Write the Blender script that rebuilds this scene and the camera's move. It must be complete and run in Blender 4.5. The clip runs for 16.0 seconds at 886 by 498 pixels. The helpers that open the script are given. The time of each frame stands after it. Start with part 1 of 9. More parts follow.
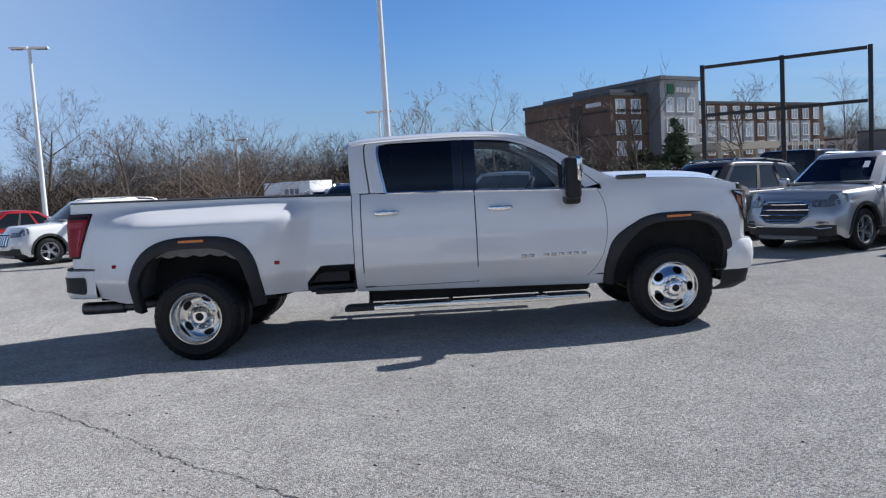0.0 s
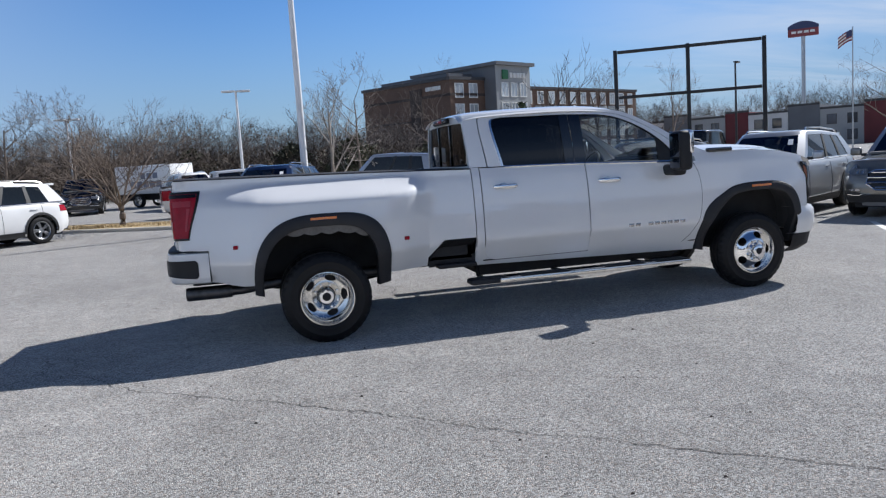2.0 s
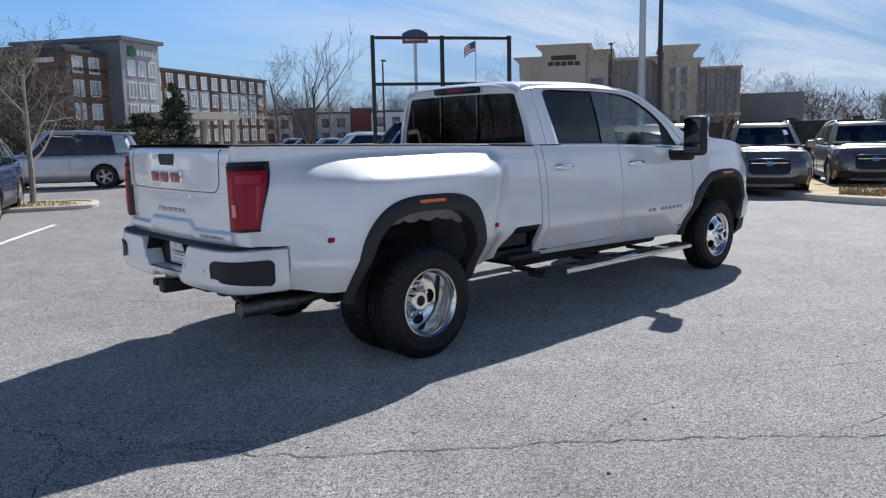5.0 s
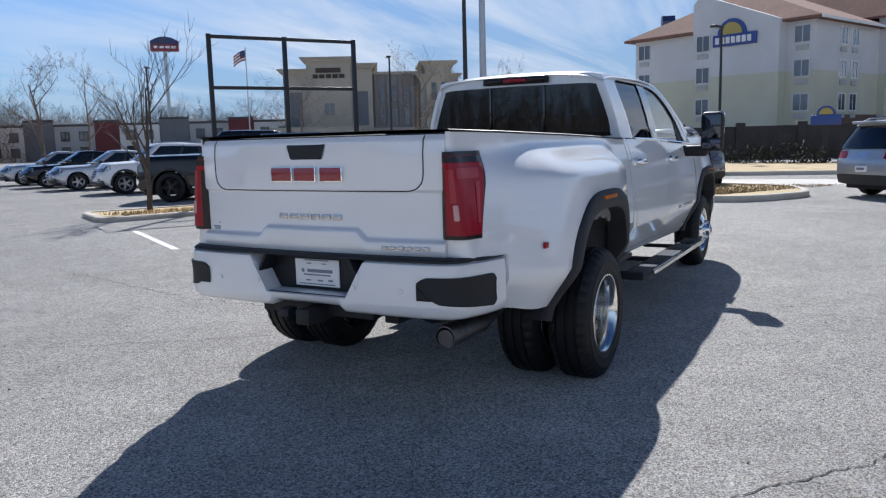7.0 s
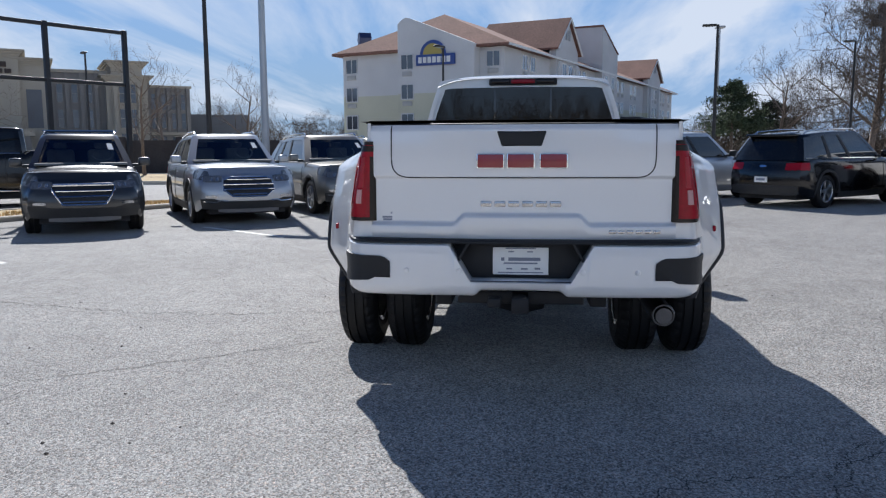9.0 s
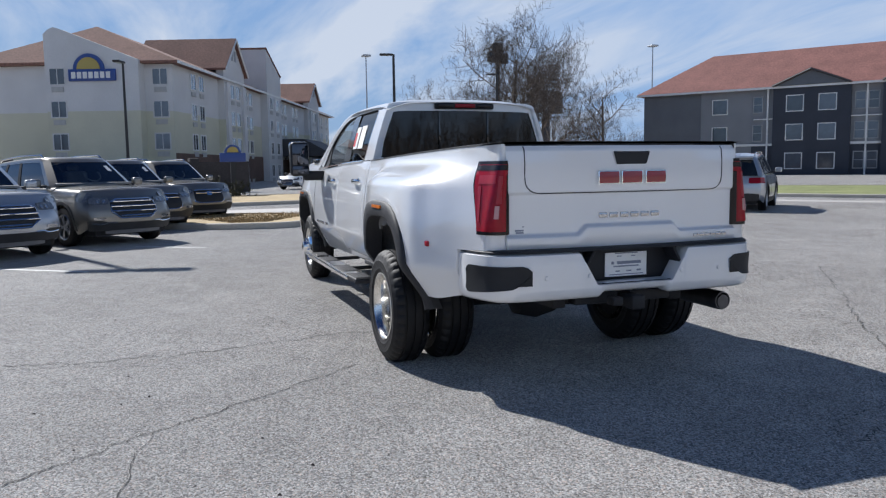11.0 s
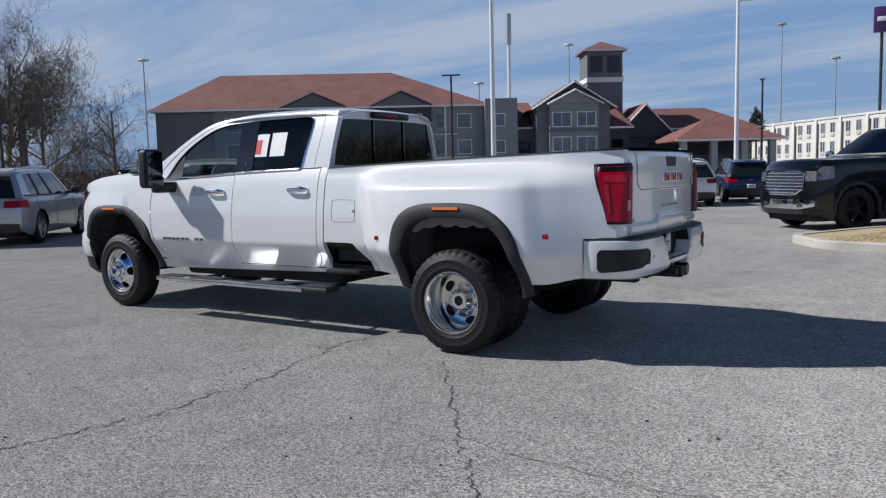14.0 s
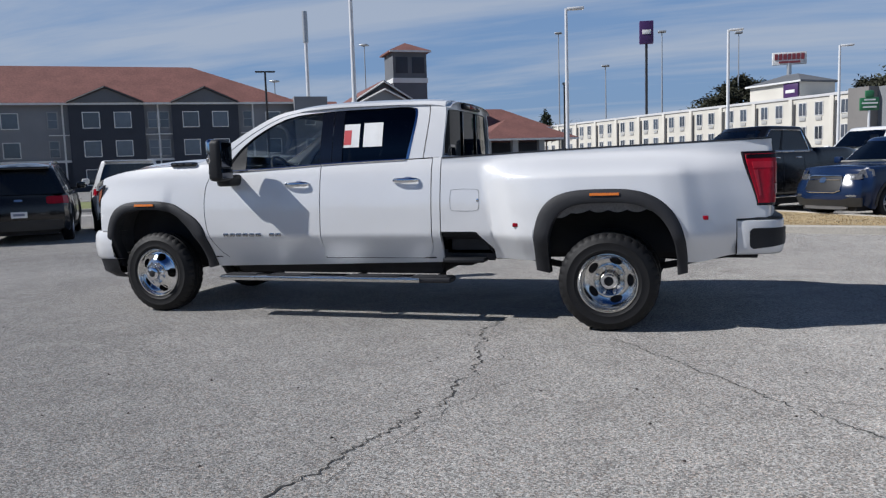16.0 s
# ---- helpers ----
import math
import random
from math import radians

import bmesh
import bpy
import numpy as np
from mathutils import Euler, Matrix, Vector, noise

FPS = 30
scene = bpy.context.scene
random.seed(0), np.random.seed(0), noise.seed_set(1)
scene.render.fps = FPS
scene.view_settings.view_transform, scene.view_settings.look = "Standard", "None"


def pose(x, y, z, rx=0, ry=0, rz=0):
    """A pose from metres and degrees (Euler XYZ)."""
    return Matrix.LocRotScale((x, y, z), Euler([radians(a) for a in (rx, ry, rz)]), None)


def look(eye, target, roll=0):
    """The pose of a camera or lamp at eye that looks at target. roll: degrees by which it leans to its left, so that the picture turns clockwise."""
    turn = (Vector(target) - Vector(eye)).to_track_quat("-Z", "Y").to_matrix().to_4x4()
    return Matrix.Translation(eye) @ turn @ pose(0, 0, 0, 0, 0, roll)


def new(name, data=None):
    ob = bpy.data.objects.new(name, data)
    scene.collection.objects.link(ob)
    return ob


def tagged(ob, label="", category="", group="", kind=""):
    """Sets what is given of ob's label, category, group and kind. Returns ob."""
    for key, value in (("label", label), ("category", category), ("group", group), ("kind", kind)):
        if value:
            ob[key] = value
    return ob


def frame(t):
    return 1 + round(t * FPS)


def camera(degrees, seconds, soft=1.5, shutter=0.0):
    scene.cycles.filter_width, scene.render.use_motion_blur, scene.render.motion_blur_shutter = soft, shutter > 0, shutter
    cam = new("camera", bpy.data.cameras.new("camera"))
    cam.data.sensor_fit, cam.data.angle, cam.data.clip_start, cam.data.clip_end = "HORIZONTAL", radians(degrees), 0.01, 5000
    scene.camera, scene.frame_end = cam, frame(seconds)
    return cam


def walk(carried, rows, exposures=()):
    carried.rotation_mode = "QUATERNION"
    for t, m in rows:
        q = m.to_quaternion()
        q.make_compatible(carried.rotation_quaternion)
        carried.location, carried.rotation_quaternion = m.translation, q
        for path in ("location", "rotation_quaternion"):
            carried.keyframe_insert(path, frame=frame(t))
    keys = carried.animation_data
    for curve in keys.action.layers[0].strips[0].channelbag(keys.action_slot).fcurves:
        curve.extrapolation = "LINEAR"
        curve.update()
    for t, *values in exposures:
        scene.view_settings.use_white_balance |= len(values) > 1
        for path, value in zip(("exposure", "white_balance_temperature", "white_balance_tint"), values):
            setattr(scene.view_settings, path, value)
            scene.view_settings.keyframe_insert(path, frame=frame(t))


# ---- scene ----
cam = camera(59.8, 16.0, 1.25)
PATH = [
    (0, (2.271, -8.262, 1.487), (2.278, -6.269, 1.324), -3.3),
    (0.5, (1.519, -8.307, 1.534), (1.653, -6.318, 1.369), -3.2),
    (1, (0.808, -8.325, 1.547), (1.042, -6.347, 1.369), -3.3),
    (1.5, (0.1, -8.193, 1.544), (0.44, -6.233, 1.34), -3.5),
    (2, (-0.568, -7.992, 1.564), (-0.106, -6.061, 1.331), -3.7),
    (2.5, (-1.14, -7.64, 1.563), (-0.54, -5.749, 1.305), -3.9),
    (3, (-1.703, -7.24, 1.574), (-0.95, -5.408, 1.3), -3.7),
    (3.5, (-2.147, -6.747, 1.579), (-1.238, -4.989, 1.295), -3.0),
    (4, (-2.618, -6.231, 1.578), (-1.556, -4.561, 1.285), -2.2),
    (4.5, (-3.058, -5.654, 1.551), (-1.855, -4.084, 1.255), -1.3),
    (4.7, (-3.241, -5.461, 1.571), (-1.986, -3.933, 1.274), -1.2),
    (6.8, (-4.427, -2.864, 1.47), (-2.729, -1.845, 1.19), -1.5),
    (7, (-4.523, -2.606, 1.466), (-2.796, -1.637, 1.189), -1.5),
    (7.5, (-4.821, -1.989, 1.443), (-3.01, -1.179, 1.188), -0.9),
    (8, (-5.113, -1.327, 1.418), (-3.229, -0.707, 1.158), -0.1),
    (8.5, (-5.259, -0.674, 1.388), (-3.322, -0.255, 1.121), 0.0),
    (9, (-5.368, -0.009, 1.382), (-3.395, 0.196, 1.121), -0.2),
    (9.5, (-5.371, 0.657, 1.377), (-3.387, 0.643, 1.125), -0.6),
    (9.7, (-5.391, 0.92, 1.397), (-3.409, 0.819, 1.153), -0.7),
    (11.8, (-5.048, 3.733, 1.364), (-3.335, 2.721, 1.168), -0.4),
    (12, (-4.93, 4.005, 1.354), (-3.267, 2.911, 1.164), -0.3),
    (12.5, (-4.572, 4.562, 1.382), (-3.047, 3.28, 1.2), -0.4),
    (13, (-4.165, 5.146, 1.378), (-2.789, 3.706, 1.197), -0.6),
    (13.5, (-3.675, 5.615, 1.361), (-2.448, 4.046, 1.175), -1.0),
    (14, (-3.136, 6.062, 1.372), (-2.045, 4.396, 1.178), -1.4),
    (14.5, (-2.553, 6.495, 1.386), (-1.594, 4.751, 1.186), -1.6),
    (15, (-1.933, 6.86, 1.394), (-1.083, 5.061, 1.191), -1.7),
    (15.5, (-1.303, 7.197, 1.364), (-0.57, 5.348, 1.159), -1.7),
    (16, (-0.62, 7.44, 1.363), (-0.018, 5.544, 1.153), -1.8),
]
walk(cam, [(t, look(eye, target, roll)) for t, eye, target, roll in PATH],
     exposures=[(0, 0.38, 6200, 10), (2.5, 0.42, 6250, 10), (4, 0.48, 6250, 10), (7, 0.54, 6250, 10), (9, 0.51, 6250, 10), (11, 0.36, 6250, 10), (12.5, 0.20, 6250, 10), (13.2, 0.05, 6250, 10), (14.5, -0.06, 6250, 10), (16, -0.14, 6280, 10)])

# ---- light ----
SUN_AZ, SUN_EL = 23.3, 41.0          # degrees from +x towards +y, and above the horizon

world = bpy.data.worlds.new("sky")
scene.world = world
world.use_nodes = True
wt = world.node_tree
wt.nodes.clear()
w_out = wt.nodes.new("ShaderNodeOutputWorld")
w_bg = wt.nodes.new("ShaderNodeBackground")
w_bg.inputs["Strength"].default_value = 0.060
w_sky = wt.nodes.new("ShaderNodeTexSky")
w_sky.sky_type = 'NISHITA'
w_sky.sun_disc = False
w_sky.sun_elevation = radians(SUN_EL)
w_sky.sun_rotation = radians(90.0 - SUN_AZ)
w_sky.air_density, w_sky.dust_density, w_sky.ozone_density = 1.0, 0.1, 1.6
# thin streaky clouds, thicker on the sun's side of the sky
w_tc = wt.nodes.new("ShaderNodeTexCoord")
w_sep = wt.nodes.new("ShaderNodeSeparateXYZ")
wt.links.new(w_tc.outputs["Generated"], w_sep.inputs[0])


def wmath(op, a, b=None):
    n = wt.nodes.new("ShaderNodeMath")
    n.operation = op
    for i, v in enumerate((a, b)):
        if v is None:
            continue
        if isinstance(v, (int, float)):
            n.inputs[i].default_value = v
        else:
            wt.links.new(v, n.inputs[i])
    return n.outputs[0]


w_den = wmath('MAXIMUM', wmath('ADD', w_sep.outputs[2], 0.12), 0.05)
w_cmb = wt.nodes.new("ShaderNodeCombineXYZ")
wt.links.new(wmath('DIVIDE', w_sep.outputs[0], w_den), w_cmb.inputs[0])
wt.links.new(wmath('DIVIDE', w_sep.outputs[1], w_den), w_cmb.inputs[1])
w_map = wt.nodes.new("ShaderNodeMapping")
w_map.inputs["Rotation"].default_value = (0, 0, radians(35))
w_map.inputs["Scale"].default_value = (0.28, 0.95, 1.0)
wt.links.new(w_cmb.outputs[0], w_map.inputs[0])
w_n = wt.nodes.new("ShaderNodeTexNoise")
w_n.inputs["Scale"].default_value = 1.25
w_n.inputs["Detail"].default_value = 8.0
w_n.inputs["Roughness"].default_value = 0.58
w_n.inputs["Distortion"].default_value = 0.5
wt.links.new(w_map.outputs[0], w_n.inputs["Vector"])
w_rmp = wt.nodes.new("ShaderNodeMapRange")
w_rmp.inputs["From Min"].default_value = 0.43
w_rmp.inputs["From Max"].default_value = 0.62
wt.links.new(w_n.outputs[0], w_rmp.inputs["Value"])
w_side = wt.nodes.new("ShaderNodeMapRange")      # clear in the north-east, veiled round the sun's quarter
w_side.interpolation_type = 'SMOOTHSTEP'
w_side.inputs["From Min"].default_value, w_side.inputs["From Max"].default_value = 0.35, 0.95
wt.links.new(wmath('ADD', wmath('MULTIPLY', w_sep.outputs[0], 0.99), wmath('MULTIPLY', w_sep.outputs[1], 0.08)), w_side.inputs["Value"])
w_south = wt.nodes.new("ShaderNodeMapRange")
w_south.interpolation_type = 'SMOOTHSTEP'
w_south.inputs["From Min"].default_value, w_south.inputs["From Max"].default_value = 0.2, -0.6
w_south.inputs["To Max"].default_value = 0.75
wt.links.new(w_sep.outputs[1], w_south.inputs["Value"])
w_west = wt.nodes.new("ShaderNodeMapRange")      # bright hazy sky opposite the sun
w_west.interpolation_type = 'SMOOTHSTEP'
w_west.inputs["From Min"].default_value, w_west.inputs["From Max"].default_value = 0.0, -0.7
wt.links.new(w_sep.outputs[0], w_west.inputs["Value"])
w_veil = wmath('MAXIMUM', w_side.outputs[0], w_south.outputs[0])
w_high = wt.nodes.new("ShaderNodeMapRange")      # streaks lie low, with clear sky overhead
w_high.interpolation_type = 'SMOOTHSTEP'
w_high.inputs["From Min"].default_value, w_high.inputs["From Max"].default_value = 0.75, 0.35
wt.links.new(w_sep.outputs[2], w_high.inputs["Value"])
w_amt = wmath('MULTIPLY', w_rmp.outputs[0], wmath('MULTIPLY', w_veil, wmath('MULTIPLY', w_high.outputs[0], 0.9)))
w_mix = wt.nodes.new("ShaderNodeMix")
w_mix.data_type = 'RGBA'
wt.links.new(w_amt, w_mix.inputs[0])
w_tint = wt.nodes.new("ShaderNodeVectorMath")      # a clear winter blue
w_tint.operation = 'MULTIPLY'
w_tint.inputs[1].default_value = (0.64, 0.97, 1.42)
wt.links.new(w_sky.outputs[0], w_tint.inputs[0])
w_hz = wt.nodes.new("ShaderNodeMapRange")           # pale haze low over the horizon
w_hz.interpolation_type = 'SMOOTHSTEP'
w_hz.inputs["From Min"].default_value, w_hz.inputs["From Max"].default_value = 0.22, -0.02
w_hz.inputs["To Max"].default_value = 0.75
wt.links.new(w_sep.outputs[2], w_hz.inputs["Value"])
w_mixh = wt.nodes.new("ShaderNodeMix")
w_mixh.data_type = 'RGBA'
wt.links.new(w_hz.outputs[0], w_mixh.inputs[0])
wt.links.new(w_tint.outputs[0], w_mixh.inputs[6])
w_mixh.inputs[7].default_value = (3.9, 5.1, 6.7, 1)
w_even = wt.nodes.new("ShaderNodeMix")           # an even pale blue behind the streaks
w_even.data_type = 'RGBA'
wt.links.new(wmath('MULTIPLY', w_side.outputs[0], 0.7), w_even.inputs[0])
wt.links.new(w_mixh.outputs[2], w_even.inputs[6])
w_even.inputs[7].default_value = (3.3, 4.7, 6.9, 1)
w_glow = wt.nodes.new("ShaderNodeMix")
w_glow.data_type = 'RGBA'
wt.links.new(wmath('MULTIPLY', w_west.outputs[0], 0.85), w_glow.inputs[0])
w_far = wt.nodes.new("ShaderNodeMix")            # a lighter blue over the southern half
w_far.data_type = 'RGBA'
wt.links.new(wmath('MULTIPLY', w_south.outputs[0], 0.95), w_far.inputs[0])
wt.links.new(w_even.outputs[2], w_far.inputs[6])
w_far.inputs[7].default_value = (3.9, 6.0, 9.6, 1)
wt.links.new(w_far.outputs[2], w_glow.inputs[6])
w_glow.inputs[7].default_value = (5.4, 7.3, 10.4, 1)
wt.links.new(w_glow.outputs[2], w_mix.inputs[6])
w_mix.inputs[7].default_value = (8.3, 9.0, 10.2, 1)
# the sky deepens towards the zenith
w_zen = wt.nodes.new("ShaderNodeMapRange")
w_zen.inputs["From Min"].default_value, w_zen.inputs["From Max"].default_value = 0.26, 0.66
wt.links.new(w_sep.outputs[2], w_zen.inputs["Value"])
w_blue = wt.nodes.new("ShaderNodeMix")
w_blue.data_type = 'RGBA'
w_blue.inputs[6].default_value, w_blue.inputs[7].default_value = (1, 1, 1, 1), (0.11, 0.165, 0.27, 1)
wt.links.new(w_zen.outputs[0], w_blue.inputs[0])
w_deep = wt.nodes.new("ShaderNodeVectorMath")
w_deep.operation = 'MULTIPLY'
wt.links.new(w_mix.outputs[2], w_deep.inputs[0])
wt.links.new(w_blue.outputs[2], w_deep.inputs[1])
wt.links.new(w_deep.outputs[0], w_bg.inputs["Color"])
wt.links.new(w_bg.outputs[0], w_out.inputs[0])

sun_data = bpy.data.lights.new("sun", 'SUN')
sun_data.energy = 5.0
sun_data.angle = radians(0.55)
sun_data.color = (1.0, 0.975, 0.95)
sun = new("sun", sun_data)
sa, se = radians(SUN_AZ), radians(SUN_EL)
sun.matrix_world = look((60 * math.cos(sa) * math.cos(se), 60 * math.sin(sa) * math.cos(se), 60 * math.sin(se)), (0, 0, 0))

# ---- materials ----
def mat(name, color, rough=0.5, metal=0.0, var=0.0, vscale=3.0, fine=0.0, fscale=60.0, bump=0.0, bscale=80.0, coat=0.0,
        island=0.0, spec=0.5, emit=0.0, rvar=0.0):
    """A surface with coarse and fine variation of its colour, fine relief, and wear in its gloss."""
    m = bpy.data.materials.new(name)
    m.use_nodes = True
    nt = m.node_tree
    b = nt.nodes["Principled BSDF"]
    b.inputs["Roughness"].default_value = rough
    b.inputs["Metallic"].default_value = metal
    b.inputs["Coat Weight"].default_value = coat
    b.inputs["Coat Roughness"].default_value = 0.04
    b.inputs["Specular IOR Level"].default_value = spec
    b.inputs["Base Color"].default_value = (*color, 1)
    if emit:
        b.inputs["Emission Color"].default_value = (*color, 1)
        b.inputs["Emission Strength"].default_value = emit
    if not (var or fine or bump or island or rvar):
        return m
    tc = nt.nodes.new("ShaderNodeTexCoord")

    def noise_of(scale, detail=5.0):
        n = nt.nodes.new("ShaderNodeTexNoise")
        n.inputs["Scale"].default_value = scale
        n.inputs["Detail"].default_value = detail
        nt.links.new(tc.outputs["Object"], n.inputs["Vector"])
        return n.outputs[0]

    def scaled(sock, amount):
        r = nt.nodes.new("ShaderNodeMapRange")
        r.inputs["From Min"].default_value, r.inputs["From Max"].default_value = 0.3, 0.7
        r.inputs["To Min"].default_value, r.inputs["To Max"].default_value = 1 - amount, 1 + amount
        nt.links.new(sock, r.inputs["Value"])
        return r.outputs[0]

    facs = []
    if var:
        facs.append(scaled(noise_of(vscale), var))
    if fine:
        facs.append(scaled(noise_of(fscale, 2.0), fine))
    if island:
        info = nt.nodes.new("ShaderNodeObjectInfo")
        facs.append(scaled(info.outputs["Random"], island))
        geo = nt.nodes.new("ShaderNodeNewGeometry")
        facs.append(scaled(geo.outputs["Random Per Island"], island))
    if facs:
        f = facs[0]
        for g in facs[1:]:
            q = nt.nodes.new("ShaderNodeMath")
            q.operation = 'MULTIPLY'
            nt.links.new(f, q.inputs[0])
            nt.links.new(g, q.inputs[1])
            f = q.outputs[0]
        mul = nt.nodes.new("ShaderNodeVectorMath")
        mul.operation = 'SCALE'
        mul.inputs[0].default_value = color
        nt.links.new(f, mul.inputs["Scale"])
        nt.links.new(mul.outputs[0], b.inputs["Base Color"])
    if rvar:
        q = nt.nodes.new("ShaderNodeMath")
        q.operation = 'MULTIPLY'
        q.inputs[1].default_value = rough
        nt.links.new(scaled(noise_of(vscale * 4), rvar), q.inputs[0])
        nt.links.new(q.outputs[0], b.inputs["Roughness"])
    if bump:
        bp = nt.nodes.new("ShaderNodeBump")
        bp.inputs["Strength"].default_value = bump
        bp.inputs["Distance"].default_value = 0.01
        nt.links.new(noise_of(bscale, 3.0), bp.inputs["Height"])
        nt.links.new(bp.outputs[0], b.inputs["Normal"])
    return m


def glass(name, tint, gloss=0.06):
    """Clear or tinted glass: what is behind it, and a mirror's share by Fresnel."""
    m = bpy.data.materials.new(name)
    m.use_nodes = True
    nt = m.node_tree
    nt.nodes.clear()
    out = nt.nodes.new("ShaderNodeOutputMaterial")
    tr = nt.nodes.new("ShaderNodeBsdfTransparent")
    tr.inputs[0].default_value = (*tint, 1)
    gl = nt.nodes.new("ShaderNodeBsdfGlossy")
    gl.inputs["Roughness"].default_value = 0.02
    fr = nt.nodes.new("ShaderNodeLayerWeight")
    fr.inputs[0].default_value = 0.5
    pw = nt.nodes.new("ShaderNodeMath")
    pw.operation = 'POWER'
    pw.inputs[1].default_value = 5.0
    nt.links.new(fr.outputs["Facing"], pw.inputs[0])
    ad = nt.nodes.new("ShaderNodeMath")
    ad.operation = 'MULTIPLY_ADD'
    ad.inputs[1].default_value, ad.inputs[2].default_value = 0.92, gloss
    nt.links.new(pw.outputs[0], ad.inputs[0])
    mx = nt.nodes.new("ShaderNodeMixShader")
    nt.links.new(ad.outputs[0], mx.inputs[0])
    nt.links.new(tr.outputs[0], mx.inputs[1])
    nt.links.new(gl.outputs[0], mx.inputs[2])
    nt.links.new(mx.outputs[0], out.inputs[0])
    return m


M_WHITE = mat("white_paint", (0.765, 0.772, 0.78), 0.32, 0.0, var=0.02, vscale=2.0, fine=0.015, fscale=400, coat=1.0)
M_WHITE.node_tree.nodes["Principled BSDF"].inputs["Coat IOR"].default_value = 1.75
M_BLACKPL = mat("black_plastic", (0.014, 0.015, 0.018), 0.55, spec=0.35, var=0.15, vscale=6, bump=0.15, bscale=500)
M_FLARE = mat("flare_plastic", (0.030, 0.031, 0.035), 0.6, var=0.12, vscale=5, bump=0.2, bscale=400, spec=0.3)
M_DARK = mat("underbody", (0.02, 0.02, 0.022), 0.8, var=0.3, vscale=6)
M_INNER = mat("dusty_inner_panel", (0.17, 0.17, 0.175), 0.7, var=0.25, vscale=5, fine=0.15, fscale=60)
M_LINER = mat("wheel_liner", (0.06, 0.06, 0.063), 0.85, var=0.2, vscale=8, bump=0.3, bscale=150)
M_RUBBER = mat("tyre_rubber", (0.008, 0.008, 0.009), 0.6, spec=0.35, var=0.2, vscale=9, fine=0.12, fscale=120, bump=0.2, bscale=200)
M_CHROME = mat("chrome", (0.86, 0.87, 0.88), 0.07, 1.0, rvar=0.4, vscale=4)
M_ALU = mat("polished_aluminium", (0.74, 0.73, 0.70), 0.16, 1.0, var=0.05, vscale=12, rvar=0.35)
M_BARE = mat("bare_step_metal", (0.92, 0.92, 0.92), 0.045, 1.0, rvar=0.1, vscale=6)
M_STEEL = mat("exhaust_steel", (0.10, 0.10, 0.105), 0.45, 0.9, var=0.3, vscale=12)
M_RED = mat("red_lens", (0.30, 0.003, 0.014), 0.2, var=0.15, vscale=30, coat=0.15, spec=0.25)
M_REDBRIGHT = mat("red_light_strip", (0.36, 0.004, 0.016), 0.3, coat=0.3, var=0.1, vscale=40)
M_SMOKE = mat("smoked_lens", (0.008, 0.003, 0.004), 0.25, coat=0.2, spec=0.3)
M_CLEARLENS = mat("clear_lens", (0.34, 0.35, 0.37), 0.10, 0.75, var=0.3, vscale=30, coat=1.0)
M_AMBER = mat("amber_lens", (0.75, 0.20, 0.02), 0.2, coat=0.8, var=0.1, vscale=50)
M_BADGE = mat("badge_chrome", (0.46, 0.46, 0.47), 0.22, 1.0, var=0.1, vscale=20)
M_AMBER2 = mat("amber_reflector", (0.30, 0.085, 0.03), 0.25, coat=0.5, var=0.15, vscale=40)
M_EMBLEM = mat("red_emblem", (0.26, 0.010, 0.02), 0.25, coat=0.6)
M_SEAM = mat("shut_line", (0.03, 0.03, 0.033), 0.8)
M_SEAT = mat("dark_leather", (0.03, 0.028, 0.027), 0.6, var=0.2, vscale=6, bump=0.15, bscale=120)
M_SEATTAN = mat("grey_trim", (0.16, 0.15, 0.14), 0.65, var=0.12, vscale=6)
M_PAPER = mat("paper", (0.82, 0.82, 0.81), 0.7, var=0.05, vscale=10)
M_PAPERRED = mat("red_print", (0.55, 0.06, 0.07), 0.7)
M_PRINT = mat("grey_print", (0.20, 0.22, 0.28), 0.7)
M_GLASS_TINT = glass("privacy_glass", (0.045, 0.05, 0.056))
M_GLASS = glass("window_glass", (0.76, 0.80, 0.79), 0.10)
M_GLASS_WS = glass("windscreen_glass", (0.68, 0.72, 0.71))
M_BACKGLASS = glass("back_glass", (0.010, 0.012, 0.015))
M_GLOSSBLACK = mat("gloss_black", (0.006, 0.006, 0.007), 0.08, coat=1.0)
M_MIRROR = mat("mirror_glass", (0.08, 0.085, 0.10), 0.03, 1.0)


# ---- building tools ----
def obj(name, bm, material, parent=None, label="", smooth=None, at=None):
    """Links a bmesh as one mesh object. smooth: angle in degrees below which edges are shaded soft."""
    bmesh.ops.recalc_face_normals(bm, faces=bm.faces)
    if smooth is None:
        smooth = 35.0
    lim = radians(smooth)
    for f in bm.faces:
        f.smooth = True
    for e in bm.edges:
        if len(e.link_faces) == 2 and e.calc_face_angle(0) > lim:
            e.smooth = False
    me = bpy.data.meshes.new(name)
    bm.to_mesh(me)
    bm.free()
    me.materials.append(material)
    ob = new(name, me)
    if parent:
        ob.parent = parent
    if at:
        ob.location = at
    if label:
        ob["label"] = label
    return ob


def part(name, bm, material, parent, label="", smooth=None):
    return obj(name, bm, material, parent, label, smooth)


def thing(name, label, category, group="", at=(0, 0, 0), turn=0.0, kind=""):
    e = new(name)
    e.empty_display_size = 0.2
    e.matrix_basis = pose(*at, 0, 0, turn)
    return tagged(e, label, category, group, kind)


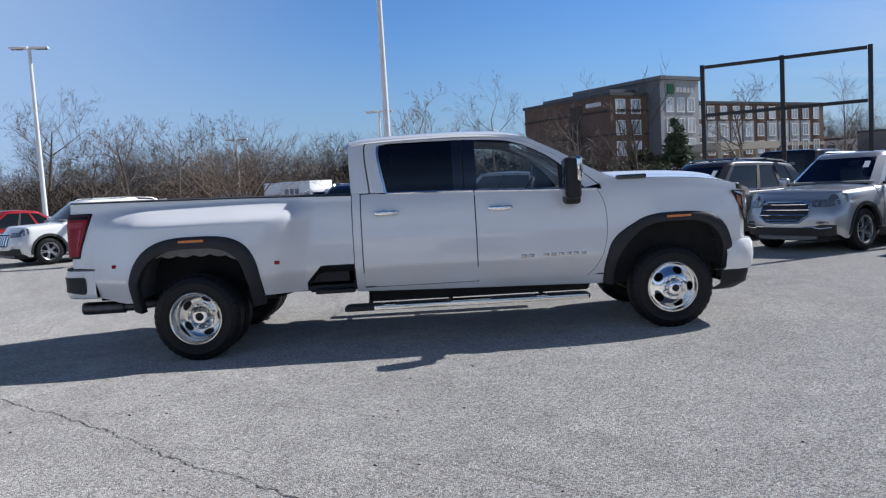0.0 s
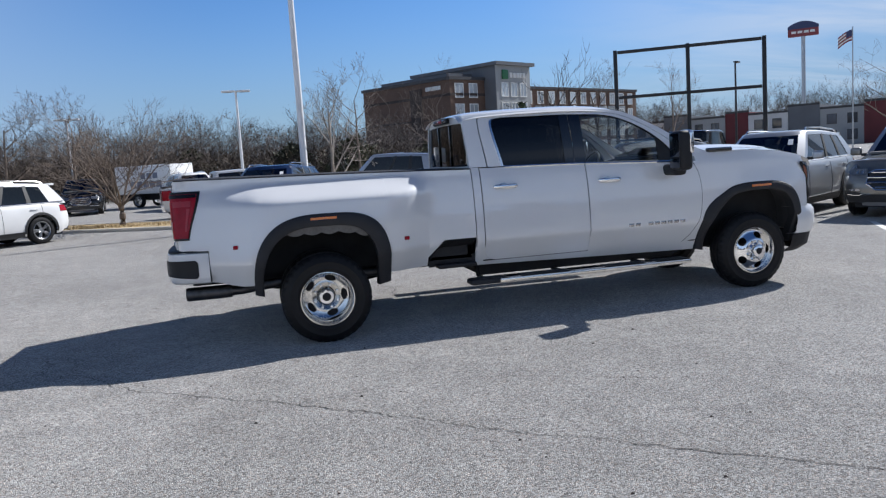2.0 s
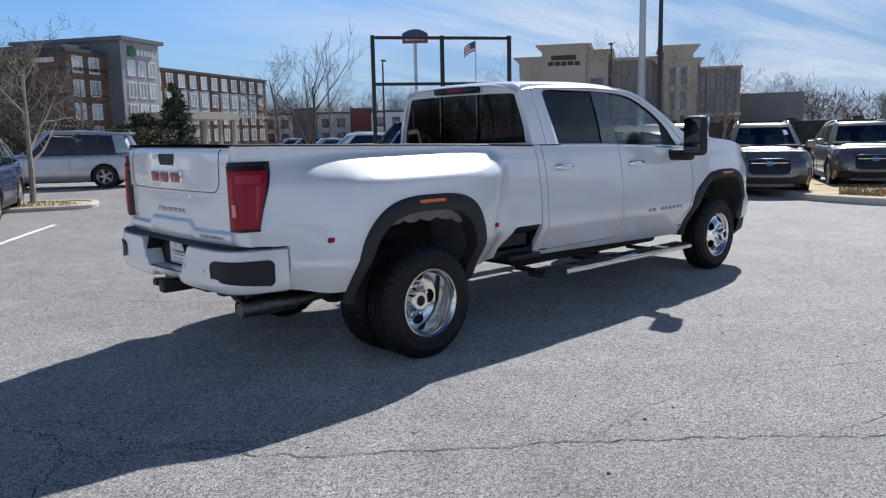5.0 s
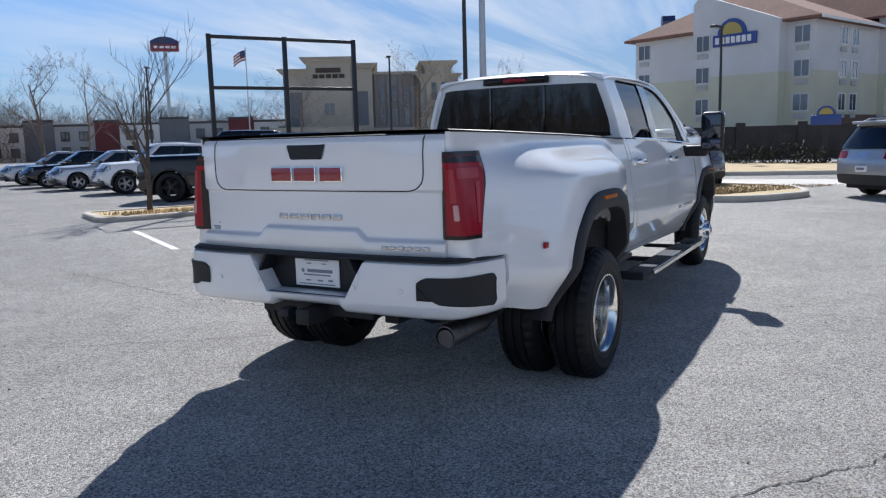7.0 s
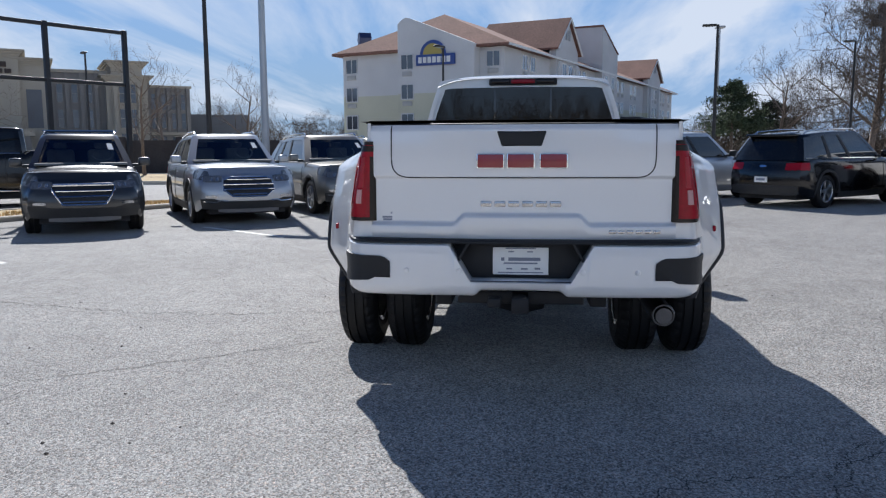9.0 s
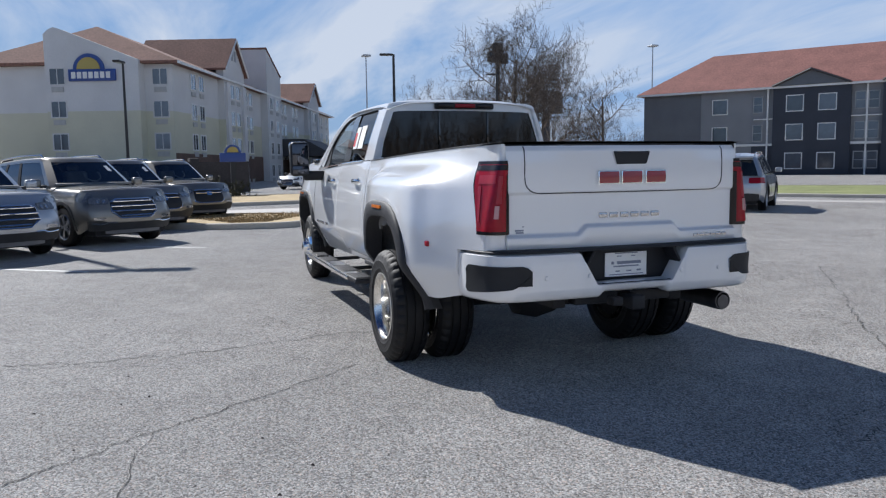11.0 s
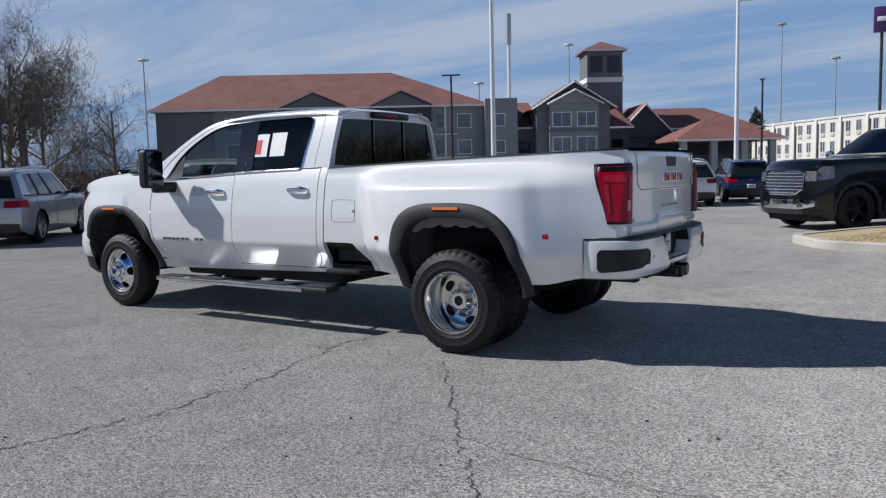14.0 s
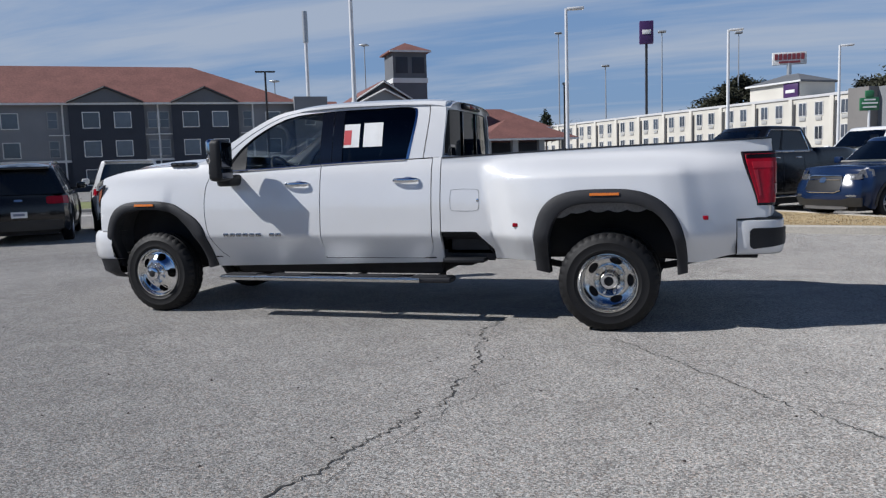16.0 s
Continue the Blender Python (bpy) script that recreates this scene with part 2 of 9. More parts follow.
def box(bm, lo, hi, bevel=0.0, seg=2, m=None):
    """A box between two corners, with rounded edges."""
    lo, hi = Vector(lo), Vector(hi)
    got = bmesh.ops.create_cube(bm, size=1.0)
    c, d = (lo + hi) / 2, hi - lo
    for v in got["verts"]:
        v.co = Vector((v.co.x * d.x + c.x, v.co.y * d.y + c.y, v.co.z * d.z + c.z))
    vs = got["verts"]
    if bevel:
        es = {e for v in vs for e in v.link_edges}
        r = bmesh.ops.bevel(bm, geom=list(es), offset=min(bevel, 0.49 * min(abs(x) for x in d)), segments=seg, affect='EDGES', profile=0.5)
        vs = list({v for f in r["faces"] for v in f.verts} | {v for v in vs if v.is_valid})
    if m is not None:
        bmesh.ops.transform(bm, matrix=m, verts=vs)
    return vs


def boxed(lo, hi, bevel=0.0, seg=2, m=None):
    bm = bmesh.new()
    box(bm, lo, hi, bevel, seg, m)
    return bm


def grid(bm, rows, close=False):
    """Faces over rows of points of equal count. Returns the rows of vertices."""
    vr = [[bm.verts.new(p) for p in r] for r in rows]
    for a, b in zip(vr, vr[1:]):
        n = len(a)
        for i in range(n if close else n - 1):
            j = (i + 1) % n
            bm.faces.new((a[i], a[j], b[j], b[i]))
    return vr


def lathe(bm, prof, seg=48, m=None, cap=False):
    """A profile of (r, y) turned round the y axis."""
    rows = []
    for i in range(seg):
        a = 2 * math.pi * i / seg
        rows.append([(r * math.cos(a), y, r * math.sin(a)) for r, y in prof])
    rows.append(rows[0])
    vr = [[bm.verts.new(p) for p in r] for r in rows[:-1]]
    vr.append(vr[0])
    for a, b in zip(vr, vr[1:]):
        for i in range(len(a) - 1):
            bm.faces.new((a[i], a[i + 1], b[i + 1], b[i]))
    if cap:
        for k in (0, -1):
            bm.faces.new([r[k] for r in vr[:-1]])
    vs = [v for r in vr[:-1] for v in r]
    if m is not None:
        bmesh.ops.transform(bm, matrix=m, verts=vs)
    return vs


def tube(bm, pts, r, seg=8, r2=None, caps=True):
    """A round bar along points, tapering to r2."""
    pts = [Vector(p) for p in pts]
    n = len(pts)
    rows = []
    ref = Vector((0, 0, 1))
    for i, p in enumerate(pts):
        d = (pts[min(i + 1, n - 1)] - pts[max(i - 1, 0)]).normalized()
        u = d.cross(ref)
        if u.length < 0.05:
            u = d.cross(Vector((0, 1, 0)))
        u.normalize()
        v = d.cross(u)
        rr = r if r2 is None else r + (r2 - r) * i / max(1, n - 1)
        rows.append([p + rr * (math.cos(2 * math.pi * k / seg) * u + math.sin(2 * math.pi * k / seg) * v) for k in range(seg)])
    vr = grid(bm, rows, close=True)
    if caps:
        bm.faces.new(vr[0])
        bm.faces.new(vr[-1])


def smoothstep(a, b, x):
    t = min(1.0, max(0.0, (x - a) / (b - a)))
    return t * t * (3 - 2 * t)


def curve_of(pts):
    """A smooth function through points (x, y) of rising x (monotone cubic)."""
    xs, ys = zip(*pts)
    n = len(xs)
    d = [(ys[i + 1] - ys[i]) / (xs[i + 1] - xs[i]) for i in range(n - 1)]
    t = [d[0]] + [0 if d[i - 1] * d[i] <= 0 else 2 * d[i - 1] * d[i] / (d[i - 1] + d[i]) for i in range(1, n - 1)] + [d[-1]]

    def f(x):
        if x <= xs[0]:
            return ys[0]
        if x >= xs[-1]:
            return ys[-1]
        i = max(k for k in range(n - 1) if xs[k] <= x)
        h = xs[i + 1] - xs[i]
        s = (x - xs[i]) / h
        return (ys[i] * (1 + 2 * s) * (1 - s) ** 2 + t[i] * h * s * (1 - s) ** 2 + ys[i + 1] * s * s * (3 - 2 * s) + t[i + 1] * h * s * s * (s - 1))
    return f


def steps(a, b, n):
    return [a + (b - a) * i / n for i in range(n + 1)]


def spline(pts, n):
    """n + 1 points along a smooth curve through pts."""
    P = [Vector(p) for p in pts]
    P = [2 * P[0] - P[1]] + P + [2 * P[-1] - P[-2]]
    out = []
    m = len(P) - 3
    for k in range(n + 1):
        u = m * k / n
        i = min(int(u), m - 1)
        s = u - i
        a, b, c, d = P[i], P[i + 1], P[i + 2], P[i + 3]
        out.append(0.5 * ((2 * b) + (c - a) * s + (2 * a - 5 * b + 4 * c - d) * s * s + (3 * b - a - 3 * c + d) * s ** 3))
    return out


def panel(bm, xs, zlo, zhi, Y, s=1, n=10, lip=0.03):
    """A body panel on the surface y = s * Y(x, z), between two edges over x, with its rim turned in by lip."""
    rows = []
    for x in xs:
        a, b = zlo(x), zhi(x)
        rows.append([(x, s * Y(x, z), z) for z in steps(a, b, n)])
    vr = grid(bm, rows)
    if lip:
        rim = [r[0] for r in vr] + vr[-1][1:] + [r[-1] for r in vr[-2::-1]] + vr[0][-2:0:-1]
        inn = [bm.verts.new((v.co.x, v.co.y - s * lip, v.co.z)) for v in rim]
        k = len(rim)
        for i in range(k):
            j = (i + 1) % k
            bm.faces.new((rim[i], rim[j], inn[j], inn[i]))
    return vr

# ---- ground ----
M_ASPHALT = bpy.data.materials.new("asphalt")
M_ASPHALT.use_nodes = True
nt = M_ASPHALT.node_tree
pb = nt.nodes["Principled BSDF"]
pb.inputs["Roughness"].default_value = 0.74
pb.inputs["Specular IOR Level"].default_value = 0.25
pb.inputs["Diffuse Roughness"].default_value = 0.6
tc = nt.nodes.new("ShaderNodeTexCoord")


def tex(kind, scale, detail=4.0, rough=0.55):
    n = nt.nodes.new(kind)
    n.inputs["Scale"].default_value = scale
    if kind == "ShaderNodeTexNoise":
        n.inputs["Detail"].default_value = detail
        n.inputs["Roughness"].default_value = rough
    nt.links.new(tc.outputs["Object"], n.inputs["Vector"])
    return n


def ramp(sock, a, b, lo, hi):
    r = nt.nodes.new("ShaderNodeMapRange")
    r.inputs["From Min"].default_value, r.inputs["From Max"].default_value = a, b
    r.inputs["To Min"].default_value, r.inputs["To Max"].default_value = lo, hi
    nt.links.new(sock, r.inputs["Value"])
    return r.outputs[0]


def mul(a, b):
    q = nt.nodes.new("ShaderNodeMath")
    q.operation = 'MULTIPLY'
    nt.links.new(a, q.inputs[0])
    nt.links.new(b, q.inputs[1])
    return q.outputs[0]


stone = tex("ShaderNodeTexVoronoi", 120.0)
chip = tex("ShaderNodeTexVoronoi", 85.0)
grit = tex("ShaderNodeTexNoise", 160.0, 3.0, 0.7)
patch = tex("ShaderNodeTexNoise", 0.35, 6.0, 0.6)
blotch = tex("ShaderNodeTexNoise", 2.6, 5.0, 0.6)
sepc = nt.nodes.new("ShaderNodeSeparateColor")
nt.links.new(stone.outputs["Color"], sepc.inputs[0])
chipc = nt.nodes.new("ShaderNodeSeparateColor")
nt.links.new(chip.outputs["Color"], chipc.inputs[0])
tone = mul(mul(mul(ramp(sepc.outputs[0], 0, 1, 0.36, 1.72), ramp(grit.outputs[0], 0.3, 0.7, 0.60, 1.4)), ramp(chipc.outputs[1], 0.78, 0.92, 0.97, 1.22)), mul(ramp(patch.outputs[0], 0.3, 0.7, 0.84, 1.15), ramp(blotch.outputs[0], 0.3, 0.7, 0.88, 1.12)))
vm = nt.nodes.new("ShaderNodeVectorMath")
vm.operation = 'SCALE'
stain = nt.nodes.new("ShaderNodeMix")           # grey binder with warm and rusty stones
stain.data_type = 'RGBA'
stain.inputs[6].default_value, stain.inputs[7].default_value = (0.336, 0.328, 0.310, 1), (0.36, 0.305, 0.262, 1)
nt.links.new(ramp(sepc.outputs[2], 0.70, 0.95, 0.0, 1.0), stain.inputs[0])
nt.links.new(stain.outputs[2], vm.inputs[0])
nt.links.new(tone, vm.inputs["Scale"])
nt.links.new(vm.outputs[0], pb.inputs["Base Color"])
bp_ = nt.nodes.new("ShaderNodeBump")
bp_.inputs["Strength"].default_value = 0.75
bp_.inputs["Distance"].default_value = 0.006
nt.links.new(mul(ramp(stone.outputs["Distance"], 0, 0.6, 1.0, 0.0), ramp(grit.outputs[0], 0.2, 0.8, 0.6, 1.0)), bp_.inputs["Height"])
nt.links.new(bp_.outputs[0], pb.inputs["Normal"])

bm = bmesh.new()
R = 1500.0
ring_r = [0, 30, 60, 120, 300, 700, R]
vs0 = bm.verts.new((0, 0, 0))
prev = None
for r in ring_r[1:]:
    cur = [bm.verts.new((r * math.cos(2 * math.pi * k / 48), r * math.sin(2 * math.pi * k / 48), 0)) for k in range(48)]
    for k in range(48):
        j = (k + 1) % 48
        bm.faces.new((vs0, cur[k], cur[j])) if prev is None else bm.faces.new((prev[k], cur[k], cur[j], prev[j]))
    prev = cur
ground = tagged(obj("ground", bm, M_ASPHALT), "light grey weathered asphalt car park", "asphalt", kind="structure")

# cracks: thin wandering seams
M_CRACK = mat("crack", (0.055, 0.053, 0.05), 0.95, var=0.2, vscale=4)


def crack(pts, width=0.010, seed=1, rough=0.05):
    rnd = random.Random(seed)
    P = spline([(*p, 0) for p in pts], 24 * (len(pts) - 1))
    bm = bmesh.new()
    rows = []
    ox = oy = 0.0
    for i, p in enumerate(P):
        d = (P[min(i + 1, len(P) - 1)] - P[max(i - 1, 0)]).normalized()
        n = Vector((-d.y, d.x, 0))
        ox = 0.75 * ox + rnd.uniform(-rough, rough)
        w = width * rnd.uniform(0.35, 1.25)
        q = p + n * ox
        rows.append([(q.x + n.x * w / 2, q.y + n.y * w / 2, 0.004), (q.x - n.x * w / 2, q.y - n.y * w / 2, 0.004)])
    grid(bm, rows)
    ob = part("crack", bm, M_CRACK, ground)
    return ob

# ---- the pickup ----
truck = thing("pickup_truck", "white crew-cab heavy-duty pickup with dual rear wheels parked on asphalt", "pickup truck")
WB, WR = 4.48, 0.402

side_prof = curve_of([(0.42, 0.800), (0.52, 0.846), (0.60, 0.886), (0.68, 0.929), (0.757, 0.972), (0.775, 0.978), (1.00, 0.971), (1.20, 0.947), (1.33, 0.922),
                      (1.42, 0.890), (1.50, 0.852)])
swell = curve_of([(-1.30, -0.01), (-1.15, 0.022), (-0.98, 0.062), (-0.80, 0.130), (-0.62, 0.222), (-0.47, 0.251), (-0.30, 0.255), (0.20, 0.25), (0.50, 0.215), (0.75, 0.14), (0.88, 0.055), (0.99, 0.0)])


def y_door(x, z):
    """Half the width of the cab and nose at x, z."""
    y = side_prof(z)
    if x > 4.2:
        y -= 0.115 * ((x - 4.2) / 1.0) ** 2.4
        y += 0.025 * smoothstep(3.9, 4.35, x) * smoothstep(1.30, 1.05, z)
    return y


def y_bed(x, z):
    """Half the width of the box, with the swell over the twin rear wheels."""
    y = side_prof(min(z, 1.40)) - 0.004 - 0.06 * max(0.0, z - 1.40)
    y -= 0.062 * smoothstep(-0.75, -1.30, x)
    fz = smoothstep(1.46, 1.25, z)
    return y + swell(x - 0.2 * (z - 0.867)) * fz * (1 - 0.12 * smoothstep(0.75, 0.5, z))


belt = curve_of([(1.40, 1.450), (2.4, 1.430), (3.0, 1.405), (3.95, 1.370)])
rail = curve_of([(-1.30, 1.525), (-0.5, 1.508), (0.4, 1.488), (1.46, 1.455)])
hood_edge = curve_of([(3.84, 1.462), (4.3, 1.452), (4.7, 1.425), (5.0, 1.37), (5.2, 1.30)])
sill = curve_of([(1.42, 0.515), (2.6, 0.485), (3.9, 0.455)])


def arch(cx, hw, base, top):
    """A wheel opening, steeper at its front leg than at its rear one."""
    def f(x):
        u, p = abs(x - cx) / hw, 3.6 if x > cx else 2.7
        return base + (top - base) * (1 - u ** p) ** (1 / p) if u < 1 else 0.0
    return f


rear_out, rear_in = arch(-0.02, 0.615, 0.50, 1.155), arch(-0.04, 0.515, 0.46, 1.045)
front_out, front_in = arch(4.41, 0.575, 0.50, 1.12), arch(4.41, 0.49, 0.44, 1.035)


SEAM = [(3.80, 1.37), (3.855, 1.23), (3.868, 1.04), (3.842, 0.83), (3.765, 0.64), (3.68, 0.55)]


def dense(a, b, step, extra=()):
    n = max(2, round((b - a) / step))
    return sorted(set([round(v, 4) for v in steps(a, b, n)] + list(extra)))


def cluster(cx, hw):
    return [cx + s * hw * (1 - q) for s in (-1, 1) for q in (0.0, 0.002, 0.008, 0.02, 0.04, 0.07, 0.11, 0.16)]


for s in (1, -1):
    # box side with its wheel opening and the foot-step notch
    def bed_lo(x):
        z = 0.555 if x > -0.62 else 0.555 + 0.05 * smoothstep(-0.7, -1.0, x)
        if x > 0.98:
            z = 0.80 - 0.16 * max(0, 1 - (x - 0.98) / 0.15)
        return max(z, rear_out(x) - 0.03)
    bm = bmesh.new()
    panel(bm, dense(-0.996, 1.447, 0.04, cluster(-0.02, 0.615) + [0.975, 0.981]), bed_lo, lambda x: rail(x) - 0.012, y_bed, s, 40, 0.05)
    panel(bm, dense(-1.215, -0.996, 0.03), lambda x: 0.893, lambda x: rail(x) - 0.012, y_bed, s, 40, 0)
    part("bed_side", bm, M_WHITE, truck, smooth=50)
    # nose side
    def fen_lo(x):
        return max(0.50 if x < 4.5 else 0.82, front_out(x) - 0.03)
    bm = bmesh.new()
    panel(bm, dense(3.865, 5.06, 0.04, cluster(4.41, 0.575)), fen_lo, hood_edge, y_door, s, 16, 0.05)
    part("front_fender", bm, M_WHITE, truck, smooth=50)
    # doors
    def corner(x, a, b, r, lo):
        d = min(x - a, b - x)
        return lo + (r - math.sqrt(max(0.0, r * r - (r - d) ** 2)) if d < r else 0.0)

    def edge_pts(a, b):
        return [a + q for q in (0.003, 0.012, 0.03, 0.06, 0.1)] + [b - q for q in (0.003, 0.012, 0.03, 0.06, 0.1)]
    fdoor = part("front_door", (lambda bm: (panel(bm, dense(2.628, 3.845, 0.06, edge_pts(2.628, 3.845)),
                 lambda x: corner(x, 2.4, 3.845, 0.14, 0.545), belt, y_door, s, 40, 0.06), bm)[1])(bmesh.new()), M_WHITE, truck)
    rdoor = part("rear_door", (lambda bm: (panel(bm, dense(1.54, 2.618, 0.06, edge_pts(1.54, 2.618)),
                 lambda x: corner(x, 1.54, 2.9, 0.12, 0.555), belt, y_door, s, 40, 0.06), bm)[1])(bmesh.new()), M_WHITE, truck)
    bm = bmesh.new()
    panel(bm, dense(1.455, 1.530, 0.025), lambda x: 0.53, lambda x: 1.456, y_door, s, 16, 0.05)
    part("cab_corner", bm, M_WHITE, truck)
    bm = bmesh.new()
    panel(bm, dense(1.455, 3.86, 0.12), sill, lambda x: 0.565 if x > 1.6 else 0.57, lambda x, z: y_door(x, z) - 0.012, s, 6, 0.25)
    part("rocker_panel", bm, M_WHITE, truck)
    bm = bmesh.new()     # inner wall behind the door gaps
    box(bm, (1.47, s * 0.83 - 0.02, 0.55), (3.84, s * 0.83 + 0.02, 1.36))
    part("door_inner", bm, M_SEAM, truck)

    # upper cab: roof-side frame, door frames, glass
    def y_green(z):
        return curve_of([(1.36, 0.906), (1.45, 0.872), (1.60, 0.836), (1.80, 0.774), (1.93, 0.722), (1.98, 0.690)])(z)
    outer = [(3.98, 1.455), (3.72, 1.60), (3.40, 1.790), (3.06, 1.935), (2.60, 1.972), (2.00, 1.975), (1.52, 1.962), (1.437, 1.90), (1.447, 1.46)]
    inner = [(3.66, 1.392), (3.50, 1.590), (3.28, 1.755), (2.98, 1.880), (2.58, 1.915), (2.08, 1.920), (1.79, 1.915), (1.722, 1.84), (1.79, 1.452)]
    o2, i2 = spline([(*p, 0) for p in outer], 48), spline([(*p, 0) for p in inner], 48)

    def ring(name, a, b, inset, material, parent, k0=0, k1=48, deep=0.04):
        bm = bmesh.new()
        rows = []
        for k in range(k0, k1 + 1):
            rows.append([])
            for q in steps(a, b, 3):
                p = o2[k].lerp(i2[k], q)
                rows[-1].append((p.x, s * (y_green(p.y) - inset), p.y))
            p = o2[k].lerp(i2[k], b)
            rows[-1].append((p.x, s * (y_green(p.y) - inset - deep), p.y))
            p = o2[k].lerp(i2[k], a)
            rows[-1].insert(0, (p.x, s * (y_green(p.y) - inset - deep), p.y))
        grid(bm, rows)
        return part(name, bm, material, parent, smooth=50)
    ring("cab_frame", 0.0, 0.50, 0.0, M_WHITE, truck)
    ring("window_frame", 0.54, 0.93, 0.004, M_WHITE, fdoor, 0, 26)
    ring("window_frame", 0.54, 0.93, 0.004, M_WHITE, rdoor, 26, 48)
    ring("window_seal", 0.925, 1.0, 0.010, M_BLACKPL, fdoor, 0, 26)
    ring("window_trim", 0.925, 1.0, 0.002, M_CHROME, rdoor, 38, 48)
    ring("window_seal", 0.925, 1.0, 0.010, M_BLACKPL, rdoor, 26, 38)
    top = curve_of(sorted([(p.x, p.y) for p in i2[:40:3]], key=lambda q: q[0]))

    def pane(name, a, b, material, parent, inset=0.022, lo=lambda x: belt(x) - 0.02):
        bm = bmesh.new()
        panel(bm, dense(a, b, 0.05), lo, lambda x: max(lo(x) + 0.01, top(x) + 0.01), lambda x, z: y_green(z) - inset, s, 10, 0)
        return part(name, bm, material, parent)
    g1 = pane("front_window", 2.60, 3.66, M_GLASS, fdoor)
    g2 = pane("rear_window", 1.72, 2.48, M_GLASS_TINT, rdoor)
    pane("door_pillar", 2.535, 2.655, M_GLOSSBLACK, fdoor, 0.012)
    pane("door_pillar", 2.43, 2.530, M_GLOSSBLACK, rdoor, 0.012)
    pane("quarter_cover", 3.44, 3.66, M_BLACKPL, fdoor, 0.016)
    for p_, a, b in ((fdoor, 2.63, 3.80), (rdoor, 1.79, 2.615)):
        bm = bmesh.new()
        tube(bm, [(x, s * (y_door(x, belt(x)) + 0.004), belt(x) + 0.004) for x in steps(a, b, 14)], 0.011, 6)
        part("belt_trim", bm, M_CHROME, p_)
    # handles
    for p_, hx in ((fdoor, 2.86), (rdoor, 1.775)):
        zc = 1.262 if hx < 2 else 1.250
        yb = y_door(hx, zc)
        bm = bmesh.new()
        rows = []
        for k, u in enumerate(steps(-1, 1, 14)):
            w = 0.5 + 0.5 * math.sqrt(max(0.0, 1 - u ** 6))
            dy = 0.034 * (1 - abs(u) ** 5) + 0.004
            rows.append([(hx + 0.125 * u, s * (yb + dy + 0.012 * math.cos(a)), zc + 0.022 * w * math.sin(a)) for a in steps(0, 2 * math.pi * 11 / 12, 11)])
        vr = grid(bm, rows, close=True)
        bm.faces.new(vr[0]), bm.faces.new(vr[-1])
        part("door_handle", bm, M_CHROME, p_, "chrome pull handle")
        bm = bmesh.new()
        lathe(bm, [(0.0, 0.004), (0.030, 0.003), (0.040, 0.0)], 20, Matrix.Translation((hx - 0.02, s * yb, zc - 0.004)) @ Matrix.Diagonal((1.5, s, 0.85, 1)))
        part("handle_cup", bm, M_ALU, p_)
    # badge bars low on the front door
    for k in range(9):
        if k == 6:
            continue
        bx = 3.66 - 0.071 * k
        bm = boxed((bx - 0.056, s * y_door(bx, 0.78) - 0.004, 0.765), (bx, s * y_door(bx, 0.78) + 0.008, 0.797), 0.004)
        part("badge_bar", bm, M_BADGE, fdoor)

    # wheel-opening flares
    for nm, fo, fi, cx, ho, hi_, zb, Yf, bulk in (("rear_flare", rear_out, rear_in, -0.02, 0.615, 0.515, 0.47, y_bed, 0.020), ("front_flare", front_out, front_in, 4.41, 0.575, 0.49, 0.46, y_door, 0.016)):
        bm = bmesh.new()
        rows = []
        cin = -0.04 if nm == "rear_flare" else 4.41
        for k in range(49):
            a = math.pi * k / 48
            ca, sn = math.cos(a), math.sin(a)
            e = 2 / (3.6 if ca > 0 else 2.7)
            px, pz = math.copysign(abs(ca) ** e, ca), abs(sn) ** e
            o_ = Vector((cx + ho * px, 0, zb + (fo(cx) - zb) * pz))
            i_ = Vector((cin + hi_ * px, 0, zb - 0.02 + (fi(cin) - zb + 0.02) * pz))
            row = []
            yo = Yf(o_.x, max(o_.z, 0.5))
            row.append((o_.x, s * (yo - 0.02), o_.z))
            for q, dy in ((0.0, 0.006), (0.10, bulk), (0.5, bulk + 0.006), (0.85, bulk), (1.0, bulk - 0.012)):
                p = o_.lerp(i_, q)
                row.append((p.x, s * (Yf(o_.x, max(o_.z, 0.5)) * (1 - q) + Yf(p.x, max(p.z, 0.5)) * q + dy), p.z))
            row.append((i_.x, s * (yo - 0.10), i_.z))
            rows.append(row)
        grid(bm, rows)
        fl = part(nm, bm, M_FLARE, truck, "black textured plastic wheel-arch flare", smooth=50)
        # liner
        bm = bmesh.new()
        rows = []
        for k in range(33):
            a = math.pi * k / 32
            e = 2 / (3.6 if k < 16 else 2.7)
            px = math.copysign(abs(math.cos(a)) ** e, math.cos(a))
            pz = abs(math.sin(a)) ** e
            x, z = cx + (ho - 0.05) * px, 0.58 + (fo(cx) - 0.58 - 0.045) * pz
            yo = Yf(x, max(z, 0.6)) - 0.03
            rows.append([(x, s * y, z) for y in (yo, 0.8, 0.60)])
        vr = grid(bm, rows)
        part("wheel_liner", bm, M_INNER if nm == "rear_flare" else M_LINER, truck)
        bm = bmesh.new()
        bm.faces.new([bm.verts.new(r[-1]) for r in rows])
        part("housing_wall", bm, M_DARK, truck)
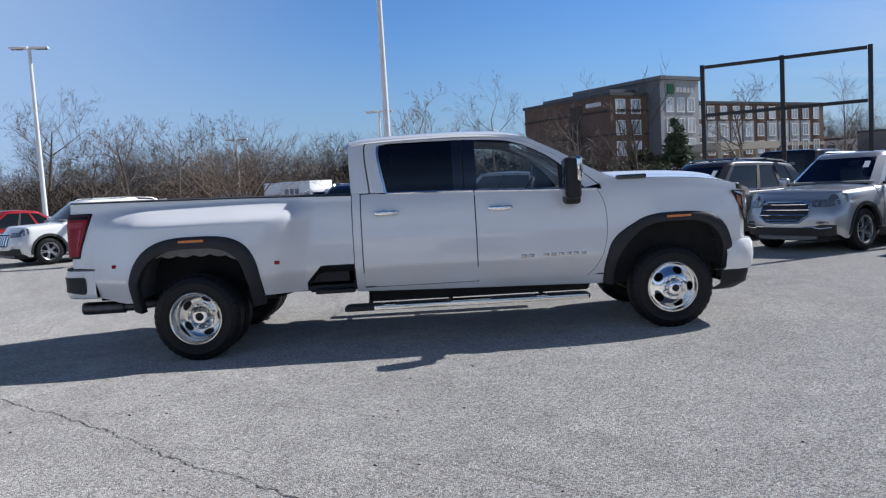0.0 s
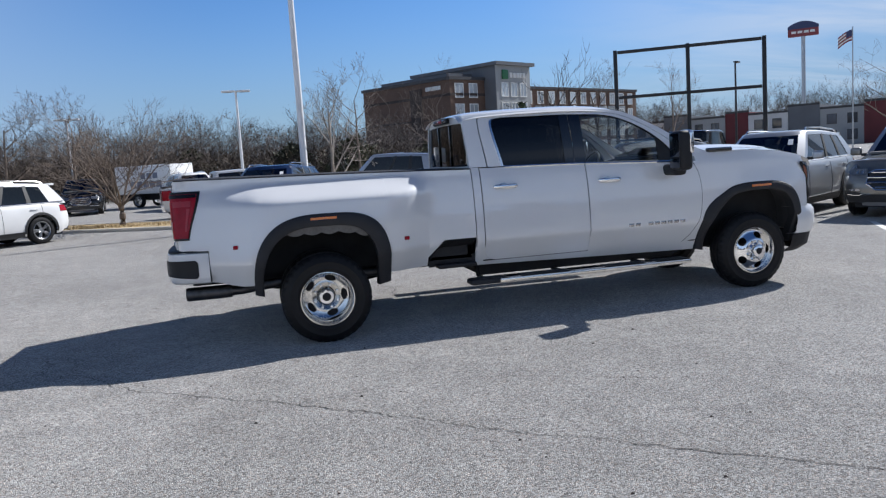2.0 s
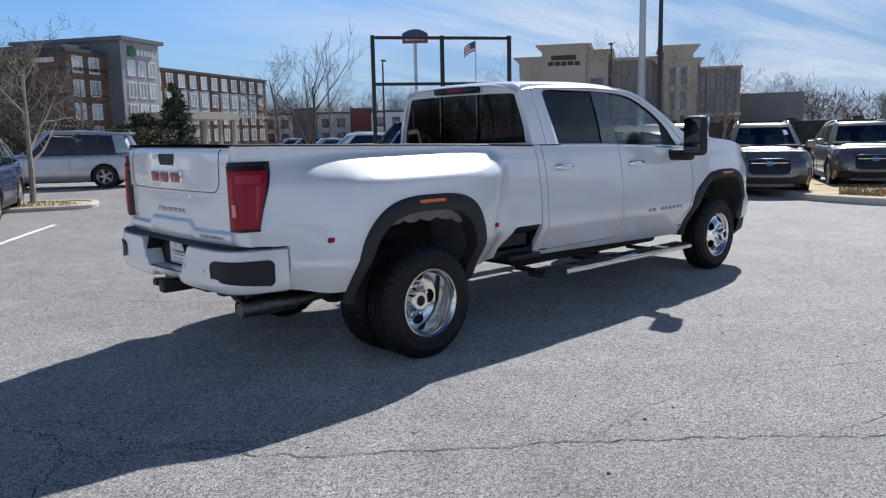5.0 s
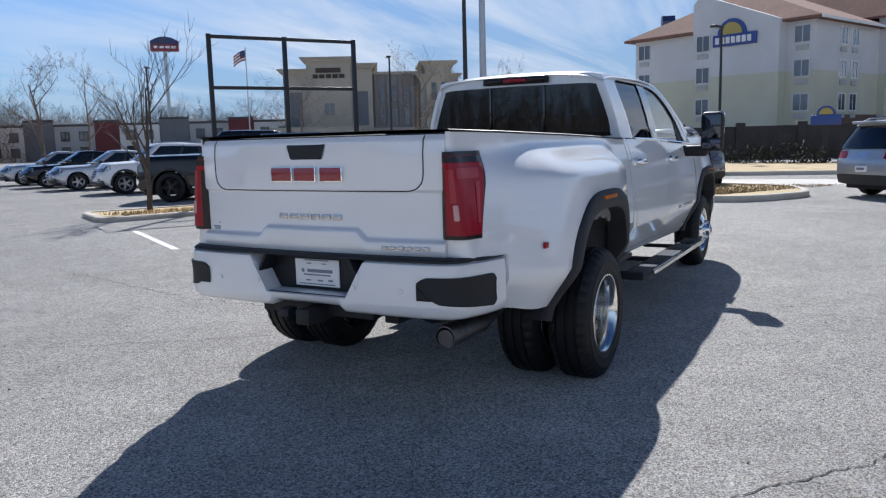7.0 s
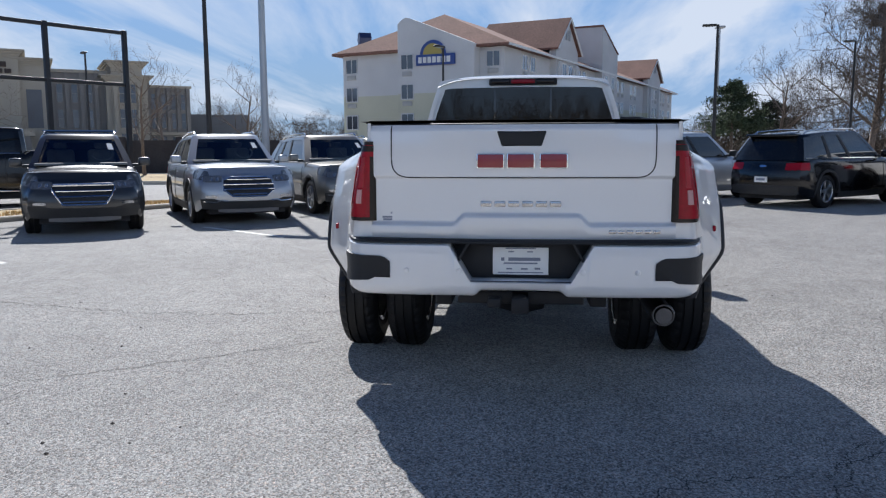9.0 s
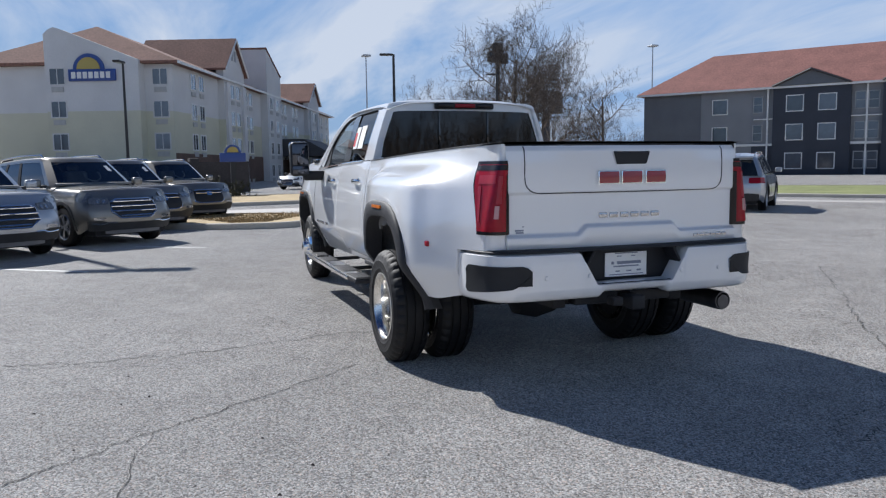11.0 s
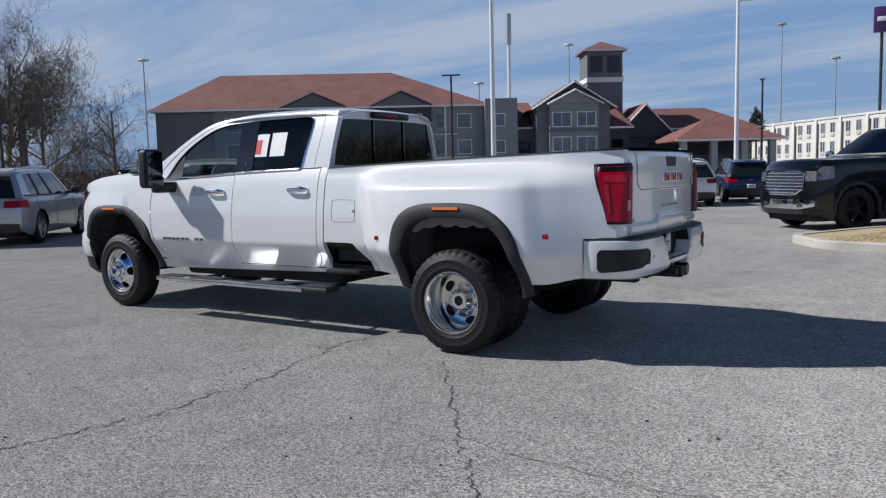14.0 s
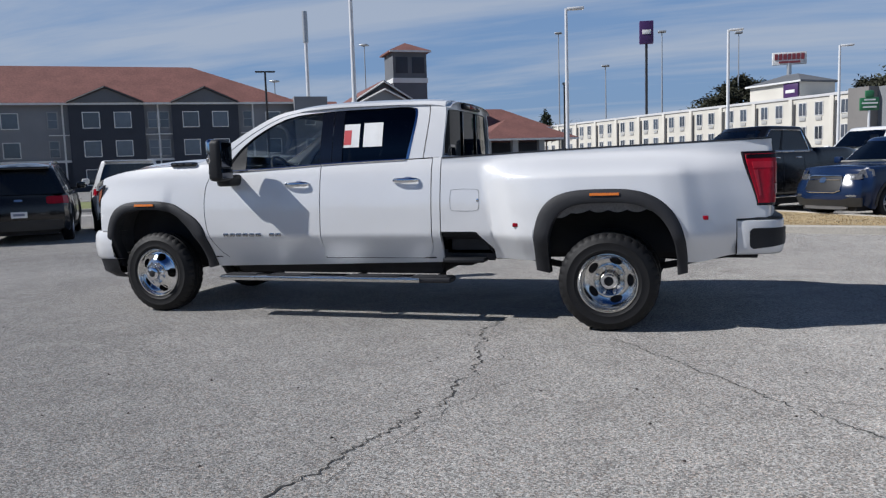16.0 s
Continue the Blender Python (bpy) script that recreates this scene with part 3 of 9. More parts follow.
        if nm == "rear_flare":
            bm = bmesh.new()
            lip_rows = []
            for k, x in enumerate(steps(-0.47, 0.43, 48)):
                top_z = 0.58 + (fo(cx) - 0.58 - 0.05) * (1 - min(1.0, abs(x - cx) / 0.56) ** 2.7) ** 0.37
                low_z = min(top_z - 0.01, 0.985 - 0.022 * abs(math.sin(k * math.pi / 8)) - 0.05 * smoothstep(0.15, 0.43, x))
                lip_rows.append([(x, s * (y_bed(x, 1.0) - 0.075), top_z), (x, s * (y_bed(x, 1.0) - 0.095), low_z), (x, s * (y_bed(x, 1.0) - 0.11), low_z)])
            grid(bm, lip_rows)
            part("inner_lip", bm, M_INNER, truck)
        # amber marker on the crown of the flare
        lx = -0.0 if nm == "rear_flare" else 4.455
        lz = 1.115 if nm == "rear_flare" else 1.082
        bm = bmesh.new()
        panel(bm, steps(lx - 0.115, lx + 0.115, 8), lambda x: lz - 0.011, lambda x: lz + 0.010, lambda x, z: Yf(x, z) + bulk + 0.011, s, 2, 0.02)
        part("marker_lamp", bm, M_AMBER, fl, "amber marker lamp")
    # small side markers
    for mx, mz, mm in ((0.745, 0.866, M_RED), (-0.76, 0.911, M_RED)):
        bm = boxed((mx - 0.026, s * y_bed(mx, mz) - 0.01, mz - 0.017), (mx + 0.026, s * y_bed(mx, mz) + 0.009, mz + 0.017), 0.006)
        part("side_marker", bm, mm, truck)
    # black foot-step recess in the box front
    bm = bmesh.new()
    panel(bm, steps(1.0, 1.44, 10), lambda x: 0.53, lambda x: 0.795 - 0.13 * max(0, 1 - (x - 1.0) / 0.15), lambda x, z: y_door(x, z) - 0.015 - 0.09 * smoothstep(0.50, 0.56, z) * smoothstep(0.8, 0.70, z) * smoothstep(0.98, 1.12, x), s, 12, 0.05)
    st = part("corner_step", bm, M_BLACKPL, truck, "black plastic foot-step recess")
    bm = boxed((1.06, s * 0.90 - 0.07, 0.525), (1.44, s * 0.90 + 0.075, 0.565), 0.012)
    part("step_pad", bm, M_BLACKPL, st)
    # seam between front door and wing, and the sill behind the doors
    bm = bmesh.new()
    tube(bm, [(p.x, s * (y_door(p.x, p.y) + 0.0008), p.y) for p in spline([(q[0], q[1], 0) for q in SEAM], 30)], 0.0022, 5)
    part("wing_seam", bm, M_SEAM, truck)
    bm = bmesh.new()
    panel(bm, steps(1.45, 3.84, 20), lambda x: sill(x) + 0.006, lambda x: 0.70, lambda x, z: y_door(x, z) - 0.007, s, 6, 0)
    part("sill_panel", bm, M_WHITE, truck)
    # running board
    bm = boxed((1.34, s * 0.995 - 0.092, 0.355), (3.66, s * 0.995 + 0.092, 0.405), 0.018, 3)
    board = part("running_board", bm, M_FLARE, truck, "running board with a polished edge")
    bm = boxed((1.62, s * 1.096 - 0.012, 0.360), (3.64, s * 1.096 + 0.012, 0.402), 0.008)
    part("edge_strip", bm, M_ALU, board)
    for bx in (1.55, 2.35, 3.25):
        bm = bmesh.new()
        tube(bm, [(bx, s * 0.92, 0.368), (bx, s * 0.60, 0.368), (bx, s * 0.48, 0.56)], 0.022, 6)
        part("bracket", bm, M_DARK, board)
    for x0, x1 in ((1.36, 1.70), (1.84, 2.34), (2.72, 3.14), (3.27, 3.62)):
        pad = part("tread_pad", boxed((x0, s * 1.0 - 0.078, 0.402), (x1, s * 1.0 + 0.072, 0.411), 0.004), M_BLACKPL, board)
        for q in (-0.05, -0.018, 0.014, 0.046):
            part("tread_rib", boxed((x0 + 0.03, s * 1.0 + q - 0.006, 0.410), (x1 - 0.03, s * 1.0 + q + 0.006, 0.4135), 0.001, 1), M_FLARE, pad)
    for x0, x1 in ((1.71, 1.83), (2.35, 2.71), (3.15, 3.26)):
        part("bare_plate", boxed((x0, s * 1.0 - 0.078, 0.402), (x1, s * 1.0 + 0.078, 0.4085), 0.001, 1), M_BARE, board, "bare polished metal between the treads")

    # towing mirror
    mir = part("mirror", boxed((3.44, s * 1.19 - 0.105, 1.30), (3.585, s * 1.19 + 0.105, 1.685), 0.045, 4), M_BLACKPL, fdoor, "tall black towing mirror with a chrome cap")
    bm = boxed((3.525, s * 1.19 - 0.108, 1.45), (3.600, s * 1.19 + 0.108, 1.69), 0.04, 4)
    part("mirror_cap", bm, M_CHROME, mir)
    bm = boxed((3.434, s * 1.19 - 0.088, 1.43), (3.442, s * 1.19 + 0.088, 1.66), 0.003)
    part("mirror_glass", bm, M_MIRROR, mir)
    bm = boxed((3.434, s * 1.19 - 0.088, 1.325), (3.442, s * 1.19 + 0.088, 1.415), 0.003)
    part("mirror_glass", bm, M_MIRROR, mir)
    bm = boxed((3.46, min(s * 0.88, s * 1.15), 1.25), (3.60, max(s * 0.88, s * 1.15), 1.36), 0.035, 3)
    part("mirror_arm", bm, M_BLACKPL, mir)

    # tail lamp wrapping the corner
    def tl_pt(u, z):
        fr = -1.165 + 0.125 * smoothstep(0.93, 1.45, z)
        yb = y_bed(-1.21, z) + 0.012
        gap = yb - 0.806
        path = [(-1.290, 0.806), (-1.289, 0.806 + 0.35 * gap), (-1.281, 0.806 + 0.62 * gap), (-1.264, 0.806 + 0.83 * gap), (-1.240, 0.806 + 0.96 * gap)]
        path += [(x, y_bed(x, z) + 0.012) for x in steps(-1.205, fr, 3)]
        q = spline([(a, b, 0) for a, b in path], 20)
        k = u * 20
        i = min(int(k), 19)
        return q[i].lerp(q[i + 1], k - i)

    def lamp(name, u0, u1, z0, z1, out, material, parent, nu=16, nz=12):
        bm = bmesh.new()
        rows = []
        for u in steps(u0, u1, nu):
            row = []
            for z in steps(z0, z1, nz):
                p = tl_pt(u, z)
                d_ = tl_pt(min(1.0, u + 0.02), z) - tl_pt(max(0.0, u - 0.02), z)
                n = Vector((-d_.y, d_.x, 0)).normalized()
                row.append((p.x + n.x * out, s * (p.y + n.y * out), z))
            rows.append(row)
        vr = grid(bm, rows)
        rim = [r[0] for r in vr] + vr[-1][1:] + [r[-1] for r in vr[-2::-1]] + vr[0][-2:0:-1]
        inn = [bm.verts.new((v.co.x + 0.03, v.co.y - s * 0.03, v.co.z)) for v in rim]
        for i in range(len(rim)):
            j = (i + 1) % len(rim)
            bm.faces.new((rim[i], rim[j], inn[j], inn[i]))
        return part(name, bm, material, parent, smooth=60)
    tl = lamp("tail_lamp", 0.0, 1.0, 0.992, 1.416, 0.0, M_SMOKE, truck)
    tl["label"] = "red tail lamp with a dark surround"
    lamp("red_lens", 0.035, 0.955, 1.012, 1.396, 0.006, M_RED, tl)
    lamp("light_strip", 0.15, 0.27, 1.17, 1.33, 0.010, M_REDBRIGHT, tl, 4, 8)
    lamp("light_strip", 0.36, 0.86, 1.285, 1.335, 0.010, M_REDBRIGHT, tl, 8, 3)
    lamp("light_strip", 0.78, 0.86, 1.07, 1.27, 0.010, M_REDBRIGHT, tl, 3, 8)
    lamp("dark_band", 0.05, 0.95, 1.362, 1.393, 0.009, M_SMOKE, tl, 12, 2)
    lamp("reverse_lens", 0.19, 0.29, 1.085, 1.16, 0.013, mat("pale_lens", (0.55, 0.30, 0.30), 0.15, coat=0.8), tl, 3, 4)
    # corner post of the box round the lamp
    bm = bmesh.new()
    rows = []
    for z in steps(0.60, 1.512, 20):
        yb = y_bed(-1.185, z) - 0.002
        gap = yb - 0.803
        path = [(-1.262, 0.803), (-1.261, 0.803 + 0.35 * gap), (-1.253, 0.803 + 0.62 * gap), (-1.238, 0.803 + 0.83 * gap), (-1.215, 0.803 + 0.96 * gap), (-1.185, yb)]
        rows.append([(a, s * b, z) for a, b in path])
    grid(bm, rows)
    part("box_corner", bm, M_WHITE, truck, smooth=60)
    # head lamp: smoked side with an amber reflector, bright strips at the front
    def hl_pt(q, v, out=0.0):
        x = 5.0 + 0.195 * q
        lo_, hi_ = 1.285 - 0.30 * smoothstep(-0.15, 0.85, q), 1.292 - 0.015 * q
        z = lo_ + (hi_ - lo_) * v
        y = y_door(x, 1.15) + 0.004 + out - 0.30 * max(0, q - 0.5) ** 1.4
        return (x + out * 0.5 * q, s * (y - 0.02 * abs(z - 1.13) / 0.14), z)

    def lens(name, q0, q1, v0, v1, out, material, parent, label=""):
        bm = bmesh.new()
        grid(bm, [[hl_pt(q, v, out) for v in steps(v0, v1, 6)] for q in steps(q0, q1, 8)])
        return part(name, bm, material, parent, label)
    hlm = lens("head_lamp", 0.0, 1.0, 0.0, 1.0, 0.0, M_SMOKE, truck, "smoked head lamp with bright strips")
    lens("amber_reflector", 0.26, 0.46, 0.12, 0.66, 0.004, M_AMBER2, hlm)
    lens("light_strip", 0.16, 0.62, 0.80, 0.92, 0.005, M_CLEARLENS, hlm)
    lens("clear_lens", 0.56, 1.0, 0.06, 0.74, 0.004, M_CLEARLENS, hlm)

# wheels
def tyre_mesh(w):
    bm = bmesh.new()
    h = w / 2
    r0 = 0.236
    prof = [(r0, -h + 0.025), (r0 + 0.012, -h + 0.004), (r0 + 0.030, -h - 0.001), (r0 + 0.034, -h - 0.004), (r0 + 0.040, -h - 0.002), (r0 + 0.08, -h - 0.006), (r0 + 0.092, -h - 0.008), (r0 + 0.096, -h - 0.004), (r0 + 0.125, -h + 0.004), (WR - 0.028, -h + 0.012),
            (WR - 0.010, -h + 0.030), (WR, -h + 0.048)]
    for g in (-0.055, 0.0, 0.055):
        prof += [(WR, g * w / 0.23 - 0.009), (WR - 0.011, g * w / 0.23 - 0.007), (WR - 0.011, g * w / 0.23 + 0.007), (WR, g * w / 0.23 + 0.009)]
    prof += [(r, -y) for r, y in reversed(prof[:11])]
    seg = 144
    rows = []
    for i in range(seg + 1):
        a = 2 * math.pi * i / seg
        row = []
        for k, (r, y) in enumerate(prof):
            if r > WR - 0.03 and i % 4 == 0 and abs(y) > h - 0.06:
                r -= 0.010
            row.append((r * math.cos(a), y, r * math.sin(a)))
        rows.append(row)
    grid(bm, rows)
    bmesh.ops.remove_doubles(bm, verts=bm.verts, dist=1e-5)
    return bm


def plate_ring(bm, prof, seg, holes, r_in, r_out, cut):
    """A turned plate whose quads between two radii are left out at each hole."""
    rows = [[(r * math.cos(2 * math.pi * i / seg), y, r * math.sin(2 * math.pi * i / seg)) for r, y in prof] for i in range(seg)]
    vr = [[bm.verts.new(p) for p in r] for r in rows]
    for i in range(seg):
        j = (i + 1) % seg
        ph = (i + 0.5) / seg * holes % 1.0
        for k in range(len(prof) - 1):
            rm = (prof[k][0] + prof[k + 1][0]) / 2
            mid = (r_in + r_out) / 2
            width = cut * math.sqrt(max(0.0, 1 - ((rm - mid) / ((r_out - r_in) / 2)) ** 2)) if r_in < rm < r_out else 0
            if abs(ph - 0.5) < width:
                continue
            bm.faces.new((vr[i][k], vr[i][k + 1], vr[j][k + 1], vr[j][k]))


def wheel(name, cx, cy, s, kind):
    """One wheel, its outer face towards s * y. kind: rear (deep dish), inner or front (hub standing out)."""
    w = new(name)
    w.parent = truck
    w.matrix_basis = pose(cx, s * cy, WR - 0.004, 0, 0, 0 if s > 0 else 180)
    t = part("tyre", tyre_mesh(0.245), M_RUBBER, w)
    bm = bmesh.new()
    barrel = [(0.244, 0.112), (0.241, 0.120), (0.232, 0.121), (0.224, 0.112), (0.216, 0.098), (0.208, 0.06), (0.203, 0.0), (0.205, -0.10), (0.236, -0.115)]
    lathe(bm, barrel, 64)
    part("rim", bm, M_ALU, w, "polished aluminium rim")
    bm = bmesh.new()
    if kind == "rear":
        d = steps(0.205, 0.085, 26)
        prof = [(r, -0.068 - 0.022 * math.sin(math.pi * (r - 0.085) / 0.12)) for r in d]
        plate_ring(bm, prof, 160, 5, 0.138, 0.196, 0.24)
        part("disc", bm, M_ALU, w)
        bm = bmesh.new()
        lathe(bm, [(0.0, 0.010), (0.040, 0.010), (0.062, 0.008), (0.070, 0.0), (0.073, -0.04), (0.080, -0.066), (0.09, -0.076)], 40)
        part("hub", bm, M_CHROME, w)
        bm = bmesh.new()
        lathe(bm, [(0.0, 0.014), (0.034, 0.013), (0.040, 0.009)], 32)
        part("centre_cap", bm, M_BLACKPL, w)
        lug_r, lug_y = 0.108, -0.078
    else:
        prof = [(r, 0.085 + 0.055 * smoothstep(0.21, 0.10, r)) for r in steps(0.214, 0.085, 26)]
        plate_ring(bm, prof, 160, 5, 0.128, 0.200, 0.22)
        part("disc", bm, M_CHROME, w)
        bm = bmesh.new()
        lathe(bm, [(0.0, 0.205), (0.045, 0.204), (0.062, 0.195), (0.068, 0.180), (0.072, 0.155), (0.090, 0.138), (0.094, 0.12)], 40)
        part("hub", bm, M_CHROME, w)
        bm = bmesh.new()
        lathe(bm, [(0.0, 0.2075), (0.030, 0.207), (0.036, 0.203)], 32)
        part("centre_cap", bm, M_BLACKPL, w)
        lug_r, lug_y = 0.096, 0.125
    bm = bmesh.new()
    lathe(bm, [(0.0, -0.105), (0.20, -0.105), (0.20, -0.115)], 32)
    part("brake_drum", bm, M_DARK, w)
    for k in range(8):
        a = 2 * math.pi * (k + 0.5) / 8
        bm = bmesh.new()
        lathe(bm, [(0.0, 0.040), (0.012, 0.038), (0.0165, 0.028), (0.017, 0.0)], 8, Matrix.Translation((lug_r * math.cos(a), lug_y, lug_r * math.sin(a))))
        part("lug_nut", bm, M_CHROME, w)
    return w


for s in (1, -1):
    wheel("front_wheel", WB, 0.822, s, "front")
    wheel("rear_wheel", -0.018, 1.092, s, "rear")
    wheel("inner_rear_wheel", -0.018, 0.765, s, "rear")

# roof
zr = curve_of([(1.40, 1.966), (1.46, 1.986), (1.60, 2.006), (2.0, 2.020), (2.4, 2.025), (2.8, 2.012), (3.02, 1.985), (3.12, 1.962)])
bm = bmesh.new()
rows = []
for x in dense(1.40, 3.12, 0.05):
    row = []
    for y in steps(-1, 1, 28):
        drop = 0.058 * abs(y) ** 7 + 0.022 * y * y
        row.append((x, 0.735 * y * (1 - 0.03 * smoothstep(2.7, 3.12, x)), zr(x) + 0.008 - drop))
    rows.append(row)
rows.append([(p[0] + 0.01, p[1], p[2] - 0.03) for p in rows[-1]])
grid(bm, rows)
part("roof", bm, M_WHITE, truck, smooth=60)
bm = bmesh.new()     # headlining
grid(bm, [[(x, y * 0.70, zr(x) - 0.075 - 0.05 * abs(y) ** 4) for y in steps(-1, 1, 10)] for x in steps(1.5, 3.08, 10)])
part("headlining", bm, M_SEATTAN, truck)
bm = bmesh.new()
rows = []
for u in steps(0, 1, 8):
    r = 0.03 * math.sqrt(1 - u ** 3) + 0.002
    rows.append([(2.98 - 0.10 * u + 0.04, r * math.cos(a), 1.995 + 0.055 * smoothstep(0, 1, u) * max(0, math.sin(a)) + 0.005) for a in steps(0, math.pi, 8)])
grid(bm, rows)
part("aerial_fin", bm, M_WHITE, truck)

# windscreen
bm = bmesh.new()
rows = []
for q in steps(0, 1, 12):
    hw = 0.825 + (0.665 - 0.825) * q
    rows.append([(3.99 - 0.90 * q + (0.10 - 0.03 * q) * (1 - y * y), hw * y, 1.455 + 0.512 * q + 0.02 * q * (1 - y * y)) for y in steps(-1, 1, 16)])
grid(bm, rows)
part("windscreen", bm, M_GLASS_WS, truck)

# rear wall of the cab with its window
def x_back(y):
    return 1.428 + 0.03 * abs(y / 0.85) ** 4


bm = bmesh.new()
outl = [(0.0, 1.40), (0.5, 1.40), (0.855, 1.42), (0.855, 1.46), (0.815, 1.62), (0.740, 1.88), (0.70, 1.955), (0.5, 1.975), (0.0, 1.981)]
innl = [(0.0, 1.47), (0.5, 1.47), (0.775, 1.475), (0.785, 1.50), (0.765, 1.62), (0.685, 1.85), (0.655, 1.885), (0.5, 1.893), (0.0, 1.898)]
for s in (1, -1):
    oo, ii = spline([(0, *p) for p in outl], 32), spline([(0, *p) for p in innl], 32)
    rows = []
    for a, b in zip(oo, ii):
        rows.append([(x_back(p.y) + e, s * p.y, p.z) for p, e in ((a, 0.02), (a, 0.0), (a.lerp(b, 0.5), 0.0), (b, 0.0), (b, 0.02))])
    grid(bm, rows)
part("cab_back", bm, M_WHITE, truck, smooth=50)
bm = bmesh.new()
rows = [[(x_back(u * hw) + 0.012, u * hw, z) for u in steps(-1, 1, 20)] for z, hw in ((1.46, 0.785), (1.56, 0.780), (1.70, 0.745), (1.82, 0.705), (1.90, 0.665))]
grid(bm, rows)
rw = part("back_window", bm, M_BACKGLASS, truck, "dark tinted sliding back window")
for yy in (-0.24, 0.24):
    part("slider_bar", boxed((1.425, yy - 0.008, 1.47), (1.44, yy + 0.008, 1.895), 0.003), M_GLOSSBLACK, rw)
bm = boxed((1.390, -0.29, 1.912), (1.43, 0.29, 1.966), 0.012)
ch = part("stop_lamp", bm, M_BLACKPL, truck, "high stop lamp in a black bezel")
part("red_lens", boxed((1.383, -0.10, 1.924), (1.397, 0.10, 1.959), 0.005), M_RED, ch)
for yy in (-0.19, 0.19):
    part("cargo_lens", boxed((1.383, yy - 0.075, 1.926), (1.397, yy + 0.075, 1.957), 0.005), M_SMOKE, ch)

# bonnet
bm = bmesh.new()
rows = []
for x in dense(3.86, 5.20, 0.06):
    ye = y_door(min(x, 5.06), hood_edge(x)) - 0.008
    if x > 5.0:
        ye -= 0.9 * (x - 5.0) ** 1.6
    row = []
    for u in steps(-1, 1, 24):
        crown = 0.055 * (1 - abs(u) ** 2.6) + 0.022 * smoothstep(0.62, 0.50, abs(u))
        row.append((x, ye * u, hood_edge(x) + 0.004 + crown * smoothstep(5.24, 4.9, x)))
    rows.append(row)
rows.append([(5.24, p[1] * 0.98, p[2] - 0.07) for p in rows[-1]])
grid(bm, rows)
part("bonnet", bm, M_WHITE, truck, smooth=50)
for s in (1, -1):
    bm = boxed((3.95, s * 0.87 - 0.03, 1.450), (4.19, s * 0.87 + 0.028, 1.496), 0.014)
    v_ = part("bonnet_vent", bm, M_GLOSSBLACK, truck, "dark bonnet vent")
    for k in range(3):
        part("vent_slot", boxed((3.97 + 0.07 * k, s * 0.895 - 0.004, 1.462), (4.02 + 0.07 * k, s * 0.895 + 0.007, 1.484), 0.003), M_BLACKPL, v_)
bm = boxed((3.78, -0.80, 1.40), (3.97, 0.80, 1.447), 0.01)
part("cowl", bm, M_BLACKPL, truck)

# front end
part("grille", boxed((5.10, -0.60, 0.84), (5.235, 0.60, 1.30), 0.03), M_CHROME, truck, "chrome grille")
part("nose_panel", boxed((4.95, -0.80, 0.80), (5.16, 0.80, 1.30), 0.04), M_WHITE, truck)
bm = bmesh.new()
rows = []
for z, e in ((0.53, -0.02), (0.56, 0.0), (0.68, 0.012), (0.78, 0.005), (0.82, -0.015)):
    path = [(4.91, 0.945), (5.02, 0.935), (5.13, 0.90), (5.21, 0.82), (5.245, 0.60), (5.25, 0.0), (5.245, -0.60), (5.21, -0.82), (5.13, -0.90), (5.02, -0.935), (4.91, -0.945)]
    rows.append([(p.x + e, p.y * (1 + e), z) for p in spline([(*q, 0) for q in path], 40)])
rows.insert(0, [(p[0] - 0.06, p[1] * 0.93, p[2]) for p in rows[0]])
rows.append([(p[0] - 0.10, p[1] * 0.9, p[2]) for p in rows[-1]])
grid(bm, rows)
fb = part("front_bumper", bm, M_WHITE, truck)
bm = bmesh.new()
rows = []
for z, e in ((0.34, -0.16), (0.40, -0.06), (0.53, -0.03)):
    rows.append([(p.x + e, p.y * (1 + 0.4 * e), z) for p in spline([(*q, 0) for q in path], 40)])
grid(bm, rows)
part("air_dam", bm, M_BLACKPL, fb)
for s in (1, -1):
    bm = bmesh.new()
    tube(bm, [(5.02, s * 0.42, 0.44), (5.10, s * 0.42, 0.36), (5.10, s * 0.42, 0.34)], 0.02, 6)
    part("tow_hook", bm, M_BLACKPL, fb)

# the nose is set forward of the cab as one
for ob in list(truck.children_recursive):
    if ob.type == 'MESH' and ob.parent.matrix_basis == Matrix():
        for v in ob.data.vertices:
            if v.co.x > 3.87:
                v.co.x += 0.085 * smoothstep(3.87, 4.05, v.co.x)

# tailgate
def x_gate(y, z):
    zc = 1.038 - 0.05 * smoothstep(0.295, 0.365, abs(y))
    x = -1.272 - 0.048 * (1 - (y / 0.8) ** 2)
    x -= 0.028 * smoothstep(zc + 0.004, zc - 0.022, z)
    x += 0.020 * smoothstep(zc - 0.05, 0.88, z)
    x += 0.012 * smoothstep(1.235, 1.215, z)
    x += 0.030 * smoothstep(1.40, 1.49, z) * smoothstep(0.42, 0.62, abs(y)) * 0.3
    x += 0.02 * smoothstep(1.475, 1.50, z)
    return x


bm = bmesh.new()
ys = sorted(set([round(v, 4) for v in steps(-0.802, 0.802, 60)] + [s * q for s in (1, -1) for q in (0.29, 0.3, 0.31, 0.32, 0.33, 0.34, 0.35, 0.36, 0.37)]))
zs = sorted(set([round(v, 4) for v in steps(0.885, 1.505, 44)] + [0.955 + 0.008 * k for k in range(14)] + [1.213, 1.219, 1.225, 1.231, 1.237]))
vr = grid(bm, [[(x_gate(y, z), y, z) for z in zs] for y in ys])
rim = [r[0] for r in vr] + vr[-1][1:] + [r[-1] for r in vr[-2::-1]] + vr[0][-2:0:-1]
inn = [bm.verts.new((-1.22, v.co.y, v.co.z)) for v in rim]
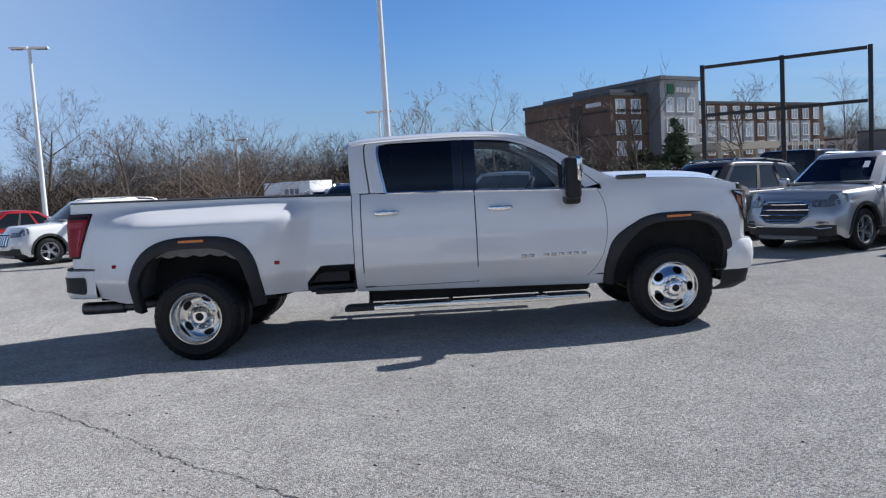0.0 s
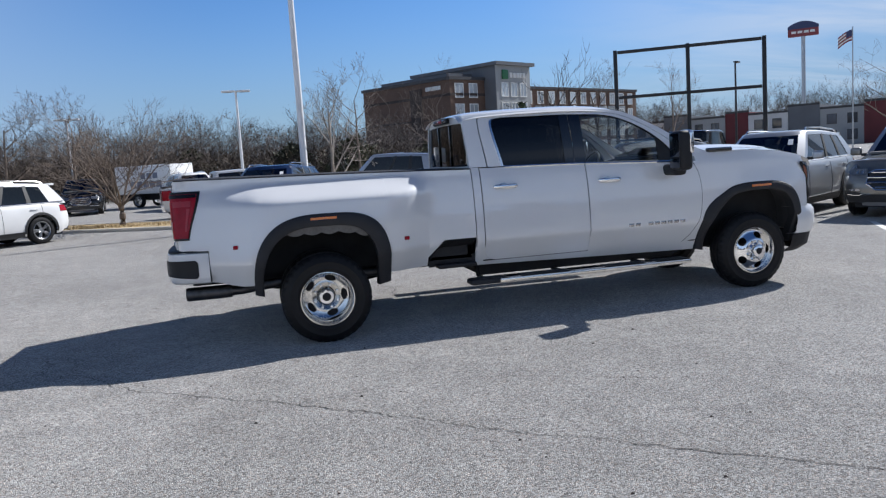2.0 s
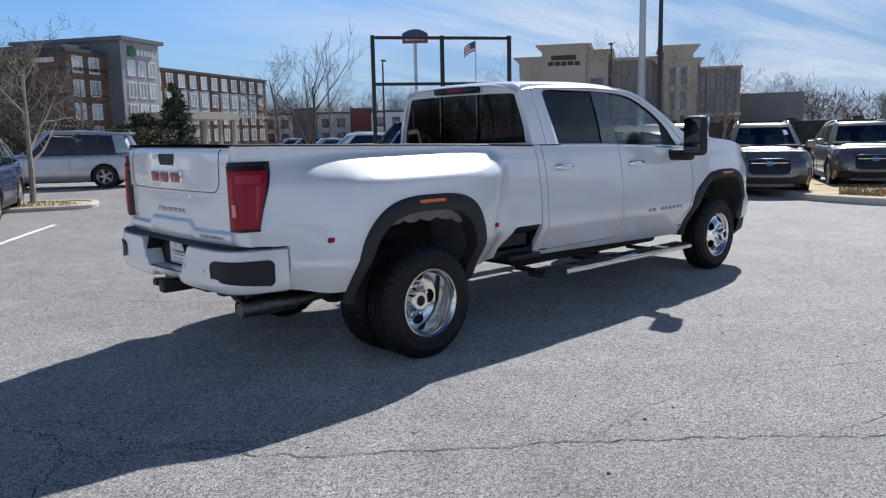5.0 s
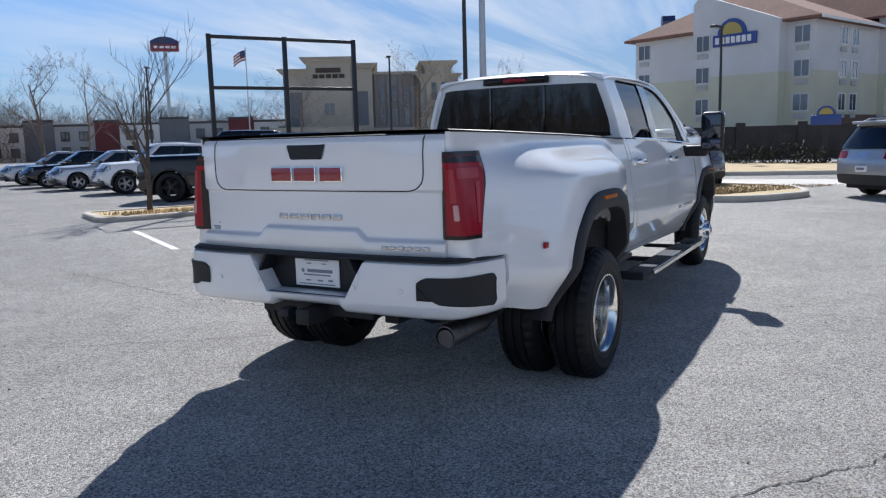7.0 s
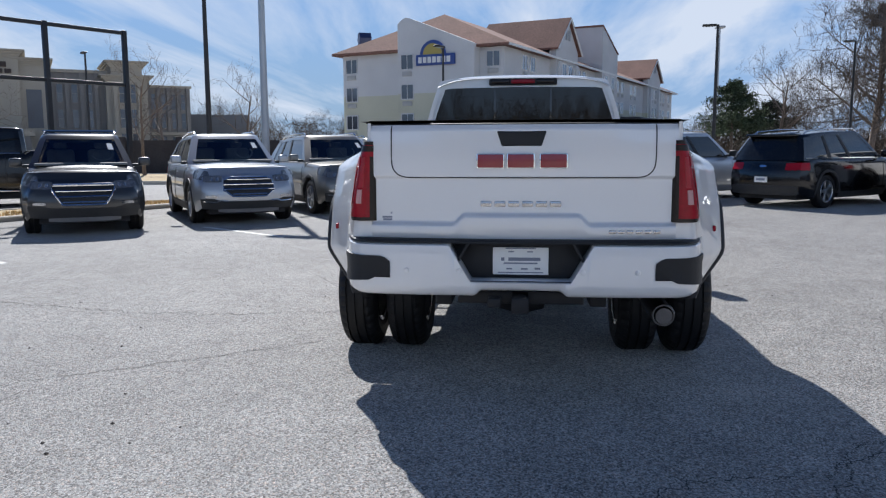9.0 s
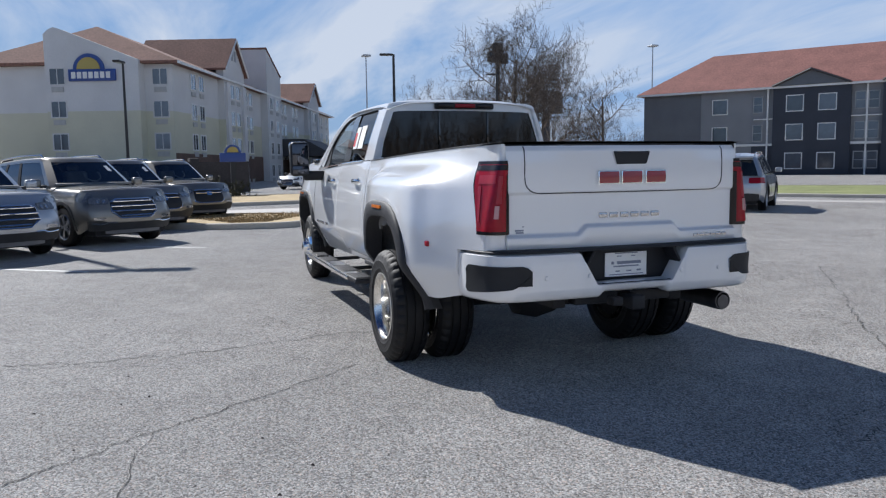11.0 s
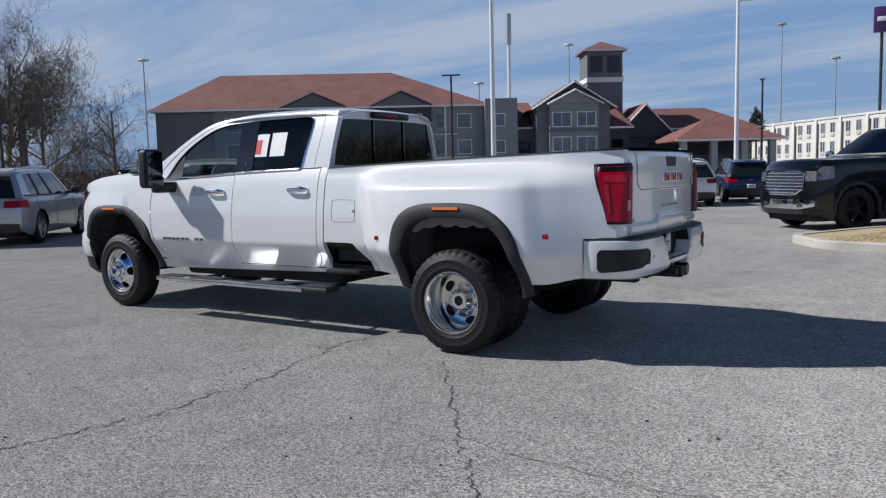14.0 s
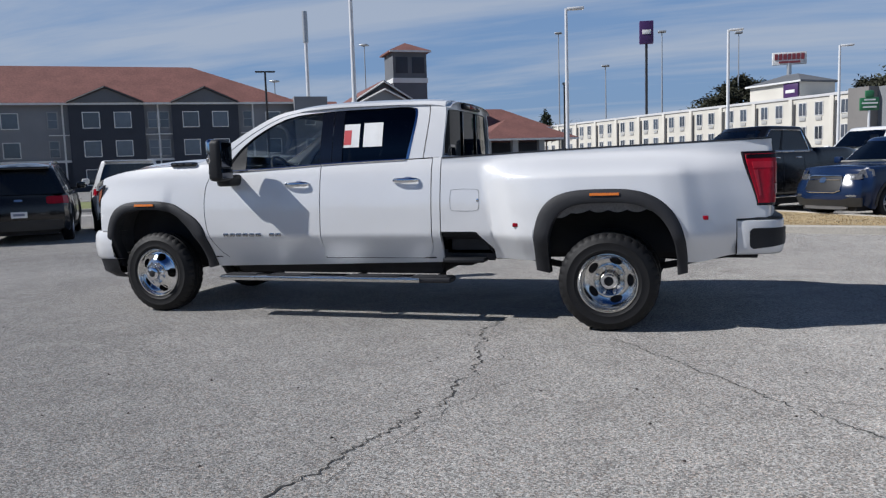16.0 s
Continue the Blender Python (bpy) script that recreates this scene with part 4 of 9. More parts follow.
for i in range(len(rim)):
    j = (i + 1) % len(rim)
    bm.faces.new((rim[i], rim[j], inn[j], inn[i]))
gate = part("tailgate", bm, M_WHITE, truck, "white tailgate with a recessed inner panel", smooth=50)
seam = [(0.69, 1.495), (0.69, 1.40), (0.688, 1.30), (0.67, 1.255), (0.62, 1.228), (0.5, 1.225), (0.0, 1.225)]
seam = seam + [(-a, b) for a, b in reversed(seam[:-1])]
bm = bmesh.new()
tube(bm, [(x_gate(p.x, p.y) - 0.0005, p.x, p.y) for p in spline([(*q, 0) for q in seam], 60)], 0.0035, 6)
part("panel_seam", bm, M_SEAM, gate)
bm = bmesh.new()
rows = [[(x_gate(0, 1.45) - 0.005 + e, (0.128 - 0.025 * (1 - v)) * u * k, 1.388 + 0.078 * v) for u in steps(-1, 1, 6)] for v, e, k in ((0, 0.006, 0.97), (0.1, 0, 1), (0.9, 0, 1), (1, 0.006, 0.98))]
grid(bm, rows)
part("gate_handle", bm, M_BLACKPL, gate, "black handle pocket")
for k, yc in enumerate((0.165, 0.0, -0.165)):
    w_ = 0.074
    yc += (-0.004, 0.004, 0)[k]
    part("emblem_frame", boxed((x_gate(yc, 1.31) - 0.020, yc - w_, 1.272), (x_gate(yc, 1.31) + 0.004, yc + w_, 1.352), 0.008), M_CHROME, gate)
    part("emblem_bar", boxed((x_gate(yc, 1.31) - 0.0235, yc - w_ + 0.006, 1.277), (x_gate(yc, 1.31) - 0.010, yc + w_ - 0.006, 1.347), 0.006), M_EMBLEM, gate, "red emblem bar in a chrome frame")
for k in range(6):
    y0 = 0.213 - 0.0725 * k
    part("badge_bar", boxed((x_gate(y0, 1.09) - 0.007, y0 - 0.058, 1.072), (x_gate(y0, 1.09) + 0.004, y0, 1.103), 0.004), M_BADGE, gate)
for k in range(6):
    y0 = -0.455 - 0.046 * k
    part("badge_bar", boxed((x_gate(y0, 0.945) - 0.006, y0 - 0.036, 0.935), (x_gate(y0, 0.945) + 0.006, y0, 0.953), 0.003), M_BADGE, gate)
for dz, w_ in ((0.022, 0.018), (0.0, 0.11), (-0.013, 0.10)):
    part("sticker_bar", boxed((x_gate(0.71, 1.02 + dz) - 0.002, 0.69 - w_ / 2, 1.008 + dz), (x_gate(0.71, 1.02 + dz) + 0.003, 0.69 + w_ / 2, 1.017 + dz)), M_PRINT, gate)
bm = bmesh.new()
rows = []
for y in steps(-0.802, 0.802, 30):
    xg = x_gate(y, 1.505)
    rows.append([(xg - 0.002, y, 1.498), (xg - 0.002, y, 1.505), (xg + 0.004, y, 1.509), (-1.22, y, 1.509)])
grid(bm, rows)
part("gate_cap", bm, M_BLACKPL, gate)

# tonneau and rail caps
bm = bmesh.new()
rows = []
for x in steps(-1.26, 1.42, 24):
    rows.append([(x, 0.86 * u, rail(x) - 0.004 + 0.006 * (1 - abs(u) ** 6)) for u in steps(-1, 1, 12)])
grid(bm, rows)
part("bed_cover", bm, mat("bed_cover_vinyl", (0.02, 0.02, 0.022), 0.75, var=0.2, vscale=3, bump=0.3, bscale=300), truck, "flat black vinyl bed cover")
for s in (1, -1):
    bm = bmesh.new()
    rows = []
    for x in steps(-1.25, 1.44, 24):
        yo = y_bed(x, rail(x) - 0.012)
        rows.append([(x, s * (yo + 0.003), rail(x) - 0.013), (x, s * (yo + 0.001), rail(x) - 0.004), (x, s * (yo - 0.02), rail(x) + 0.001), (x, s * (yo - 0.10), rail(x) + 0.001)])
    grid(bm, rows)
    part("rail_cap", bm, M_BLACKPL, truck)

# rear bumper
bp = [(-1.004, 0.996), (-1.09, 0.982), (-1.21, 0.948), (-1.305, 0.900), (-1.362, 0.81), (-1.385, 0.60), (-1.39, 0.30), (-1.39, 0.0)]
bp = bp + [(a, -b) for a, b in reversed(bp[:-1])]
bpath = spline([(*q, 0) for q in bp], 84)


def bnorm(i):
    d = bpath[min(i + 1, 84)] - bpath[max(i - 1, 0)]
    return Vector((d.y, -d.x, 0)).normalized()


bm = bmesh.new()
rows = []
bfine = spline([(*q, 0) for q in bp], 420)
for i, p in enumerate(bfine):
    d = bfine[min(i + 1, 420)] - bfine[max(i - 1, 0)]
    n = Vector((d.y, -d.x, 0)).normalized()
    if n.dot(Vector((p.x + 0.5, p.y, 0))) < 0:
        n = -n
    low = 0.605 + 0.03 * smoothstep(0.25, 0.20, abs(p.y)) * (1 if p.x < -1.3 else 0)
    cut = 0.69 + 0.20 * min(1.0, max(0.0, (abs(p.y) - 0.262) / 0.118)) if p.x < -1.3 else 0.9
    row = []
    for z, e in ((low, -0.10), (low, -0.03), (low + 0.02, -0.008), (low + 0.065, 0.0), (0.82, -0.003), (0.872, -0.008), (0.884, -0.03), (0.886, -0.12)):
        q = p + n * e
        row.append((q.x, q.y, min(z, cut - (0.010 if e > -0.02 else 0.002))))
    rows.append(row)
grid(bm, rows)
rb = part("rear_bumper", bm, M_WHITE, truck, "white rear bumper with black insets", smooth=50)


def on_bumper(i, z, out):
    i0 = int(i)
    p = bpath[i0].lerp(bpath[min(i0 + 1, 84)], i - i0)
    n = bnorm(i0)
    if n.dot(Vector((p.x + 0.5, p.y, 0))) < 0:
        n = -n
    q = p + n * out
    return (q.x, q.y, z)


def inset(name, i0, i1, lo, hi, out, material, slant=0.0, ni=24, deep=0.0):
    bm = bmesh.new()
    rows = []
    for i in steps(i0, i1, ni):
        u = (i - i0) / (i1 - i0)
        ends = min(u, 1 - u)
        r = 0.03 * (1 - min(1.0, ends / 0.08)) ** 2
        sl = slant * u + 0.05 * smoothstep(0.82, 1.0, u)
        rows.append([on_bumper(i, z, o) for z, o in ((lo + r + max(0, sl), -0.02), (lo + r + max(0, sl), out), (lo + 0.3 * (hi - lo), out - deep), (hi - 0.3 * (hi - lo), out - deep), (hi - r, out), (hi - r, -0.02))])
    grid(bm, rows)
    return part(name, bm, material, rb)


inset("corner_inset", 6.3, 27.8, 0.650, 0.815, 0.008, M_BLACKPL, 0.04, 30, 0.004)
inset("corner_inset", 77.7, 56.2, 0.650, 0.815, 0.008, M_BLACKPL, 0.04, 30, 0.004)
pocket = part("plate_recess", boxed((-1.265, -0.42, 0.655), (-1.24, 0.42, 0.90), 0.004), M_BLACKPL, rb, "deep black plate pocket")
for q in (1, -1):
    part("pocket_cheek", boxed((-0.055, -0.008, -0.12), (0.055, 0.008, 0.12), 0.003, 1, Matrix.Translation((-1.315, q * 0.328, 0.79)) @ Matrix.Rotation(radians(q * 30.0), 4, 'X')), M_BLACKPL, pocket)
part("pocket_floor", boxed((-1.375, -0.27, 0.672), (-1.255, 0.27, 0.686), 0.003, 1), M_BLACKPL, pocket)
plate = part("plate", boxed((-1.276, -0.148, 0.706), (-1.268, 0.148, 0.853), 0.003), M_PAPER, rb, "white dealer plate with grey print")
for yy, zz, w_, h_ in ((0.0, 0.79, 0.17, 0.018), (0.0, 0.768, 0.18, 0.008), (0.095, 0.79, 0.018, 0.018), (0.06, 0.738, 0.03, 0.008), (-0.02, 0.738, 0.035, 0.008), (-0.09, 0.74, 0.03, 0.01),
                       (0.05, 0.83, 0.03, 0.006), (-0.05, 0.83, 0.03, 0.006), (0.0, 0.718, 0.24, 0.005), (0.0, 0.848, 0.16, 0.006)):
    part("print_bar", boxed((-1.2775, yy - w_ / 2 - (0.02 if w_ == 0.17 else 0), zz - h_ / 2), (-1.275, yy + w_ / 2 - (0.02 if w_ == 0.17 else 0), zz + h_ / 2)), M_PRINT, plate)
bm = bmesh.new()
rows = []
for i in range(0, 85, 2):
    rows.append([on_bumper(i, z, o) for z, o in ((0.884, -0.014), (0.893, -0.016), (0.902, -0.03), (0.904, -0.13))])
grid(bm, rows)
part("bumper_pad", bm, M_BLACKPL, rb)
for yy in (-0.60, -0.32, 0.60, 0.32):
    bm = bmesh.new()
    lathe(bm, [(0, 0.004), (0.012, 0.003), (0.014, 0)], 16, Matrix.Translation((-1.387 if abs(yy) > 0.5 else -1.392, yy, 0.74)) @ Matrix.Rotation(radians(90), 4, 'Z'))
    part("sensor", bm, M_WHITE, rb)

# underbody
for s in (1, -1):
    part("frame_rail", boxed((-1.20, s * 0.42 - 0.045, 0.52), (5.0, s * 0.42 + 0.045, 0.66), 0.01), M_DARK, truck)
    bm = bmesh.new()
    for k in range(4):
        tube(bm, [(-0.75 + 1.5 * q, s * 0.50, 0.40 + 0.11 * (2 * q - 1) ** 2 + 0.012 * k) for q in steps(0, 1, 12)], 0.012, 4)
    part("leaf_spring", bm, M_DARK, truck)
part("floor_pan", boxed((-1.24, -0.56, 0.62), (3.9, 0.56, 0.70)), M_DARK, truck)
part("floor_pan", boxed((0.62, -0.86, 0.55), (3.84, 0.86, 0.63)), M_DARK, truck)
# dark block added as underbody bulk, to darken the gap above the running boards
part("transfer_case", boxed((1.55, -0.62, 0.37), (3.75, 0.62, 0.56), 0.04), M_DARK, truck)
part("bed_floor", boxed((-1.24, -0.58, 0.72), (1.42, 0.58, 0.78)), M_DARK, truck)
part("bed_front_wall", boxed((1.38, -0.86, 0.6), (1.42, 0.86, 1.44)), M_BLACKPL, truck)
part("engine_block", boxed((3.9, -0.56, 0.42), (5.0, 0.56, 1.36), 0.05), M_DARK, truck)
for s in (1, -1):
    part("rear_inner_panel", boxed((-1.24, s * 0.80 - 0.02, 0.60), (-0.64, s * 0.80 + 0.02, 1.45)), M_DARK, truck)
    part("inner_panel", boxed((0.62, s * 0.84 - 0.02, 0.60), (1.42, s * 0.84 + 0.02, 1.44)), M_DARK, truck)
bm = bmesh.new()
tube(bm, [(0, -0.95, 0.398), (0, -0.2, 0.398)], 0.05, 10)
tube(bm, [(0, 0.95, 0.398), (0, 0.2, 0.398)], 0.05, 10)
lathe(bm, [(0.0, -0.2), (0.14, -0.16), (0.18, 0.0), (0.14, 0.16), (0.0, 0.2)], 16, Matrix.Translation((0, 0, 0.398)))
part("rear_axle", bm, M_DARK, truck)
bm = bmesh.new()
tube(bm, [(WB, -0.85, 0.398), (WB, 0.85, 0.398)], 0.05, 10)
part("front_axle", bm, M_DARK, truck)
bm = bmesh.new()
tube(bm, [(0.6, -0.62, 0.52), (-0.3, -0.70, 0.53), (-0.75, -0.755, 0.49), (-1.24, -0.765, 0.485)], 0.045, 12)
ex = part("exhaust_pipe", bm, M_STEEL, truck, "dark steel exhaust pipe")
bm = bmesh.new()
lathe(bm, [(0.050, 0.0), (0.060, 0.0), (0.062, 0.38), (0.058, 0.40), (0.052, 0.40), (0.050, 0.02)], 28, Matrix.Translation((-0.84, -0.762, 0.49)) @ Matrix.Rotation(radians(90), 4, 'Z'))
part("exhaust_tip", bm, M_STEEL, ex)
part("hitch_receiver", boxed((-1.42, -0.045, 0.52), (-1.0, 0.045, 0.605), 0.01), M_BLACKPL, truck, "black trailer hitch receiver")
part("hitch_bar", boxed((-1.25, -0.34, 0.54), (-1.16, 0.34, 0.61), 0.01), M_BLACKPL, truck)
part("trailer_socket", boxed((-1.41, 0.10, 0.55), (-1.33, 0.17, 0.60), 0.01), M_BLACKPL, truck)
bm = bmesh.new()
lathe(bm, [(0.20, -0.1), (0.36, -0.11), (0.385, -0.05), (0.385, 0.05), (0.36, 0.11), (0.20, 0.1)], 32, Matrix.Translation((-0.66, 0, 0.60)) @ Matrix.Rotation(radians(90), 4, 'X'))
part("spare_tyre", bm, M_RUBBER, truck)
part("fuel_tank", boxed((1.3, 0.12, 0.42), (2.9, 0.40, 0.62), 0.04), M_DARK, truck)
# fuel door on the left side
fd = [(1.335, 0.985), (1.355, 1.0), (1.362, 1.075), (1.355, 1.155), (1.335, 1.168), (1.23, 1.172), (1.125, 1.165), (1.103, 1.15), (1.098, 1.075), (1.103, 1.0), (1.125, 0.984), (1.23, 0.98), (1.335, 0.985)]
bm = bmesh.new()
tube(bm, [(p.x, y_bed(p.x, p.y) + 0.0008, p.y) for p in spline([(*q, 0) for q in fd], 48)], 0.0016, 5)
part("fuel_door_seam", bm, mat("fine_gap", (0.30, 0.30, 0.31), 0.8), truck)
part("fuel_door_latch", boxed((1.105, y_bed(1.12, 1.075) - 0.003, 1.06), (1.122, y_bed(1.12, 1.075) + 0.006, 1.088), 0.004), M_CHROME, truck)

# cabin
def seat(name, x, y, w):
    st = part(name, boxed((x - 0.28, y - w / 2, 0.92), (x + 0.26, y + w / 2, 1.08), 0.05, 3), M_SEAT, truck, "dark leather seat")
    part("backrest", boxed((-0.07, -w / 2, 0.0), (0.07, w / 2, 0.62), 0.05, 3, Matrix.Translation((x - 0.28, y, 1.05)) @ Matrix.Rotation(radians(-14), 4, 'Y')), M_SEAT, st)
    for yy in ((0,) if w < 0.8 else (-w * 0.33, w * 0.33)):
        part("head_rest", boxed((x - 0.50, y + yy - 0.13, 1.66), (x - 0.39, y + yy + 0.13, 1.84), 0.04, 3), M_SEAT, st)


seat("front_seat", 2.78, 0.42, 0.52)
seat("front_seat", 2.78, -0.42, 0.52)
seat("rear_bench", 2.14, 0.0, 1.45)
part("dashboard", boxed((3.42, -0.82, 1.10), (3.86, 0.82, 1.40), 0.07, 3), M_SEAT, truck)
bm = bmesh.new()
rows = []
for i in range(33):
    a = 2 * math.pi * i / 32
    rows.append([((0.185 + 0.014 * math.cos(b)) * math.cos(a), (0.185 + 0.014 * math.cos(b)) * math.sin(a), 0.014 * math.sin(b)) for b in steps(0, 2 * math.pi, 8)])
grid(bm, rows)
box(bm, (-0.18, -0.02, -0.01), (0.18, 0.02, 0.01))
box(bm, (-0.06, -0.06, -0.025), (0.06, 0.06, 0.015), 0.02)
bmesh.ops.transform(bm, matrix=Matrix.Translation((3.27, 0.42, 1.36)) @ Matrix.Rotation(radians(-62), 4, 'Y') @ Matrix.Rotation(radians(90), 4, 'Z'), verts=bm.verts)
part("steering_wheel", bm, M_SEAT, truck)

# papers inside the left rear window
for x0, x1, z0, z1, m_ in ((2.035, 2.225, 1.575, 1.795, M_PAPER), (2.265, 2.42, 1.575, 1.79, M_PAPER), (2.345, 2.418, 1.60, 1.735, M_PAPERRED)):
    bm = bmesh.new()
    e = 0.021 if m_ is M_PAPER else 0.0195
    yg = curve_of([(1.36, 0.906), (1.45, 0.872), (1.60, 0.836), (1.80, 0.774), (1.93, 0.722), (1.98, 0.690)])
    grid(bm, [[(x, yg(z) - e + 0.004, z) for z in steps(z0, z1, 4)] for x in (x0, x1)])
    part("window_paper", bm, m_, truck, "paper sheet on the window")

# ---- parked cars ----
def paint(name, c, metal=0.3, rough=0.35):
    return mat(name, c, rough, metal, spec=0.3, var=0.03, vscale=2, fine=0.03, fscale=300, coat=1.0)


P_SILVER = paint("silver_paint", (0.44, 0.46, 0.49), 0.6)
P_TAN = paint("bronze_grey_paint", (0.22, 0.21, 0.19), 0.6)
P_GREY = paint("grey_paint", (0.42, 0.43, 0.46), 0.6)
P_DGREY = paint("dark_grey_paint", (0.035, 0.037, 0.041), 0.4)
P_BLACK = paint("black_paint", (0.004, 0.004, 0.005), 0.0, 0.2)
P_BLACK.node_tree.nodes["Principled BSDF"].inputs["Coat Weight"].default_value = 0.6
P_NAVY = paint("navy_paint", (0.010, 0.023, 0.065), 0.0, 0.2)
P_NAVY.node_tree.nodes["Principled BSDF"].inputs["Coat Weight"].default_value = 0.35
P_WHITE = paint("plain_white_paint", (0.78, 0.78, 0.77), 0.0)
P_PEARL = paint("pearl_paint", (0.62, 0.63, 0.65), 0.2)
P_RED = paint("red_paint", (0.35, 0.015, 0.02), 0.3)
M_CARGLASS = mat("car_glass", (0.012, 0.015, 0.017), 0.03, coat=0.35, spec=0.5)
M_CARSCREEN = glass("car_windscreen", (0.72, 0.76, 0.74), 0.16)
M_CABIN = mat("cabin_trim", (0.24, 0.235, 0.225), 0.75, var=0.2, vscale=5)
M_LAMP = mat("lamp_glass", (0.16, 0.165, 0.175), 0.08, 0.4, var=0.35, vscale=24, coat=1.0)
M_CLAD = mat("cladding", (0.025, 0.026, 0.028), 0.6, var=0.15, vscale=8)
M_SKID = mat("grey_plastic", (0.16, 0.16, 0.165), 0.5, 0.3, var=0.1, vscale=6)
M_RIM = mat("alloy_rim", (0.50, 0.51, 0.53), 0.28, 0.9, var=0.08, vscale=10)
M_RIMDARK = mat("dark_rim", (0.03, 0.03, 0.032), 0.35, 0.6)
MESHES = {}


def shared(key, make, material, smooth=35):
    """A mesh that alike pieces share."""
    if key not in MESHES:
        ob = obj("tmp", make(), material, smooth=smooth)
        MESHES[key] = ob.data
        bpy.data.objects.remove(ob)
    return MESHES[key]


def put(name, me, parent, m):
    ob = new(name, me)
    ob.parent = parent
    ob.matrix_basis = m
    return ob


def car_tyre(r):
    def f():
        bm = bmesh.new()
        i, w = r * 0.66, 0.115
        lathe(bm, [(i, -w * 0.85), (i + 0.02, -w), (r * 0.9, -w), (r - 0.01, -w * 0.85), (r, -w * 0.6), (r, -0.03), (r - 0.01, -0.025), (r - 0.01, 0.025), (r, 0.03), (r, w * 0.6), (r - 0.01, w * 0.85), (r * 0.9, w), (i + 0.02, w), (i, w * 0.85)], 36)
        return bm
    return f


def car_rim(r):
    def f():
        bm = bmesh.new()
        i = r * 0.67
        lathe(bm, [(i, 0.10), (i - 0.01, 0.112), (i - 0.025, 0.10), (i - 0.035, 0.03), (i - 0.04, -0.09)], 36)
        lathe(bm, [(0, 0.085), (0.055, 0.083), (0.07, 0.06)], 20)
        for k in range(5):
            for dd in (-0.14, 0.14):
                a = 2 * math.pi * k / 5 + dd
                box(bm, (0.05, 0.05, -0.014), (i - 0.02, 0.088, 0.014), 0.004, 1, Matrix.Rotation(a, 4, 'Y'))
        return bm
    return f


def car_hub():
    bm = bmesh.new()
    lathe(bm, [(0, -0.04), (0.21, -0.04), (0.21, -0.09)], 20)
    return bm


def parked_car(name, label, paint_, at, az, L=4.7, W=1.9, H=1.68, wb=2.8, r=0.36, hood=1.02, beltz=1.08, ws=0.95, rf=0.30, bl=-2.2, rr=-1.95, style="suv", front_off=0.0,
               rims=None, grille="slats", nb=0.26, nl=0.16, tl_lean=0.10, tail="wide", rails=True, clad=True, sticker=False, bright=False, group="cars in the car park", category="car"):
    """A parked car, x forward. ws, bl: where windscreen and rear window meet the body; rf, rr: roof ends."""
    e = thing(name, label, category, group, (*at, 0.0), az)
    fx, rx = wb / 2 + front_off, -wb / 2 + front_off
    hl = L / 2
    deck = {"suv": None, "sedan": beltz - 0.01, "pickup": beltz + 0.06}[style]

    def zhi(x):
        if x > ws:
            u = (x - ws) / (hl - ws)
            return (beltz - 0.02) + (hood - beltz) * u ** 1.2 - 0.20 * smoothstep(0.86, 1.0, u)
        if x < bl:
            u = (bl - x) / max(0.05, hl + bl)
            z = beltz if deck is None else deck
            return z - (0.10 if style == "sedan" else 0.05) * smoothstep(0.6, 1.0, u)
        return beltz

    def wid(x):
        a = abs(x)
        q = max(0.0, (a - (hl - 0.75)) / 0.75)
        return W / 2 * (1 - (0.13 if x > 0 else 0.12) * q ** 2.6)

    def bent(bm):
        """Rounds nose and tail in plan and leans them back."""
        for v in bm.verts:
            x, y, z = v.co
            w = min(1.0, abs(y) / (W / 2))
            k = smoothstep(hl - 0.52, hl, x)
            if style != "pickup":
                v.co.y *= 1 - 0.10 * k * smoothstep(0.62 * hood, hood, z) - 0.05 * k * smoothstep(0.5, 0.25, z)
            x -= k * (nb * w ** 2.2 + nl * smoothstep(0.55, hood, z) + 0.07 * smoothstep(0.5, 0.25, z))
            k = smoothstep(-hl + 0.45, -hl, x)
            x += k * (0.6 * nb * w ** 2.4 + tl_lean * smoothstep(0.72, beltz, z) + 0.05 * smoothstep(0.5, 0.28, z))
            v.co.x = x
        return bm

    def face_panel(end, y0, y1, lo, hi, out, n=10, m=4, corner=0.0):
        """A shaped panel on the nose (end 1) or tail (end -1), turned in at its rim."""
        bm = bmesh.new()
        rows = []
        for k, y in enumerate(steps(y0, y1, n)):
            u = min(k, n - k) / n
            cut = corner * (1 - min(1.0, u / 0.16)) ** 2
            a, b = lo(y) + cut, hi(y) - cut
            ring_ = [(end * (hl - 0.03), y, a)] + [(end * (hl + out), y, a + (b - a) * q) for q in steps(0, 1, m)] + [(end * (hl - 0.03), y, b)]
            rows.append(ring_)
        rows = [[(end * (hl - 0.03), p[1], p[2]) for p in rows[0]]] + rows + [[(end * (hl - 0.03), p[1], p[2]) for p in rows[-1]]]
        grid(bm, rows)
        return bent(bm)

    def face_line(end, pts, rad, out):
        bm = bmesh.new()
        tube(bm, [(end * (hl + out), y, z) for y, z in pts], rad, 5)
        return bent(bm)

    sec = curve_of([(0, 0.93), (0.12, 0.975), (0.35, 1.0), (0.62, 0.99), (0.85, 0.965), (0.95, 0.93), (1.0, 0.87)])
    base = lambda x: 0.24 + 0.10 * smoothstep(hl - 0.5, hl, abs(x))
    Y = lambda x, z: wid(x) * sec((z - base(x)) / max(0.1, zhi(x) - base(x)))
    ar = r + 0.055

    def zlo(x):
        z = base(x)
        for c in (fx, rx):
            d = abs(x - c)
            if d < ar:
                z = max(z, r + math.sqrt(ar * ar - d * d))
        return z
